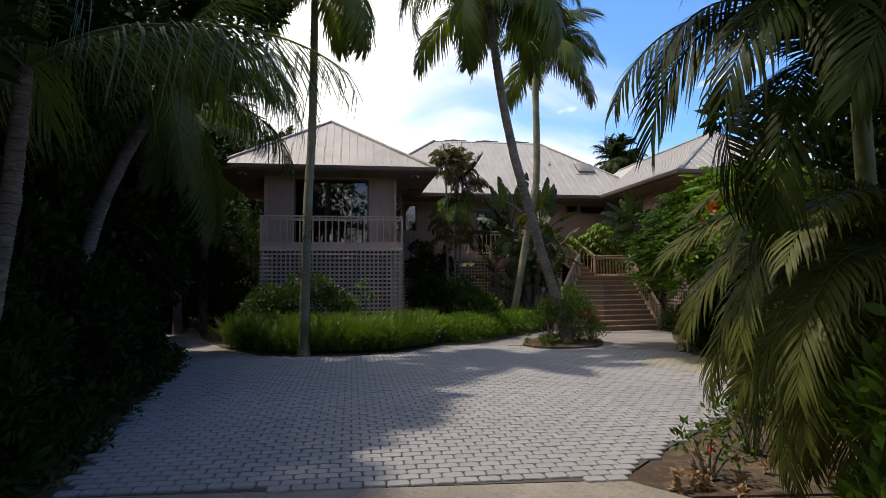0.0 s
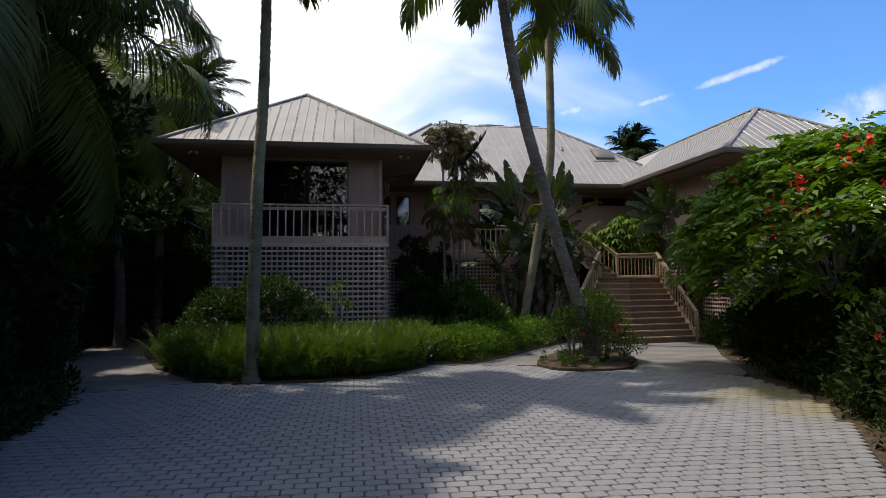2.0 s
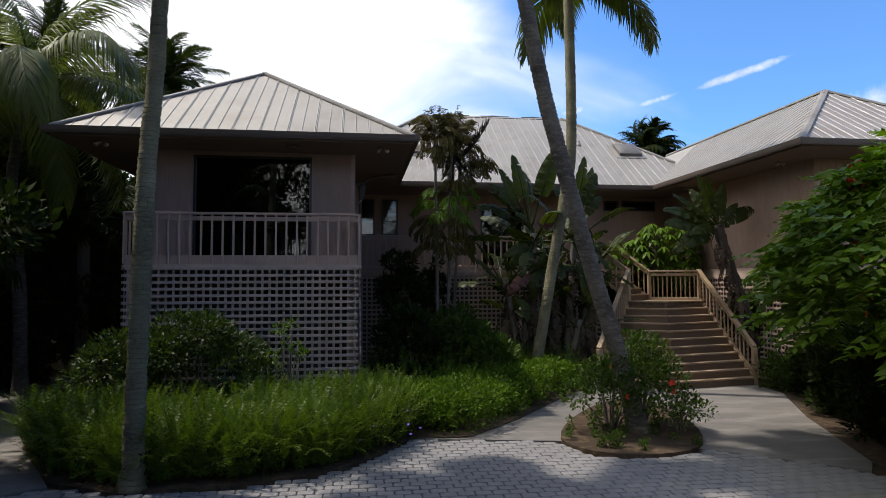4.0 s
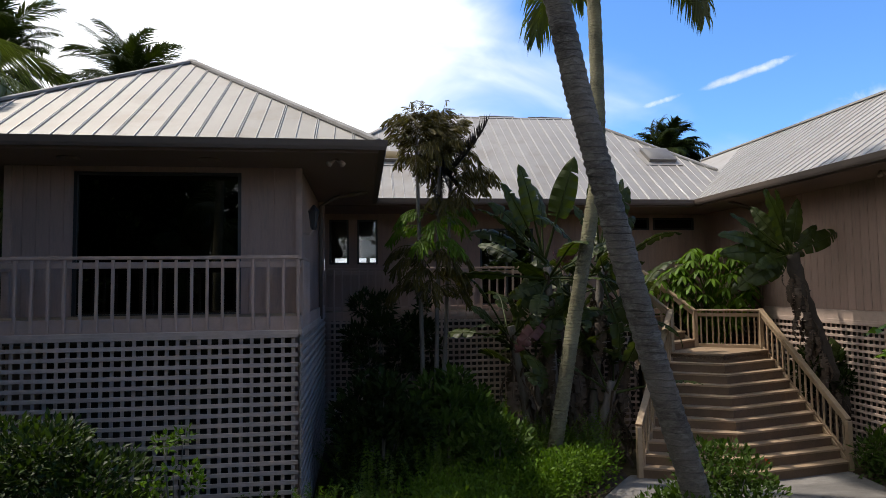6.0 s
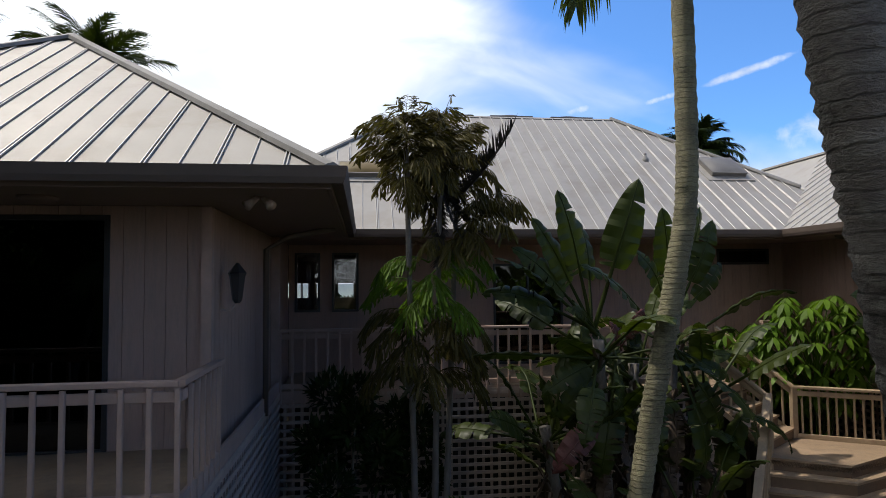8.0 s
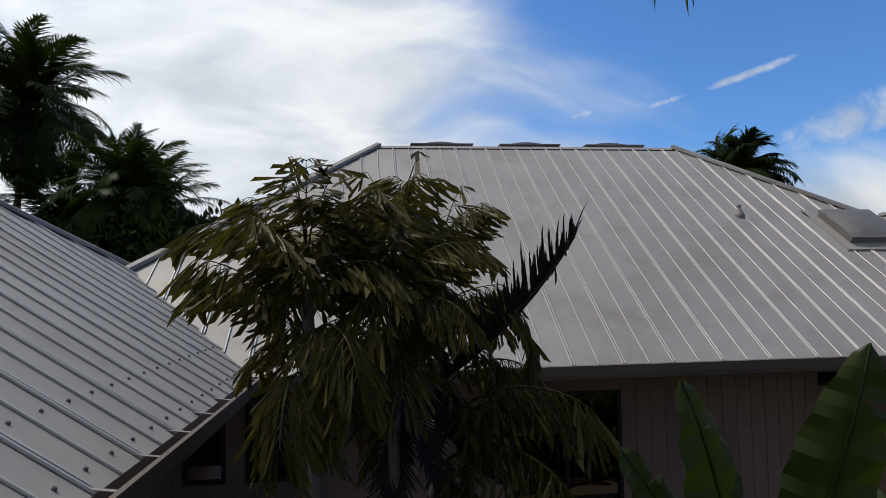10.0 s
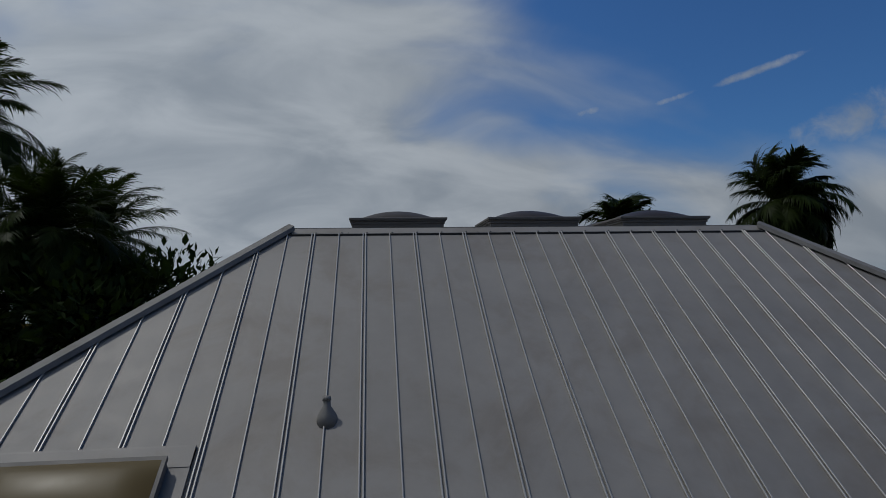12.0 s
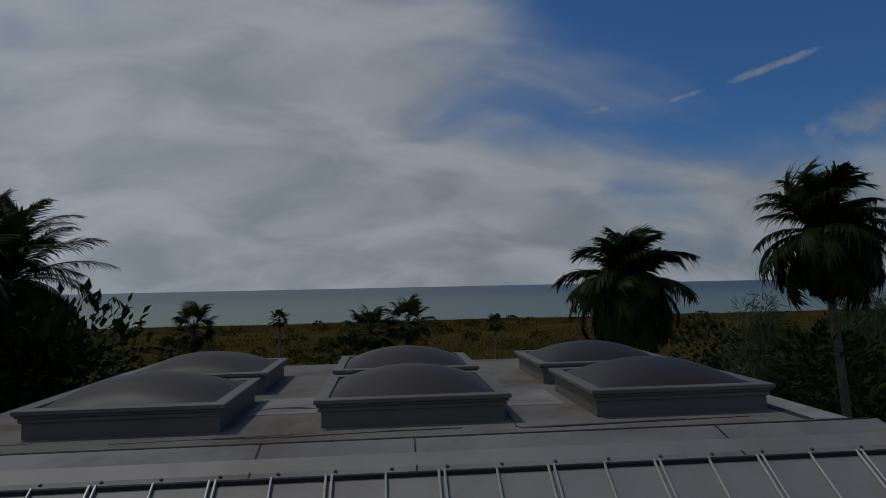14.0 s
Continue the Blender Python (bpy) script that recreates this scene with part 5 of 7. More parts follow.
FAN = [fan_leaf(rng) for _ in range(3)]
for x, y, z, s in ((-5.35, 60.6, 8.0, 0.8), (-8.1, 101, 6.4, 0.8), (3.0, 57.0, 7.9, 0.8), (4.65, 57.7, 8.3, 0.75), (1.9, 57.5, 6.9, 0.75), (16.4, 104, 5.2, 0.8), (-9.5, 70, 6.0, 0.7), (-9.9, 23.2, 3.6, 1.1), (-10.6, 20.6, 2.6, 1.1), (-9.0, 27.5, 4.6, 1.1)):
    palm("sabal_palm", "short palm with round fan leaves", [(x, y, -0.05), (x + 0.05, y, z * 0.5), (x, y, z)], 0.16, 0.15, FAN,
         [(i * 137.5 % 360, 75 - 130 * (i / 25) ** 0.9, i, s * (0.85 + 0.3 * rng.random())) for i in range(26)], rng, BARK, "fan palms")


# ---------------------------------------------------------------- broad-leaved trees and shrubs
def branching(top, stems, mat, seg=7):
    for k, (pts, r0, r1) in enumerate(stems):
        P = spline(pts, 14)
        g = Geo().tube([tuple(p) for p in P], [r0 + (r1 - r0) * i / 13 * (1 + 0.1 * math.sin(i * 2.1)) for i in range(14)], seg)
        part("trunk" if k == 0 else "limb", g, mat, top, "", True)


def tree(name, label, at, height, spread, n, rng, leaf_mat=TREELEAF, size=0.16, low=0.25, clumps=16, group="", width=0.5, lean=(0, 0), bark=BARK, trunk_r=0.16):
    """A tree with limbs to each clump of leaves."""
    top = thing(name, label, "tree", (*at, -0.04), group)
    cl, stems = [], []
    fork = Vector((lean[0] * 0.4, lean[1] * 0.4, height * (low + 0.08)))
    stems.append(([(0, 0, 0), fork * 0.5 + Vector((0.1, 0.05, 0)), fork], trunk_r, trunk_r * 0.7))
    for i in range(clumps):
        a = i * 2.4 + rng.random()
        h = height * (low + (1 - low) * (i + 0.5) / clumps)
        prof = math.sin(math.pi * min(1, 0.22 + 0.75 * (i + 0.5) / clumps)) ** 0.7
        rr = spread * prof * (0.35 + 0.6 * rng.random())
        c = Vector((rr * math.cos(a) + lean[0] * h / height, rr * math.sin(a) + lean[1] * h / height, h))
        r = spread * (0.26 + 0.18 * rng.random())
        cl.append((c.x, c.y, c.z, r))
        for _ in range(2):
            o = rng.normal(size=3) * r * 0.9
            cl.append((c.x + o[0], c.y + o[1], c.z + o[2] * 0.7, r * 0.5))
        if i < 9:
            stems.append(([fork, fork.lerp(c, 0.5) + Vector((0, 0, 0.15)), c], trunk_r * 0.42, 0.02))
    branching(top, stems, bark)
    v, f = cloud(cl, n, size, width, rng)
    part("crown", np_mesh("crown", v, f, leaf_mat), leaf_mat, top, "", False, "stuff")
    return top


def shrub(name, label, at, rx, ry, h, n, rng, leaf_mat=BUSHLEAF, size=0.09, width=0.45, category="shrub", base=0.0, stems=7, flowers=0, flower_mat=RED, group="", open_=0.0):
    """A bush: stems from the foot and an uneven skin of leaves."""
    top = thing(name, label, category, (*at, base), group)
    cl = []
    k = max(6, int(14 * (1 - open_)))
    for i in range(k):
        a = i * 2.4 + rng.random() * 0.5
        q = math.sqrt((i + 0.5) / k)
        r = min(rx, ry) * (0.34 + 0.12 * rng.random()) * (1 - 0.4 * open_)
        z = h * (0.48 + 0.42 * (1 - q * q) + 0.1 * rng.random()) - r * 0.3
        cl.append((rx * 0.78 * q * math.cos(a), ry * 0.78 * q * math.sin(a), max(z, r * 0.6), r))
        if q > 0.5 and not open_:
            cl.append((rx * 0.8 * q * math.cos(a), ry * 0.8 * q * math.sin(a), max(0.22 * h, r * 0.5), r))
    st = []
    for i in range(stems):
        c = cl[i * 2 % len(cl)]
        st.append(([(c[0] * 0.12, c[1] * 0.12, -0.05), (c[0] * 0.45, c[1] * 0.45, c[2] * 0.5), (c[0], c[1], c[2])], 0.018 + 0.012 * h / 2, 0.005))
    for k2, (pts, r0, r1) in enumerate(st):
        P = spline(pts, 6)
        part("stem", Geo().tube([tuple(p) for p in P], [r0 + (r1 - r0) * i / 5 for i in range(6)], 5), BARK, top, "", True)
    v, f = cloud(cl, n, size, width, rng, 0.5, 0.85, 0.6)
    part("foliage", np_mesh("foliage", v, f, leaf_mat), leaf_mat, top, "", False, "stuff")
    for i in range(flowers):
        c = cl[int(rng.integers(0, len(cl)))]
        d = rng.normal(size=3)
        d[2] = abs(d[2])
        d[1] = -abs(d[1])
        d /= np.linalg.norm(d)
        p = np.array(c[:3]) + d * c[3] * 1.05
        flower(top, p, d, 0.055, flower_mat, rng)
    return top


def flower(top, p, d, r, mat, rng, petals=5):
    g_v, g_f = [], []
    d = np.array(d)
    s = np.cross(d, [0.3, 0.5, 0.8])
    s /= np.linalg.norm(s)
    u = np.cross(d, s)
    for k in range(petals):
        a = 2 * math.pi * k / petals
        e = s * math.cos(a) + u * math.sin(a)
        w = s * -math.sin(a) + u * math.cos(a)
        o = len(g_v)
        g_v += [p, p + e * r * 0.6 + w * r * 0.45 + d * r * 0.25, p + e * r * 1.1 + d * r * 0.35, p + e * r * 0.6 - w * r * 0.45 + d * r * 0.25]
        g_f += [(o, o + 1, o + 2), (o, o + 2, o + 3)]
    part("flower", np_mesh("flower", np.array(g_v), np.array(g_f), mat), mat, top, "red flower" if mat is RED else "violet flower")


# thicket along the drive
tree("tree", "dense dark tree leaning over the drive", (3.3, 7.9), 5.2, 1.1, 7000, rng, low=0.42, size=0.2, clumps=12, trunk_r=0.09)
# The slim low trees and the one leaning 2.1 are added to shade the drive.
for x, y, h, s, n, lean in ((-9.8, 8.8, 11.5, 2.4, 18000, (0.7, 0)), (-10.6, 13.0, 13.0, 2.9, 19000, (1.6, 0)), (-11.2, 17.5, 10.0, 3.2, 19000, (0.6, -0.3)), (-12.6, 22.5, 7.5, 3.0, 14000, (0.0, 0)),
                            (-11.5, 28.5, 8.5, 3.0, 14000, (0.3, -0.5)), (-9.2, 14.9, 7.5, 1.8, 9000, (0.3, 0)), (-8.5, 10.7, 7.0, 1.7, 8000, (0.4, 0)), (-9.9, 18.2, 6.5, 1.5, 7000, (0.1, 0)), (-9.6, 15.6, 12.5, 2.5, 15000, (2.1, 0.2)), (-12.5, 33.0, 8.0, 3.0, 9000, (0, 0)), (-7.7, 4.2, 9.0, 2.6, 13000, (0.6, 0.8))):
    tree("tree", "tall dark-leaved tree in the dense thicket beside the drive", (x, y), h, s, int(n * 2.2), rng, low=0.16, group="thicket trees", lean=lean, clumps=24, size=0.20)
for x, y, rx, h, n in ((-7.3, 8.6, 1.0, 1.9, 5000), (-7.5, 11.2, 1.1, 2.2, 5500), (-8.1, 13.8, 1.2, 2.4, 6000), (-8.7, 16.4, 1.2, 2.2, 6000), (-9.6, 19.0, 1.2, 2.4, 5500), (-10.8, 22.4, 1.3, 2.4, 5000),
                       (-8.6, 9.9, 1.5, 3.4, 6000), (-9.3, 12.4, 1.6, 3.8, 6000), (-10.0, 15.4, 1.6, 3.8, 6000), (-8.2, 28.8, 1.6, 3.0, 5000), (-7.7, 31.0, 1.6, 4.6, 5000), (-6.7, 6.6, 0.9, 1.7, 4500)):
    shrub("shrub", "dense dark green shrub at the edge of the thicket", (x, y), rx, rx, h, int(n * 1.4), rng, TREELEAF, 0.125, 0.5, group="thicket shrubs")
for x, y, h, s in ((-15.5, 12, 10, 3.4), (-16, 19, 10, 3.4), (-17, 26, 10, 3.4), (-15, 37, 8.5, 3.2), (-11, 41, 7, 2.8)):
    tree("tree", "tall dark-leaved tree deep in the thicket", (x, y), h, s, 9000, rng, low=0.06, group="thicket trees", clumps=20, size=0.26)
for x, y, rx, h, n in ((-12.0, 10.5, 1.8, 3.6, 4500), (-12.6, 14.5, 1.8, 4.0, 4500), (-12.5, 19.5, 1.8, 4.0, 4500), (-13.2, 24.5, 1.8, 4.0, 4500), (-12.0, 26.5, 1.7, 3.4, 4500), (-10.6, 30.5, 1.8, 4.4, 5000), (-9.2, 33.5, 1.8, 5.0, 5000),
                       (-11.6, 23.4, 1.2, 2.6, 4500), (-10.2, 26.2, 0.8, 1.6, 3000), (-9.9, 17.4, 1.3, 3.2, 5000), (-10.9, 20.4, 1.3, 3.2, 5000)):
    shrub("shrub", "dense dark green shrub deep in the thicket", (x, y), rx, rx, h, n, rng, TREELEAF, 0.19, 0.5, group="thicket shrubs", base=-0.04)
# unseen trees added behind the viewer close the garden and darken window reflections
for x, y in ((-9, -6), (-6.3, -10), (-3.5, -9), (2.5, -8), (8, -5), (11, 2), (13, 9), (-12, 0)):
    tree("tree", "unseen tree added behind the viewer to darken window reflections", (x, y), 12.5 if x < 0 else 8.5, 3.0, 6000, rng, low=0.12, group="garden trees", size=0.26)


def poinciana(at, rng):
    """A low spreading tree with layered feathery leaves and red flower heads."""
    top = thing("flowering_tree", "spreading poinciana with feathery green leaves and red flowers", "tree", (*at, -0.04))
    # crown as a broad umbrella
    tips = []
    for i in range(230):
        a = i * 2.39996
        q = math.sqrt((i + 0.5) / 230)
        x, y = 2.35 * q * math.cos(a) * 1.08, 3.3 * q * math.sin(a)
        z = 4.85 - 2.1 * q ** 2.2 + 0.25 * noise.noise((x, y, 3))
        tips.append((x, y, z))
    for i in range(80):
        a = i * 2.39996 + 1
        q = 0.78 + 0.2 * rng.random()
        tips.append((2.5 * q * math.cos(a), 3.3 * q * math.sin(a), 1.9 + 1.3 * rng.random()))
    stems = [([(0, 0, 0), (0.1, 0, 0.7), (0.05, 0.05, 1.3)], 0.15, 0.12)]
    for i in range(11):
        t = Vector(tips[i * 19 + 12])
        stems.append(([(0.05, 0.05, 1.25), t * 0.45 + Vector((0, 0, 1.25)), t - Vector((0, 0, 0.12))], 0.06, 0.012))
    branching(top, stems, BARK)
    pos, direc, size = [], [], []
    for x, y, z in tips:
        for k in range(6):                              # each twig carries a whorl of feathered leaves
            a = math.atan2(y, x) + rng.normal() * 1.1
            d = np.array([math.cos(a), math.sin(a), -0.28 + rng.normal() * 0.32])
            L = 0.44 + 0.25 * rng.random()
            p0 = np.array([x, y, z]) + rng.normal(size=3) * np.array([0.17, 0.17, 0.11])
            s = np.cross(d, [0, 0, 1.0])
            s /= np.linalg.norm(s)
            for m in range(6):
                u = 0.15 + 0.85 * m / 5
                p = p0 + d * L * u - np.array([0, 0, 0.16 * u * u * L])
                w = 0.25 * math.sin(math.pi * (0.22 + 0.66 * u))
                for side in (-1, 1):
                    pos.append(p)
                    direc.append(s * side * 0.9 + d * 0.5 + np.array([0, 0, -0.12]))
                    size.append(w)
    v, f = leaves_at(np.array(pos), np.array(direc), np.array(size), 0.46, rng, 0.12, 0.1)
    part("crown", np_mesh("crown", v, f, POINCIANA), POINCIANA, top, "", False, "stuff")
    for i in range(34):
        x, y, z = tips[int(rng.integers(60, 300))]
        if x > 0.4 or y > 1.2:
            x, y = -abs(x), y - 1.2
        for k in range(7):
            d = rng.normal(size=3)
            d /= np.linalg.norm(d)
            flower(top, np.array([x, y, z + 0.14]) + rng.normal(size=3) * 0.07, d, 0.05, RED, rng)
    return top


poinciana((7.15, 16.3), rng)
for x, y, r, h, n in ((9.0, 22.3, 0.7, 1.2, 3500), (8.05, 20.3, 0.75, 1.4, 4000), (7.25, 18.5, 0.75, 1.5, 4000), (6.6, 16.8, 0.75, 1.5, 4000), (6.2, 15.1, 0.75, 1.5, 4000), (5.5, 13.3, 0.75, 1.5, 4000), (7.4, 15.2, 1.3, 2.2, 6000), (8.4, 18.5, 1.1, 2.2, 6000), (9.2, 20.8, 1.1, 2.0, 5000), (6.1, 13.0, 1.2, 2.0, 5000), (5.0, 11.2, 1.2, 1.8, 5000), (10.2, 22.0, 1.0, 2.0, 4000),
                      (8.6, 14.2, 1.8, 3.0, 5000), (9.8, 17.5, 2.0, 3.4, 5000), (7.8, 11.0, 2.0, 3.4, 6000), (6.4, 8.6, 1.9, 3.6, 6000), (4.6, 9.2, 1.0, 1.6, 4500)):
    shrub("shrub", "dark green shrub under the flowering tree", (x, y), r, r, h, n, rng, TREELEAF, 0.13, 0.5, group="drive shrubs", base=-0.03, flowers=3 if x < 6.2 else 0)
shrub("shrub", "broad-leaved shrub with bright green glossy leaves", (0.68, 4.95), 0.5, 0.5, 1.5, 1500, rng, BRIGHTLEAF, 0.15, 0.42, base=-0.03)
shrub("shrub", "broad-leaved shrub with bright green glossy leaves", (0.95, 4.9), 0.6, 0.6, 2.0, 1300, rng, BUSHLEAF, 0.2, 0.42, base=-0.03)
shrub("hibiscus", "thin twiggy hibiscus with a few red flowers", (0.25, 6.9), 0.4, 0.4, 0.55, 160, rng, BUSHLEAF, 0.08, 0.5, "shrub", -0.03, 9, 1, RED, "", 0.5)
shrub("hibiscus", "thin twiggy hibiscus with few leaves", (1.2, 7.6), 0.5, 0.5, 0.8, 300, rng, BUSHLEAF, 0.08, 0.5, "shrub", -0.03, 11, 1, RED, "", 0.5)
shrub("hibiscus", "thin twiggy hibiscus with few leaves", (1.8, 7.3), 0.5, 0.5, 1.0, 350, rng, BUSHLEAF, 0.08, 0.5, "shrub", -0.03, 9, 0, RED, "", 0.5)

# ---------------------------------------------------------------- beds before the house
def fern_patch(name, label, poly, count, h, rng, mat=FERN, avoid=None):
    """A carpet of arching fern fronds, too many to count."""
    chunks = []
    protos = []
    for i in range(4):
        pts, V, F = frond_data(length=h * 1.08, n=17, leaf=h * 0.085, width=h * 0.04, arch=88 - 4 * i, droop=22 + 22 * i, rng=rng, leaf_droop=0.2, vee=0.1, sweep=0.2, petiole=0.1)
        F = F.reshape(-1, 5, 3)[:, [0, 1, 4], :].reshape(-1, 3)
        protos.append((V, F))
    xs, ys = [p[0] for p in poly], [p[1] for p in poly]
    made = 0
    while made < count:
        x, y = rng.uniform(min(xs), max(xs)), rng.uniform(min(ys), max(ys))
        if not inside(x, y, poly) or (avoid and avoid(x, y)):
            continue
        made += 1
        k = 0.75 + 0.5 * rng.random()
        for j in range(7):
            a = rng.random() * 6.283
            V, F = protos[int(rng.integers(0, 4))]
            tilt = rng.normal() * 0.22
            c, s = math.cos(a), math.sin(a)
            R = np.array([[c, -s, 0], [s, c, 0], [0, 0, 1]]) @ np.array([[math.cos(tilt), 0, math.sin(tilt)], [0, 1, 0], [-math.sin(tilt), 0, math.cos(tilt)]])
            chunks.append(((V * k) @ R.T + np.array([x + rng.normal() * 0.05, y + rng.normal() * 0.05, 0.0]), F))
    v, f = join(chunks)
    ob = part(name, np_mesh(name, v, f, mat), mat)
    return tagged(ob, label, "ferns", kind="stuff")


def carpet(name, label, poly, h, n, size, rng, mat=BUSHLEAF, base=0.0, edge=0.5, category="ground cover"):
    """Low clipped planting: leaves on a bumpy top and down its sides."""
    xs, ys = [p[0] for p in poly], [p[1] for p in poly]
    cl = []
    while len(cl) < n // 45:
        x, y = rng.uniform(min(xs), max(xs)), rng.uniform(min(ys), max(ys))
        if inside(x, y, poly):
            cl.append((x, y, base + h * (0.55 + 0.25 * noise.noise((x * 0.9, y * 0.9, 5))) + 0.12 * rng.random(), h * 0.33))
            if len(cl) % 3 == 0:
                cl.append((x, y, base + h * 0.25, h * 0.33))
    v, f = cloud(cl, n, size, 0.5, rng, 0.6, 0.8, 0.6)
    ob = part(name, np_mesh(name, v, f, mat), mat)
    return tagged(ob, label, category, kind="stuff")


FERNS = [(-6.7, 19.9), (-5.5, 18.05), (-4.5, 17.5), (-3.1, 17.6), (-2.0, 17.95), (-1.2, 18.7), (-0.7, 19.6), (-0.4, 20.6), (-1.3, 21.6), (-3.2, 20.4), (-6.0, 20.6)]
fern_patch("fern_bed", "thick bed of fresh green sword ferns", FERNS, 1050, 0.84, rng)
# Dark leaf colour paints the shadow at the fern bed's foot.
carpet("ground_cover", "low mass of small-leaved ground cover, darkened as shade under the ferns", [(-6.6, 19.8), (-5.4, 18.05), (-4.5, 17.52), (-3.1, 17.62), (-2.0, 17.97), (-1.2, 18.7), (-0.6, 19.7), (-1.0, 20.6), (-6, 20.8)], 0.5, 16000, 0.075, rng, TREELEAF)
carpet("ground_cover", "clipped mat of small-leaved green ground cover", [(-0.5, 19.75), (0.45, 19.75), (1.4, 20.95), (2.6, 22.55), (4.0, 24.1), (3.0, 24.0), (1.0, 22.8), (-0.9, 21.6)], 0.84, 26000, 0.07, rng, BRIGHTLEAF)
fern_patch("fern_bed", "ferns filling the shaded court before the lattice", [(-1.0, 21.8), (1.0, 23.0), (2.6, 24.0), (4.2, 24.6), (4.4, 26.3), (2.8, 26.9), (-1.2, 26.8)], 170, 0.95, rng)
shrub("shrub", "round dense green shrub before the lattice", (-4.35, 20.7), 1.5, 0.9, 2.0, 11000, rng, ROUNDLEAF, 0.10, 0.42, stems=6)
shrub("shrub", "round dense green shrub before the lattice", (-5.6, 20.6), 0.85, 0.8, 1.75, 5000, rng, ROUNDLEAF, 0.10, 0.42, stems=6)
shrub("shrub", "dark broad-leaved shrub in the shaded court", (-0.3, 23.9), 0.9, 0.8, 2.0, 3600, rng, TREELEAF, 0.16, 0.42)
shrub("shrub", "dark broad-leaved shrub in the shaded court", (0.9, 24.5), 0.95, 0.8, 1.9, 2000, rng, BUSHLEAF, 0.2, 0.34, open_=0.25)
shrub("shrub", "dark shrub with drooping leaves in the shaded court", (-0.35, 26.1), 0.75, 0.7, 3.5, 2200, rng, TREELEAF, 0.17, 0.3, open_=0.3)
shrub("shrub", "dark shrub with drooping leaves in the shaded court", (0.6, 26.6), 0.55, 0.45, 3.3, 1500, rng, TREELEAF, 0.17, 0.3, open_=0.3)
shrub("shrub", "leafy green shrub before the shaded lattice", (1.5, 25.1), 0.7, 0.6, 1.5, 2200, rng, BUSHLEAF, 0.15, 0.4)
shrub("shrub", "leafy green shrub before the shaded lattice", (1.6, 23.4), 0.7, 0.6, 1.35, 2200, rng, BUSHLEAF, 0.14, 0.4)
shrub("sapling", "slim sapling with sparse yellow-green leaves before the lattice", (-2.75, 20.6), 0.42, 0.35, 2.05, 330, rng, BRIGHTLEAF, 0.075, 0.5, "shrub", 0.0, 9, 0, RED, "", 0.5)
shrub("hibiscus", "open hibiscus bush with red flowers in the island bed", (2.75, 19.4), 0.8, 0.7, 1.3, 3000, rng, BUSHLEAF, 0.075, 0.5, "shrub", 0.05, 12, 3, RED, "", 0.2)
shrub("hibiscus", "open hibiscus bush with red flowers in the island bed", (3.45, 19.8), 0.75, 0.75, 1.6, 3200, rng, BUSHLEAF, 0.075, 0.5, "shrub", 0.05, 12, 2, RED, "", 0.2)
shrub("hibiscus", "low thin hibiscus bush in the island bed", (3.9, 19.2), 0.6, 0.6, 0.7, 1300, rng, BUSHLEAF, 0.065, 0.5, "shrub", 0.05, 10, 1, RED, "", 0.3)
carpet("leaf_litter", "low weeds and dry leaves on the mulch", [(1.8, 19.2), (2.0, 18.35), (2.8, 18.0), (3.8, 18.35), (4.4, 19.9), (4.6, 21.5), (3.1, 21.2)], 0.16, 3500, 0.05, rng, BUSHLEAF, 0.04)
shrub("shrub", "low green shrub beside the foot of the steps", (8.9, 23.3), 0.8, 0.6, 0.8, 1800, rng, BUSHLEAF, 0.14, 0.3, base=-0.03)
shrub("shrub", "dark green shrub beside the steps", (9.0, 25.2), 0.5, 0.9, 2.3, 3000, rng, TREELEAF, 0.16, 0.3, base=-0.03, open_=0.2)
carpet("ground_cover", "dark low leaves overhanging the edge of the drive", [(-6.9, 4.0), (-5.9, 4.0), (-5.75, 7.3), (-6.15, 10.7), (-6.75, 15.6), (-7.1, 16.6), (-8.0, 17.6), (-8.0, 15.6), (-7.3, 10.7)], 0.5, 16000, 0.09, rng, TREELEAF)
carpet("ground_cover", "dark low leaves overhanging the edge of the drive", [(1.9, 9.0), (3.0, 10.5), (4.3, 12.6), (5.35, 14.7), (5.6, 16.9), (6.4, 17.2), (6.2, 14.5), (5.1, 12.3), (3.7, 10.2), (2.6, 8.9)], 0.42, 9000, 0.08, rng, TREELEAF)
carpet("leaf_litter", "dry leaves and small weeds on the bare soil", [(-0.45, 6.7), (0.3, 7.75), (1.7, 9.0), (3.0, 10.4), (4.0, 9.4), (3.2, 6.0), (0.2, 5.2)], 0.07, 3000, 0.06, rng, DEADLEAF, -0.02, category="leaf litter")
violets = thing("violet_flowers", "small violet flowers among the ferns", "flowers", (-1.2, 18.9, 0.6), "", "stuff")
for i in range(12):
    flower(violets, np.array([rng.uniform(-1.6, 0.8), rng.uniform(-0.9, 0.1), rng.uniform(-0.35, 0.0)]), (0, -0.6, 0.8), 0.022, PURPLE, rng)


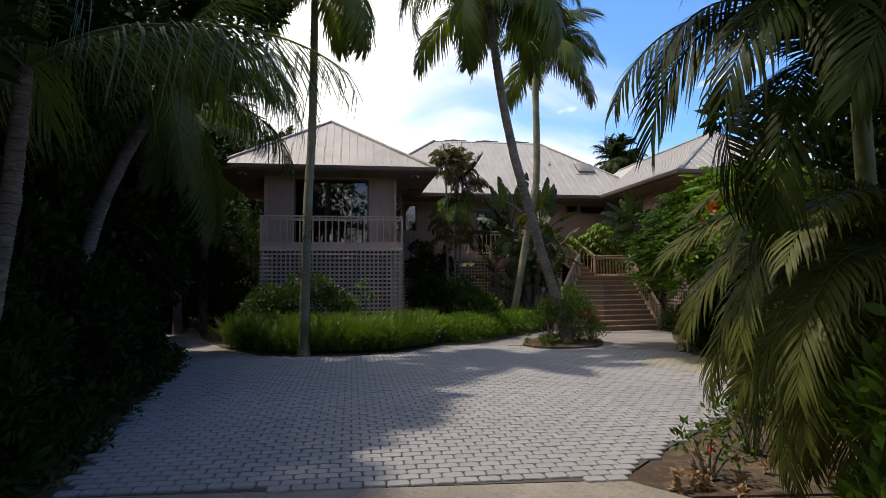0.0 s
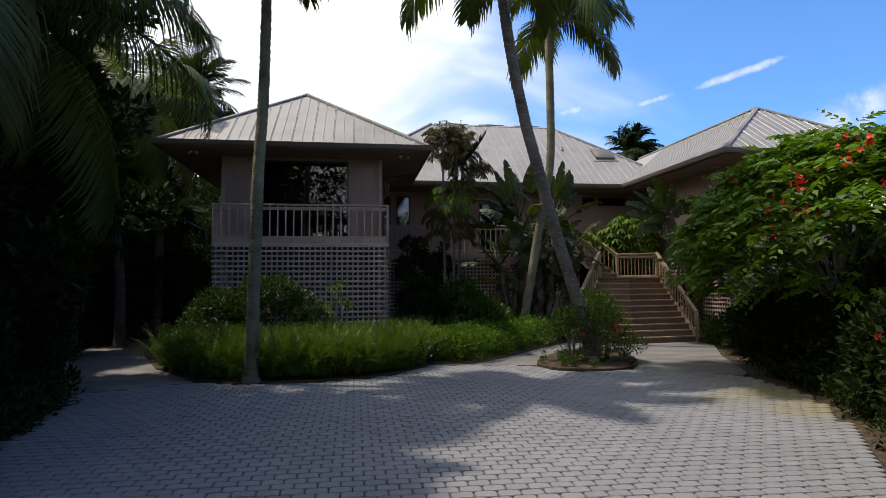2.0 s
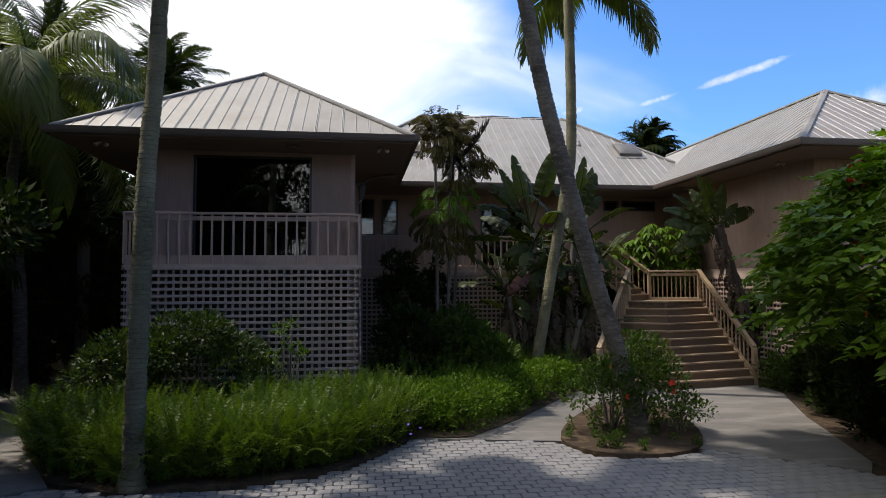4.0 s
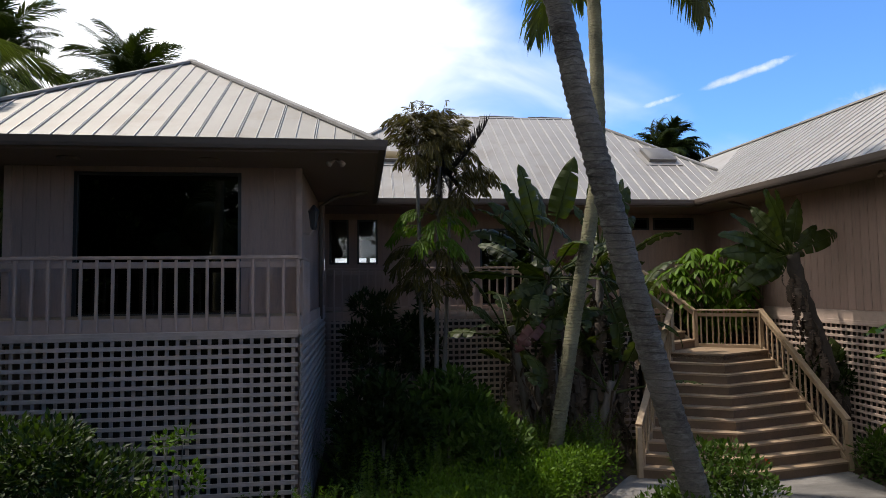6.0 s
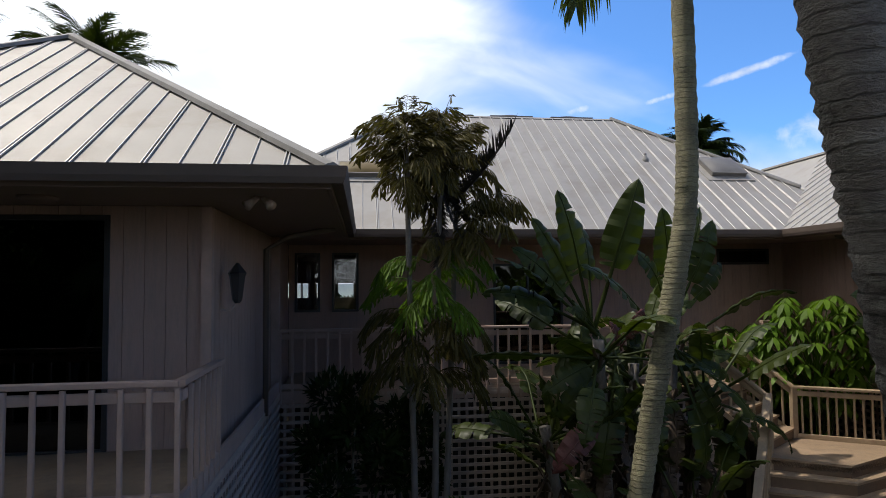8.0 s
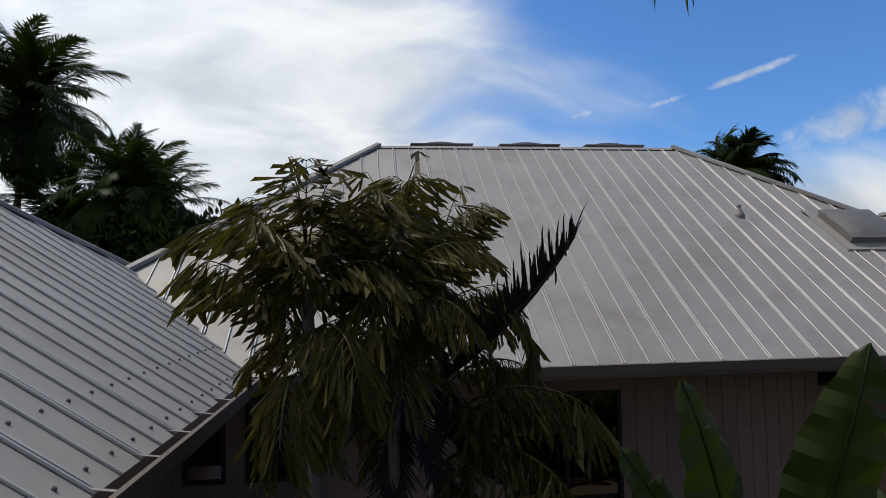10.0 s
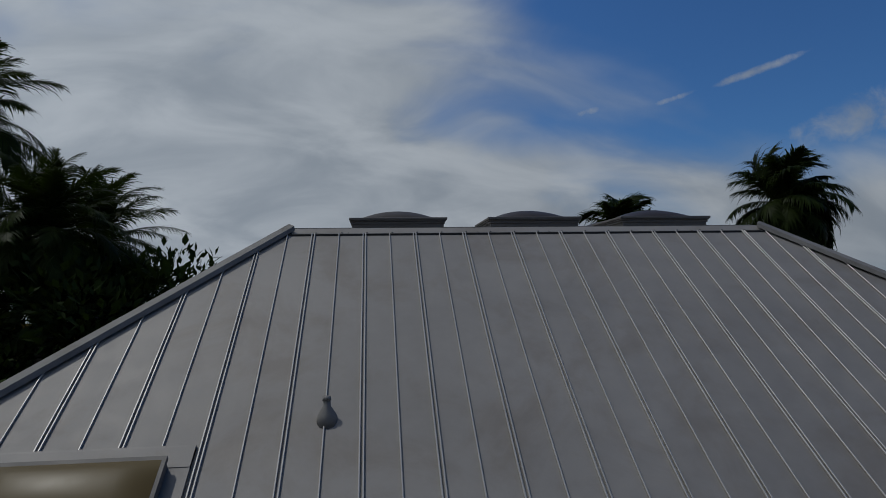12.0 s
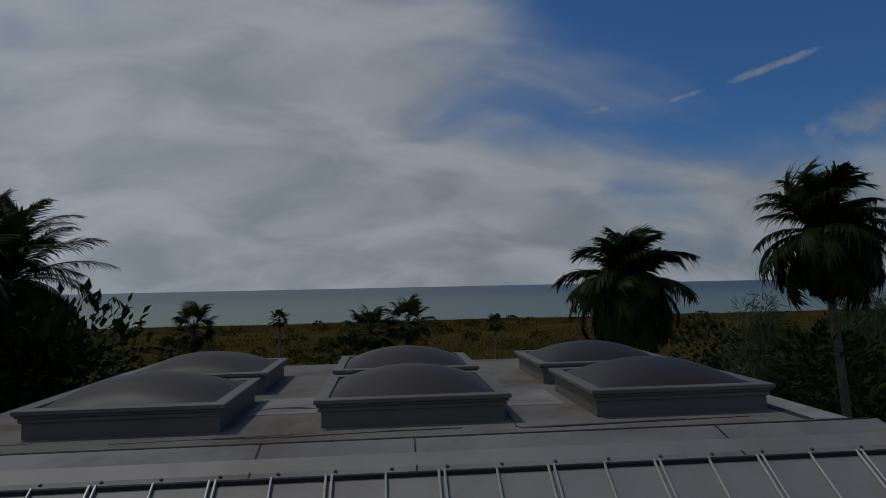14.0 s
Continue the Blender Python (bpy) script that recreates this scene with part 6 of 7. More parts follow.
# ---------------------------------------------------------------- paddle-leaved plants
def paddle_mesh(L, W, bend, rng, mat=BANANA, torn=0, stalk_share=0.75):
    """A long blade on a stalk along +x, folded on its midrib, its margins waved or split."""
    m = 16
    st = L * stalk_share
    V, F = [], []
    g = Geo()
    pts = []
    a = radians(8)
    p = np.zeros(3)
    for i in range(m + 1):
        s = i / m
        ang = a - radians(bend) * s ** 1.6
        t = np.array([math.cos(ang), 0, math.sin(ang)])
        pts.append((p.copy(), t))
        p = p + t * L / m
    stalk = [np.array([-st, 0, -0.12 * st]), np.array([-st * 0.5, 0, -0.05 * st]), np.zeros(3)]
    g.tube([tuple(q) for q in stalk] + [tuple(q[0]) for q in pts[2::2]], [0.035, 0.028, 0.022] + [0.018 * (1 - i / 9) + 0.003 for i in range(8)], 6, False)
    q = np.array(g.f)
    base_v = np.array(g.v)
    cols = 3
    for side in (-1, 1):
        rows = []
        for i, (c, t) in enumerate(pts):
            s = i / m
            w = W * 0.5 * (math.sin(math.pi * min(1, 0.10 + 0.90 * s) ** 0.75) ** 0.6 if s < 0.999 else 0.02)
            up = np.array([-t[2], 0, t[0]])
            r = []
            for k in range(cols + 1):
                u = k / cols
                wave = 0.018 * math.sin(i * 1.9 + side) * u + rng.normal() * 0.006 * u
                r.append(c + np.array([0, side * w * u, 0]) + up * (0.28 * w * u - 0.42 * w * u * u + wave))
            rows.append(r)
        for i in range(m):
            gap = rng.random() < torn
            o = len(V)
            for k in range(cols + 1):
                V.append(rows[i][k])
            for k in range(cols + 1):
                V.append(rows[i + 1][k] - (pts[i][1] * (0.05 * k / cols) if gap else 0))
            for k in range(cols):
                F += [(o + k, o + k + 1, o + cols + 2 + k), (o + k, o + cols + 2 + k, o + cols + 1 + k)]
    v, f = join([(base_v, np.concatenate([q[:, [0, 1, 2]], q[:, [0, 2, 3]]])), (np.array(V), np.array(F))])
    return np_mesh("leaf", v, f, mat, True)


PADDLE = [paddle_mesh(1.15, 0.46, 18 + 20 * i, rng, BANANA, 0.05 + 0.08 * i) for i in range(4)]
# Stem brown darkened to hold the shade that the sun lamp removes.
DARKSTEM = material("shaded_shaggy_stem", (0.04, 0.031, 0.024), 0.9, 0.0, 0.5, 12, 2.0, 0.8, 40)
BROAD = [paddle_mesh(1.15, 0.44, 15 + 25 * i, rng, BANANA, 0.06 + 0.06 * i, 0.30) for i in range(3)]
DRYBROWN = material("hanging_dry_leaf", (0.065, 0.043, 0.028), 0.85, 0.0, 0.3, 8, 1.5, 0.3, 30, None, 0, (1, 1, 1), 0.5)
DRY = [paddle_mesh(1.2, 0.30, 80, rng, DRYBROWN, 0.5)]


def paddle_plant(label, at, stems, rng, seedhead=False):
    """A clump of stems, each with a fan of upright and hanging blades. stems: (x, y, crown height, leaf list)."""
    top = thing("bird_of_paradise", label, "plant", (*at, 0))
    for x, y, h, fan, spread in stems:
        P = spline([(x * 0.6, y * 0.6, -0.05), (x * 0.8, y * 0.8, h * 0.5), (x, y, h)], 12)
        part("trunk", Geo().tube([tuple(p) for p in P], [0.10 - 0.03 * i / 11 + 0.012 * (i % 2) for i in range(12)], 9), BARK, top, "", True)
        for az, tilt, k, s in fan:
            o = part("leaf", PADDLE[k % 4], BANANA, top)
            d = Vector((math.cos(radians(az)) * math.cos(radians(tilt)), math.sin(radians(az)) * math.cos(radians(tilt)), math.sin(radians(tilt))))
            o.matrix_local = Matrix.Translation(Vector((x, y, h - 0.15)) + d * 0.95 * s) @ pose(0, 0, 0, 0, 0, az) @ pose(0, 0, 0, 0, -tilt, 0) @ pose(0, 0, 0, rng.normal() * 28, 0, 0) @ Matrix.Scale(s, 4)
        for i in range(17):
            az = i * 75 + rng.random() * 40
            o = part("dry_leaf", DRY[0], DRYBROWN, top, "hanging dry brown leaf")
            o.matrix_local = Matrix.Translation((x * (1 - 0.02 * i), y * (1 - 0.02 * i), h - 0.25 - 0.13 * i)) @ pose(0, 0, 0, 0, 0, az) @ pose(0, 0, 0, 0, 62 + 12 * rng.random(), 0) @ Matrix.Translation((0.5, 0, 0)) @ Matrix.Scale(0.66 + 0.2 * rng.random(), 4)
    return top


def fan_of(n, rng, lo=15, hi=82, s0=0.85, az0=0):
    return [(az0 + i * 137.5, hi - (hi - lo) * (i / max(1, n - 1)) ** 1.35 + rng.normal() * 5, i, s0 * (0.85 + 0.3 * rng.random())) for i in range(n)]


clump = paddle_plant("tall clump of white bird-of-paradise with broad torn paddle leaves", (3.55, 25.7),
                     [(-0.42, -0.3, 3.9, fan_of(8, rng, -35, 30, 0.85), 0), (0.84, 0.0, 4.0, fan_of(8, rng, -35, 35, 0.85, 60), 0), (0.3, 0.2, 3.5, fan_of(9, rng, -35, 60, 0.8, 20), 0), (-0.25, 0.35, 2.6, fan_of(9, rng, -20, 70, 0.85, 90), 0),
                      (-1.15, -0.1, 2.7, fan_of(9, rng, -40, 60, 0.8, 40), 0), (1.35, 0.1, 3.2, fan_of(9, rng, -40, 60, 0.8, 100), 0), (-0.65, 0.1, 1.9, fan_of(8, rng, -15, 65, 0.8, 150), 0), (0.75, -0.6, 1.6, fan_of(7, rng, -5, 65, 0.75, 10), 0), (0.45, 0.4, 2.9, fan_of(9, rng, -30, 55, 0.8, 70), 0)], rng)


def blade(plant, head, tip, k, turn=0.0, kind=PADDLE):
    """One broad blade from its stem's head to a given tip, its face turned towards the drive."""
    c, t = Vector(head), Vector(tip)
    d = t - c
    share = 0.40 if kind is PADDLE else 0.22
    s = d.length / (1.90 if kind is PADDLE else 1.45)
    x = d.normalized()
    n = Vector((0.1, -0.9, 0.45))
    n = (n - x * n.dot(x)).normalized()
    m = Matrix((x, n.cross(x), n)).transposed().to_4x4()
    o = part("leaf", kind[k % len(kind)], BANANA, plant)
    o.matrix_local = Matrix.Translation(c + d * share - plant.location) @ m @ pose(0, 0, 0, turn, 0, 0) @ Matrix.Scale(s, 4)


for tip, k, turn in (((2.5, 25.2, 5.95), 0, 10), ((3.68, 25.2, 6.12), 0, -12), ((2.15, 25.25, 5.58), 0, 14), ((1.9, 25.1, 5.22), 1, 8), ((1.65, 25.0, 5.12), 1, 60), ((3.08, 25.9, 5.7), 1, 30), ((1.5, 25.2, 4.72), 2, 20), ((2.6, 24.9, 4.4), 3, 0)):
    blade(clump, (3.1, 25.4, 4.1), tip, k, turn)
for tip, k, turn in (((4.66, 25.67, 6.05), 0, 25), ((4.1, 25.4, 5.75), 0, -10), ((4.98, 25.5, 5.6), 1, 0), ((5.2, 25.6, 5.0), 2, 15), ((3.7, 25.2, 5.2), 2, 10), ((5.1, 26.2, 5.85), 0, 40)):
    blade(clump, (4.39, 25.7, 4.1), tip, k, turn)
for tip, k, turn in (((2.2, 25.0, 3.3), 2, 12), ((2.35, 25.0, 2.9), 3, -8), ((2.9, 24.8, 2.1), 3, 15), ((3.2, 24.8, 3.0), 2, -30), ((4.95, 25.2, 2.5), 3, 10), ((5.1, 25.3, 3.3), 2, 0), ((4.6, 25.0, 1.9), 3, -20)):
    blade(clump, (3.4 if tip[0] < 4 else 4.3, 25.4, 3.75), tip, k, turn)
REDDISH = material("reddened_leaf", (0.075, 0.018, 0.014), 0.6, 0.0, 0.4, 8, 1.5, 0.2, 30)
REDPAD = [paddle_mesh(1.15, 0.5, 45, rng, REDDISH, 0.2, 0.30)]
for head, tip in (((3.05, 25.1, 2.95), (2.3, 24.95, 2.25)), ((3.3, 25.0, 3.85), (3.55, 24.8, 4.35)), ((3.3, 25.0, 3.8), (3.1, 24.8, 4.2))):
    blade(clump, head, tip, 0, 10, REDPAD)
leaner = thing("bird_of_paradise", "leaning bird-of-paradise with a thick shaggy stem beside the steps", "plant", (9.42, 24.7, 0))
P = spline([(0, 0, -0.05), (-0.35, 0, 0.95), (-0.83, 0, 2.3), (-1.2, 0, 3.3), (-1.42, 0, 4.1)], 30)
part("trunk", Geo().tube([tuple(p) for p in P], [0.105 + 0.03 * (i / 29) ** 2 + 0.014 * (i % 3) for i in range(30)], 10), DARKSTEM, leaner, "stem with old leaf sheaths, its shade put into the colour", True)
for i in range(44):
    p = P[29 - i // 2]
    o = part("dry_leaf", DRY[0], DRYBROWN, leaner, "hanging dry brown leaf")
    o.matrix_local = Matrix.Translation(p) @ pose(0, 0, 0, 0, 0, i * 137.5) @ pose(0, 0, 0, 0, 66 + 12 * rng.random(), 0) @ Matrix.Translation((0.30, 0, 0)) @ Matrix.Scale(0.36 + 0.2 * rng.random(), 4)
for tip, k, turn in (((7.36, 24.6, 5.40), 0, 5), ((8.10, 24.6, 5.20), 0, -12), ((7.75, 24.8, 5.42), 0, 20), ((6.50, 24.7, 4.58), 1, 14), ((6.46, 24.6, 4.15), 1, -10), ((9.18, 24.6, 4.62), 2, 10), ((6.62, 24.6, 3.42), 2, 15),
                     ((7.15, 24.5, 3.45), 2, -15), ((6.80, 24.9, 4.90), 0, 24), ((8.56, 24.6, 4.70), 1, 0), ((7.0, 24.3, 3.85), 1, 8), ((8.7, 25.1, 4.2), 2, 5), ((7.5, 25.2, 5.1), 0, -30), ((8.3, 25.4, 5.0), 0, 30), ((7.4, 23.9, 4.4), 1, 0)):
    blade(leaner, (8.0, 24.7, 4.1), tip, k, turn, BROAD)
low = thing("bird_of_paradise", "low bird-of-paradise with dark leaves beside the steps", "plant", (9.3, 25.1, 0))
for tip, k, turn in (((9.9, 24.6, 2.3), 0, 5), ((9.5, 24.4, 2.6), 1, 10), ((8.9, 24.6, 2.4), 2, -10), ((10.0, 25.2, 1.9), 1, 20), ((8.7, 25.0, 1.9), 2, 0)):
    blade(low, (9.3, 25.1, 0.6), tip, k, turn)
part("trunk", Geo().tube([(0, 0, -0.05), (0, 0, 0.3), (0, 0, 0.65)], [0.1, 0.09, 0.06], 9), BARK, low, "", True)


def umbrella_plant(at, heads, rng):
    """An umbrella plant: long stalks, each with a whorl of drooping oblong leaflets."""
    top = thing("umbrella_plant", "bright yellow-green umbrella plant behind the landing", "shrub", (*at, 0), "umbrella plants")
    for rx, ry, z0, z1, n in heads:
        for i in range(n):
            u = (i + 0.5) / n
            a = i * 2.4
            r = math.sqrt(1 - (2 * u - 1) ** 2 * 0.8)
            c = np.array([rx * r * math.cos(a), ry * r * math.sin(a), z1 + (z0 - z1) * u])
            g = Geo().tube([(0.1 * c[0], 0.1 * c[1], max(0.0, c[2] - 1.2)), (0.6 * c[0], 0.6 * c[1], c[2] - 0.3), tuple(c)], [0.014, 0.010, 0.006], 5, False)
            q = np.array(g.f)
            m = 9
            az = np.arange(m) * 2 * math.pi / m + rng.random()
            d = np.stack([np.cos(az), np.sin(az), -0.35 - 0.5 * rng.random(m)], 1)
            d /= np.linalg.norm(d, axis=1)[:, None]
            V, F = [], []
            for e in d:
                L = 0.27 + 0.09 * rng.random()
                w = np.cross(e, [0, 0, 1.0])
                w /= np.linalg.norm(w)
                k = len(V)
                bow = np.array([0, 0, -0.05])
                V += [c + e * 0.04, c + e * L * 0.45 + w * L * 0.16, c + e * L * 0.45 - w * L * 0.16, c + e * L * 0.85 + w * L * 0.11 + bow, c + e * L * 0.85 - w * L * 0.11 + bow, c + e * L + bow * 1.8]
                F += [(k, k + 2, k + 1), (k + 1, k + 2, k + 4), (k + 1, k + 4, k + 3), (k + 3, k + 4, k + 5)]
            v, f = join([(np.array(g.v), np.concatenate([q[:, [0, 1, 2]], q[:, [0, 2, 3]]])), (np.array(V), np.array(F))])
            part("leaf_whorl", np_mesh("leaf_whorl", v, f, BRIGHTLEAF), BRIGHTLEAF, top)
    part("trunk", Geo().tube([(0, 0, -0.05), (0.03, 0, 1.4), (0, 0, 2.6)], [0.05, 0.04, 0.03], 8), BARK, top, "", True)
    return top


umbrella_plant((7.9, 27.4), ((0.95, 0.5, 2.5, 4.45, 70),), rng)
umbrella_plant((6.75, 27.75), ((0.5, 0.35, 2.9, 3.95, 26),), rng)


# ---------------------------------------------------------------- fishtail palm
def fishtail_leaf(L, rng, arch, droop, mat=FISHTAIL, dense=1.0):
    """A twice-divided leaf: side branches hung with long ragged wedge-shaped leaflets."""
    m = 15
    p, pts, tang = np.zeros(3), [], []
    for i in range(m + 1):
        a = radians(arch) - radians(droop) * (i / m) ** 1.2
        t = np.array([math.cos(a), 0, math.sin(a)])
        pts.append(p.copy())
        tang.append(t)
        p = p + t * L / m
    g = Geo().tube([tuple(q) for q in pts], [0.013 * (1 - 0.8 * i / m) for i in range(m + 1)], 5, False)
    V, F = [], []
    for i in range(3, m + 1):
        for side in (-1, 1):
            if rng.random() > dense:
                continue
            c, t = pts[i], tang[i]
            bl = L * 0.20 * math.sin(math.pi * (0.2 + 0.66 * i / m))
            d = np.array([0, side, 0]) * 0.8 + t * 0.7
            d /= np.linalg.norm(d)
            br = [c + d * bl * s + np.array([0, 0, -0.5 * bl * s * s]) for s in (0, 0.5, 1.0)]
            g.tube([tuple(x) for x in br], [0.004, 0.003, 0.002], 4, False)
            for k in range(3):
                s = 0.2 + 0.8 * k / 2
                q = c + d * bl * s + np.array([0, 0, -0.5 * bl * s * s])
                for sd in (-1, 1):
                    e = d * 0.6 + t * 0.3 + np.cross(d, [0, 0, 1.0]) * sd * 0.25 + np.array([0, 0, -1.0]) + rng.normal(size=3) * 0.16
                    e /= np.linalg.norm(e)
                    ll = 0.25 * (0.6 + 0.6 * rng.random())
                    w = np.cross(e, rng.normal(size=3))
                    w /= np.linalg.norm(w)
                    o = len(V)
                    V += [q, q + e * ll * 0.5 + w * ll * 0.05, q + e * ll * 0.5 - w * ll * 0.05, q + e * ll * 1.0 + w * ll * 0.05, q + e * ll * 0.82 - w * ll * 0.075]
                    F += [(o, o + 2, o + 1), (o + 1, o + 2, o + 3), (o + 2, o + 4, o + 3)]
    q = np.array(g.f)
    v, f = join([(np.array(g.v), np.concatenate([q[:, [0, 1, 2]], q[:, [0, 2, 3]]])), (np.array(V), np.array(F))])
    return np_mesh("frond", v, f, mat)


FISH = [fishtail_leaf(1.0, rng, 74 - 7 * i, 66 + 20 * i) for i in range(5)]
SPRAY = fishtail_leaf(1.0, rng, 84, 35, FISHTAIL, 0.4)
FISHGREEN = [fishtail_leaf(0.95, rng, 40, 95, BRIGHTLEAF), fishtail_leaf(0.8, rng, 25, 80, BRIGHTLEAF)]
fish = thing("fishtail_palm", "slim fishtail palm with ragged olive leaves, one dead and upright", "palm tree", (0.75, 25.75, 0))


def fish_frond(mesh, mat, x, y, z, az, tilt, size, label=""):
    o = part("frond", mesh, mat, fish, label)
    o.matrix_local = Matrix.Translation((x, y, z)) @ pose(0, 0, 0, 0, 0, az) @ pose(0, 0, 0, 0, -tilt, 0) @ Matrix.Scale(size, 4)


# stems: foot, head, height, number of leaves, reach of the leaves down the stem
for x0, x1, y1, h, n, run in ((-0.12, -0.28, -0.50, 6.50, 15, 0.55), (0.08, 0.20, -0.36, 6.50, 14, 0.55), (0.2, 0.53, 0.28, 6.52, 13, 0.7)):
    P = spline([(x0, 0, -0.05), (x0 * 0.5 + x1 * 0.5, y1 * 0.4, h * 0.5), (x1, y1, h)], 20)
    part("trunk", Geo().tube([tuple(p) for p in P], [0.05 - 0.018 * i / 19 + 0.004 * (i % 3 == 0) for i in range(20)], 8), BARK, fish, "", True)
    for i in range(n):
        u = i / (n - 1)
        fish_frond(FISH[i % 5], FISHTAIL, x1, y1, h - run * u, i * 137.5 + x1 * 300, 22 - 44 * u + rng.normal() * 6, 0.66 + 0.2 * rng.random())
    for i in range(3):                                   # the newest leaf, a loose upright spray
        fish_frond(SPRAY, FISHTAIL, x1, y1, h - 0.05, i * 120 + x1 * 400, 8, 0.62 + 0.1 * i)
    for i in range(2):                                   # young leaves, still upright
        fish_frond(FISH[0], FISHTAIL, x1, y1, h - 0.08, i * 170 + x1 * 200 + 40, 14, 0.72)
for az, z, tilt, k in ((-34, 5.55, -14, 1.1), (-14, 5.5, -14, 1.05), (-52, 5.35, -22, 1.05), (-75, 5.2, -28, 0.95), (-100, 5.05, -24, 0.9), (-130, 5.1, -20, 0.8)):
    fish_frond(FISH[1], FISHTAIL, 0.42, -0.05, z, az, tilt, k)
for az, z, k in ((200, 5.0, 1), (330, 5.0, 0), (270, 4.75, 1), (30, 4.8, 0), (160, 4.6, 0), (240, 4.4, 1), (300, 4.3, 0), (110, 4.5, 1)):
    fish_frond(FISHGREEN[k], BRIGHTLEAF, 0.05, -0.1, z, az, 0, 1.0, "fresh bright green lower leaf")
for az, z in ((215, 3.9), (320, 3.7), (265, 3.4), (20, 3.6), (180, 4.1), (345, 4.0), (240, 3.7), (295, 4.0), (200, 3.4), (330, 3.3)):
    fish_frond(FISH[3], FISHTAIL, 0.0, -0.05, z, az, 0, 1.05)
dead = material("dead_frond", (0.018, 0.014, 0.011), 0.85, 0.0, 0.3, 9, 1.5, 0.3, 40, None, 0, (1, 1, 1), 0, 0.6)
o = part("dead_frond", frond_mesh("dead_frond", dead, 0.03, length=1.3, n=150, leaf=0.22, width=0.016, arch=-8, droop=-22, rng=rng, leaf_droop=0.15, vee=0.6, sweep=0.65, petiole=0.02, ragged=0.6, tip_wide=0.45), dead, fish, "dead dark upright leaf")
o.matrix_local = Matrix.Translation((0.50, -0.05, 5.95)) @ pose(0, 0, 0, 0, 0, -56) @ pose(0, 0, 0, 0, -36, 0)
for az, z, tilt, k in ((200, 6.1, -52, 0.6), (300, 6.0, -60, 0.7), (340, 6.0, -50, 0.65), (250, 5.8, -65, 0.75), (20, 6.1, -55, 0.6), (120, 6.0, -55, 0.6), (270, 6.25, -40, 0.55)):
    d = part("dead_frond", o.data, dead, fish, "dead dark hanging leaf")
    d.matrix_local = Matrix.Translation((0.25, -0.15, z)) @ pose(0, 0, 0, 0, 0, az) @ pose(0, 0, 0, 0, -tilt, 0) @ Matrix.Scale(k, 4)

# ---------------------------------------------------------------- dunes and far growth
v, f = [], []
cl = []
for i in range(190):
    x, y = rng.uniform(-60, 75), rng.uniform(50, 66)
    cl.append((x, y, rng.uniform(0.4, 2.6) + (rng.uniform(0.5, 5.2) if x < -9 or x > 17 else 0), rng.uniform(1.0, 2.0)))
for i in range(60):
    x = rng.uniform(-34, -7) if i % 2 else rng.uniform(17, 42)
    cl.append((x, rng.uniform(46, 58), rng.uniform(2.5, 8.0 if i % 2 else 6.5), rng.uniform(1.2, 2.2)))
for i in range(90):
    cl.append((rng.uniform(-19, -4.2), rng.uniform(43.5, 48), rng.uniform(2.5, 8.4), rng.uniform(1.1, 1.7)))
a = cloud(cl, 110000, 0.34, 0.5, rng, 0.5, 0.8, 0.5)
ob = part("sea_grape_thicket", np_mesh("sea_grape_thicket", a[0], a[1], TREELEAF), TREELEAF)
tagged(ob, "dark sea-grape thicket between the house and the dunes", "thicket", kind="stuff")
cl = []
for i in range(260):
    x, y = rng.uniform(-120, 150), rng.uniform(70, 205)
    cl.append((x, y, 0.3, rng.uniform(0.5, 1.9)))
a = cloud(cl, 26000, 0.5, 0.4, rng, 0.6, 0.55, 0.5)
SCRUBLEAF = leaf("dune_scrub_leaf", (0.035, 0.034, 0.009), 0.8, 0.6, 0.1)
GRASSLEAF = leaf("dune_grass_blade", (0.060, 0.045, 0.011), 0.9, 0.5, 0.2)
for m in (SCRUBLEAF, GRASSLEAF):
    m.node_tree.nodes["Principled BSDF"].inputs["Specular IOR Level"].default_value = 0.0
ob = part("dune_scrub", np_mesh("dune_scrub", a[0], a[1], SCRUBLEAF), SCRUBLEAF)
tagged(ob, "scattered low scrub over the dune flat", "scrub", kind="stuff")
n = 60000
pos = np.stack([rng.uniform(-110, 140, n), 66 + 140 * rng.random(n) ** 1.3, np.full(n, 0.05)], 1)
a = leaves_at(pos, rng.normal(size=(n, 3)) * 0.35 + np.array([0, 0, 1.0]), 0.3 + 0.35 * rng.random(n), 0.30, rng, 0.2)
ob = part("dune_grass", np_mesh("dune_grass", a[0], a[1], GRASSLEAF), GRASSLEAF)
tagged(ob, "dry yellow-green dune grass towards the beach", "grass", kind="stuff")


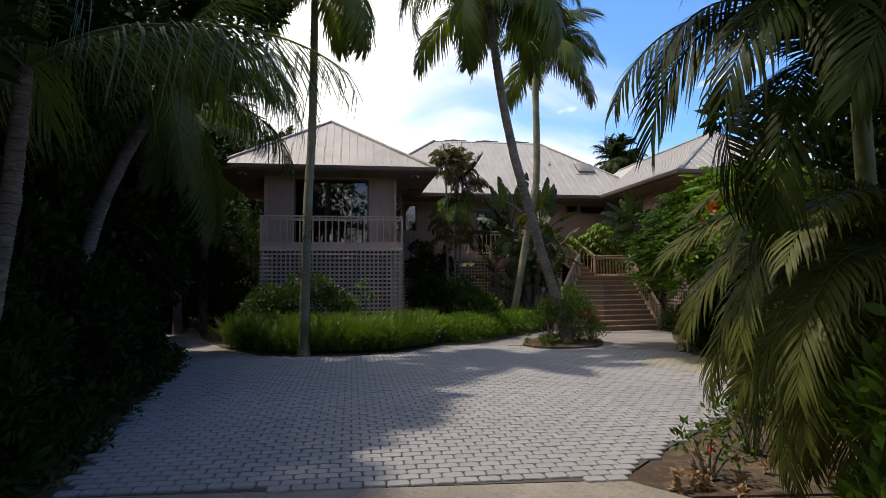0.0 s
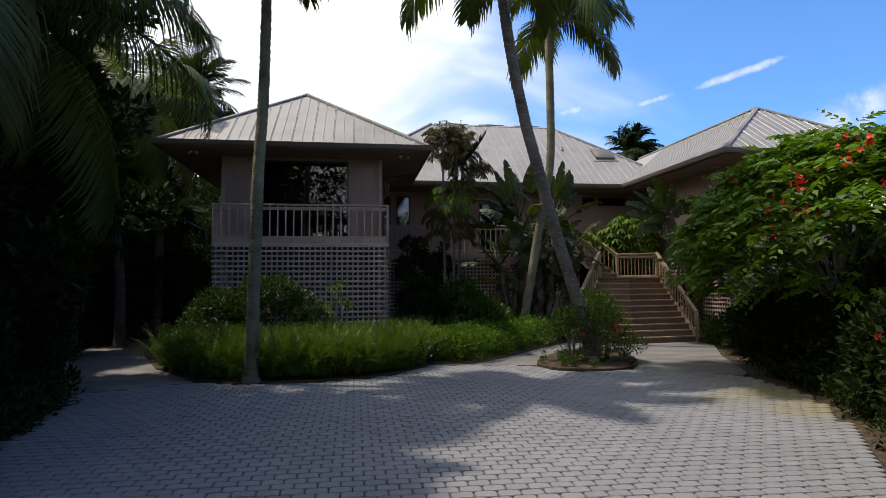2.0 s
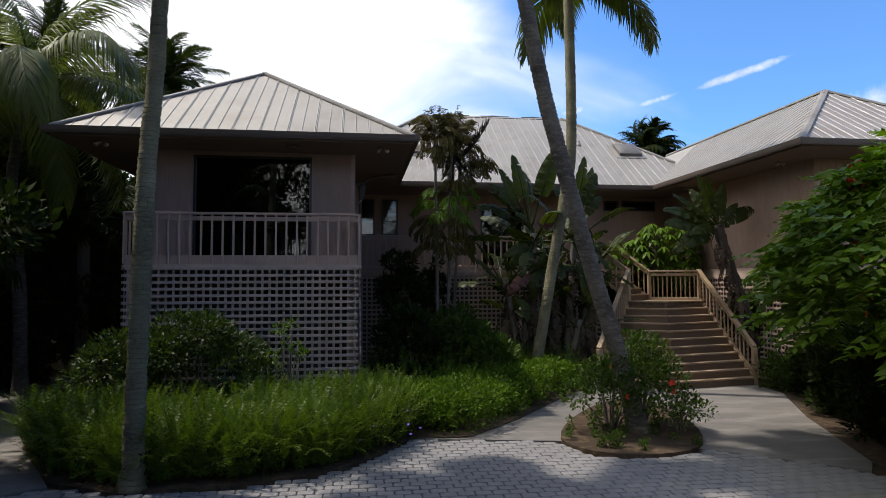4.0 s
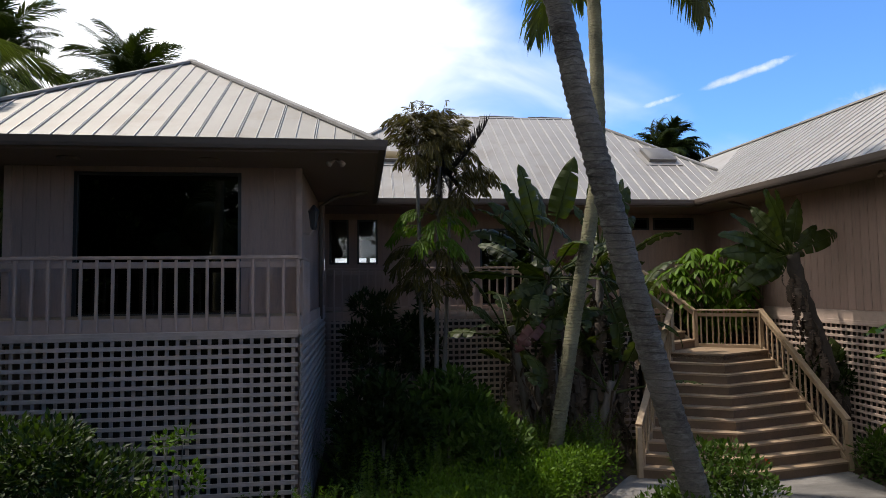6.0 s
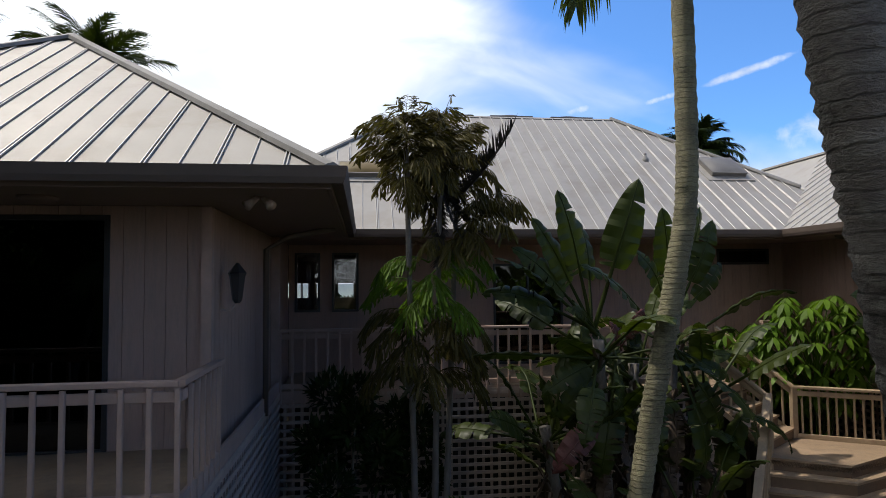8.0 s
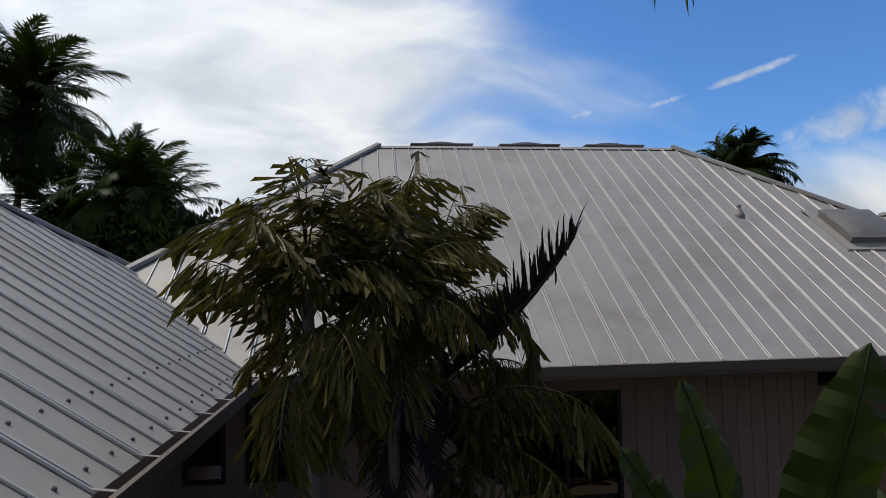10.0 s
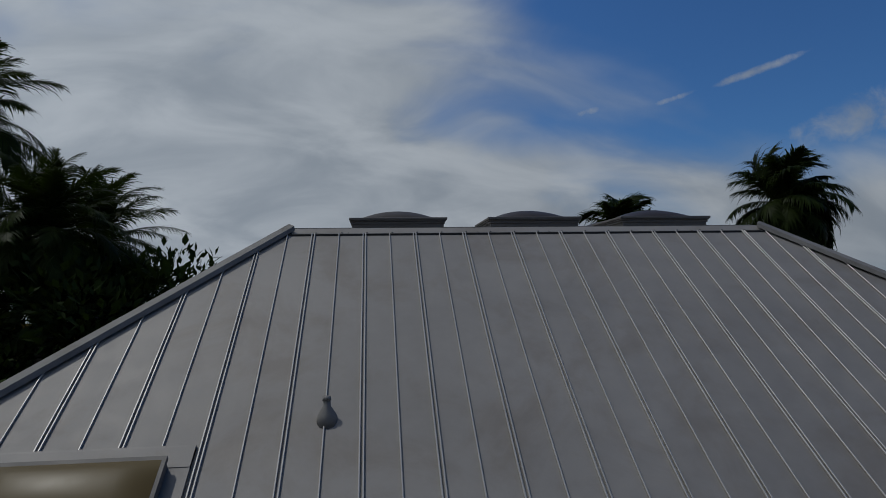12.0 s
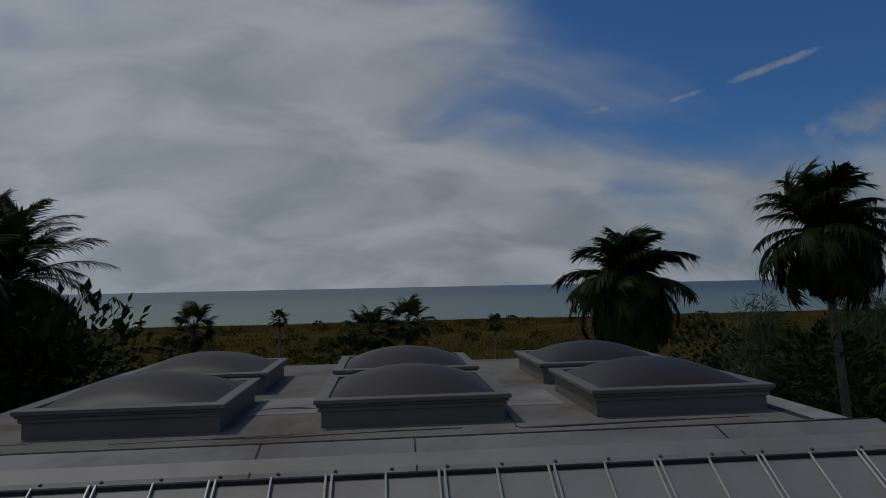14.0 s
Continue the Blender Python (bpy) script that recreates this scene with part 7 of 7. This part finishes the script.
def casuarina(at, h, rng):
    top = thing("casuarina", "wispy casuarina with thin drooping needles", "tree", (*at, -0.05), "casuarinas")
    branching(top, [([(0, 0, 0), (0.2, 0, h * 0.5), (0.4, 0, h)], 0.14, 0.02)] + [([(0.2, 0, h * (0.3 + 0.06 * i)), (0.2 + 1.0 * math.cos(i * 2.4), math.sin(i * 2.4), h * (0.36 + 0.06 * i)), (0.2 + 1.9 * math.cos(i * 2.4) * (1.2 - i * 0.07), 1.9 * math.sin(i * 2.4), h * (0.40 + 0.062 * i))], 0.04, 0.01) for i in range(10)], BARK)
    cl = []
    for i in range(40):
        k = rng.random()
        r = 1.9 * (1.1 - k)
        cl.append((0.3 + rng.normal() * r * 0.6, rng.normal() * r * 0.6, h * (0.35 + 0.65 * k), 0.5))
    v, f = cloud(cl, 7000, 0.42, 0.06, rng, -0.4, 1.2, 0.2)
    part("crown", np_mesh("crown", v, f, CASUARINA), CASUARINA, top, "", False, "stuff")


casuarina((24.0, 56.0), 10.0, rng)
casuarina((27.0, 58.0), 8.5, rng)
casuarina((17.8, 53.0), 8.8, rng)

# ---------------------------------------------------------------- driveway pavers
paved = thing("paved_driveway", "driveway of square grey concrete pavers in running bond", "driveway", (0, 0, 0), "", "structure")
PW, PD, GAP = 0.218, 0.158, 0.013


def paver_shape(bm_v, bm_f, x, y, dz, tilt):
    w, d, b = (PW - GAP) / 2, (PD - GAP) / 2, 0.012
    o = len(bm_v)
    c = 0.022                                            # clipped corners
    ring = [(-w + c, -d), (w - c, -d), (w, -d + c), (w, d - c), (w - c, d), (-w + c, d), (-w, d - c), (-w, -d + c)]
    for k, (s, z) in enumerate(((1.0, -0.04), (1.0, -0.009), (0.93, 0.0))):
        bm_v += [(x + p * s, y + q * s, z + dz + tilt * p) for p, q in ring]
    for r in range(2):
        for i in range(8):
            j = (i + 1) % 8
            bm_f.append((o + r * 8 + i, o + r * 8 + j, o + r * 8 + 8 + j, o + r * 8 + 8 + i))
    bm_f.append(tuple(range(o + 16, o + 24)))


shared = []
for k in range(5):
    gv, gf = [], []
    paver_shape(gv, gf, 0, 0, 0, (k - 2) * 0.006)
    me = bpy.data.meshes.new("paver")
    me.from_pydata(gv, [], gf)
    me.materials.append(PAVER)
    shared.append(me)
rv, rf = [], []
row, near = 0, 0
rng = np.random.default_rng(5)
y = 7.0
border = rounded(ISLAND)
while y < 19.8:
    x = -7.6 + (row % 2) * PW / 2
    while x < 5.8:
        if inside(x, y, PAVED):
            dz = rng.normal() * 0.0018
            if -4.4 < x < -0.6 and y < 10.6 and near < 300:
                o = part("paver", shared[int(rng.integers(0, 5))], PAVER, paved)
                o.location = (x, y, dz)
                near += 1
            else:
                paver_shape(rv, rf, x, y, dz, rng.normal() * 0.005)
        x += PW
    y += PD
    row += 1
me = bpy.data.meshes.new("pavers")
me.from_pydata(rv, [], rf)
me.materials.append(PAVER)
part("pavers", me, PAVER, paved, "", False, "stuff")
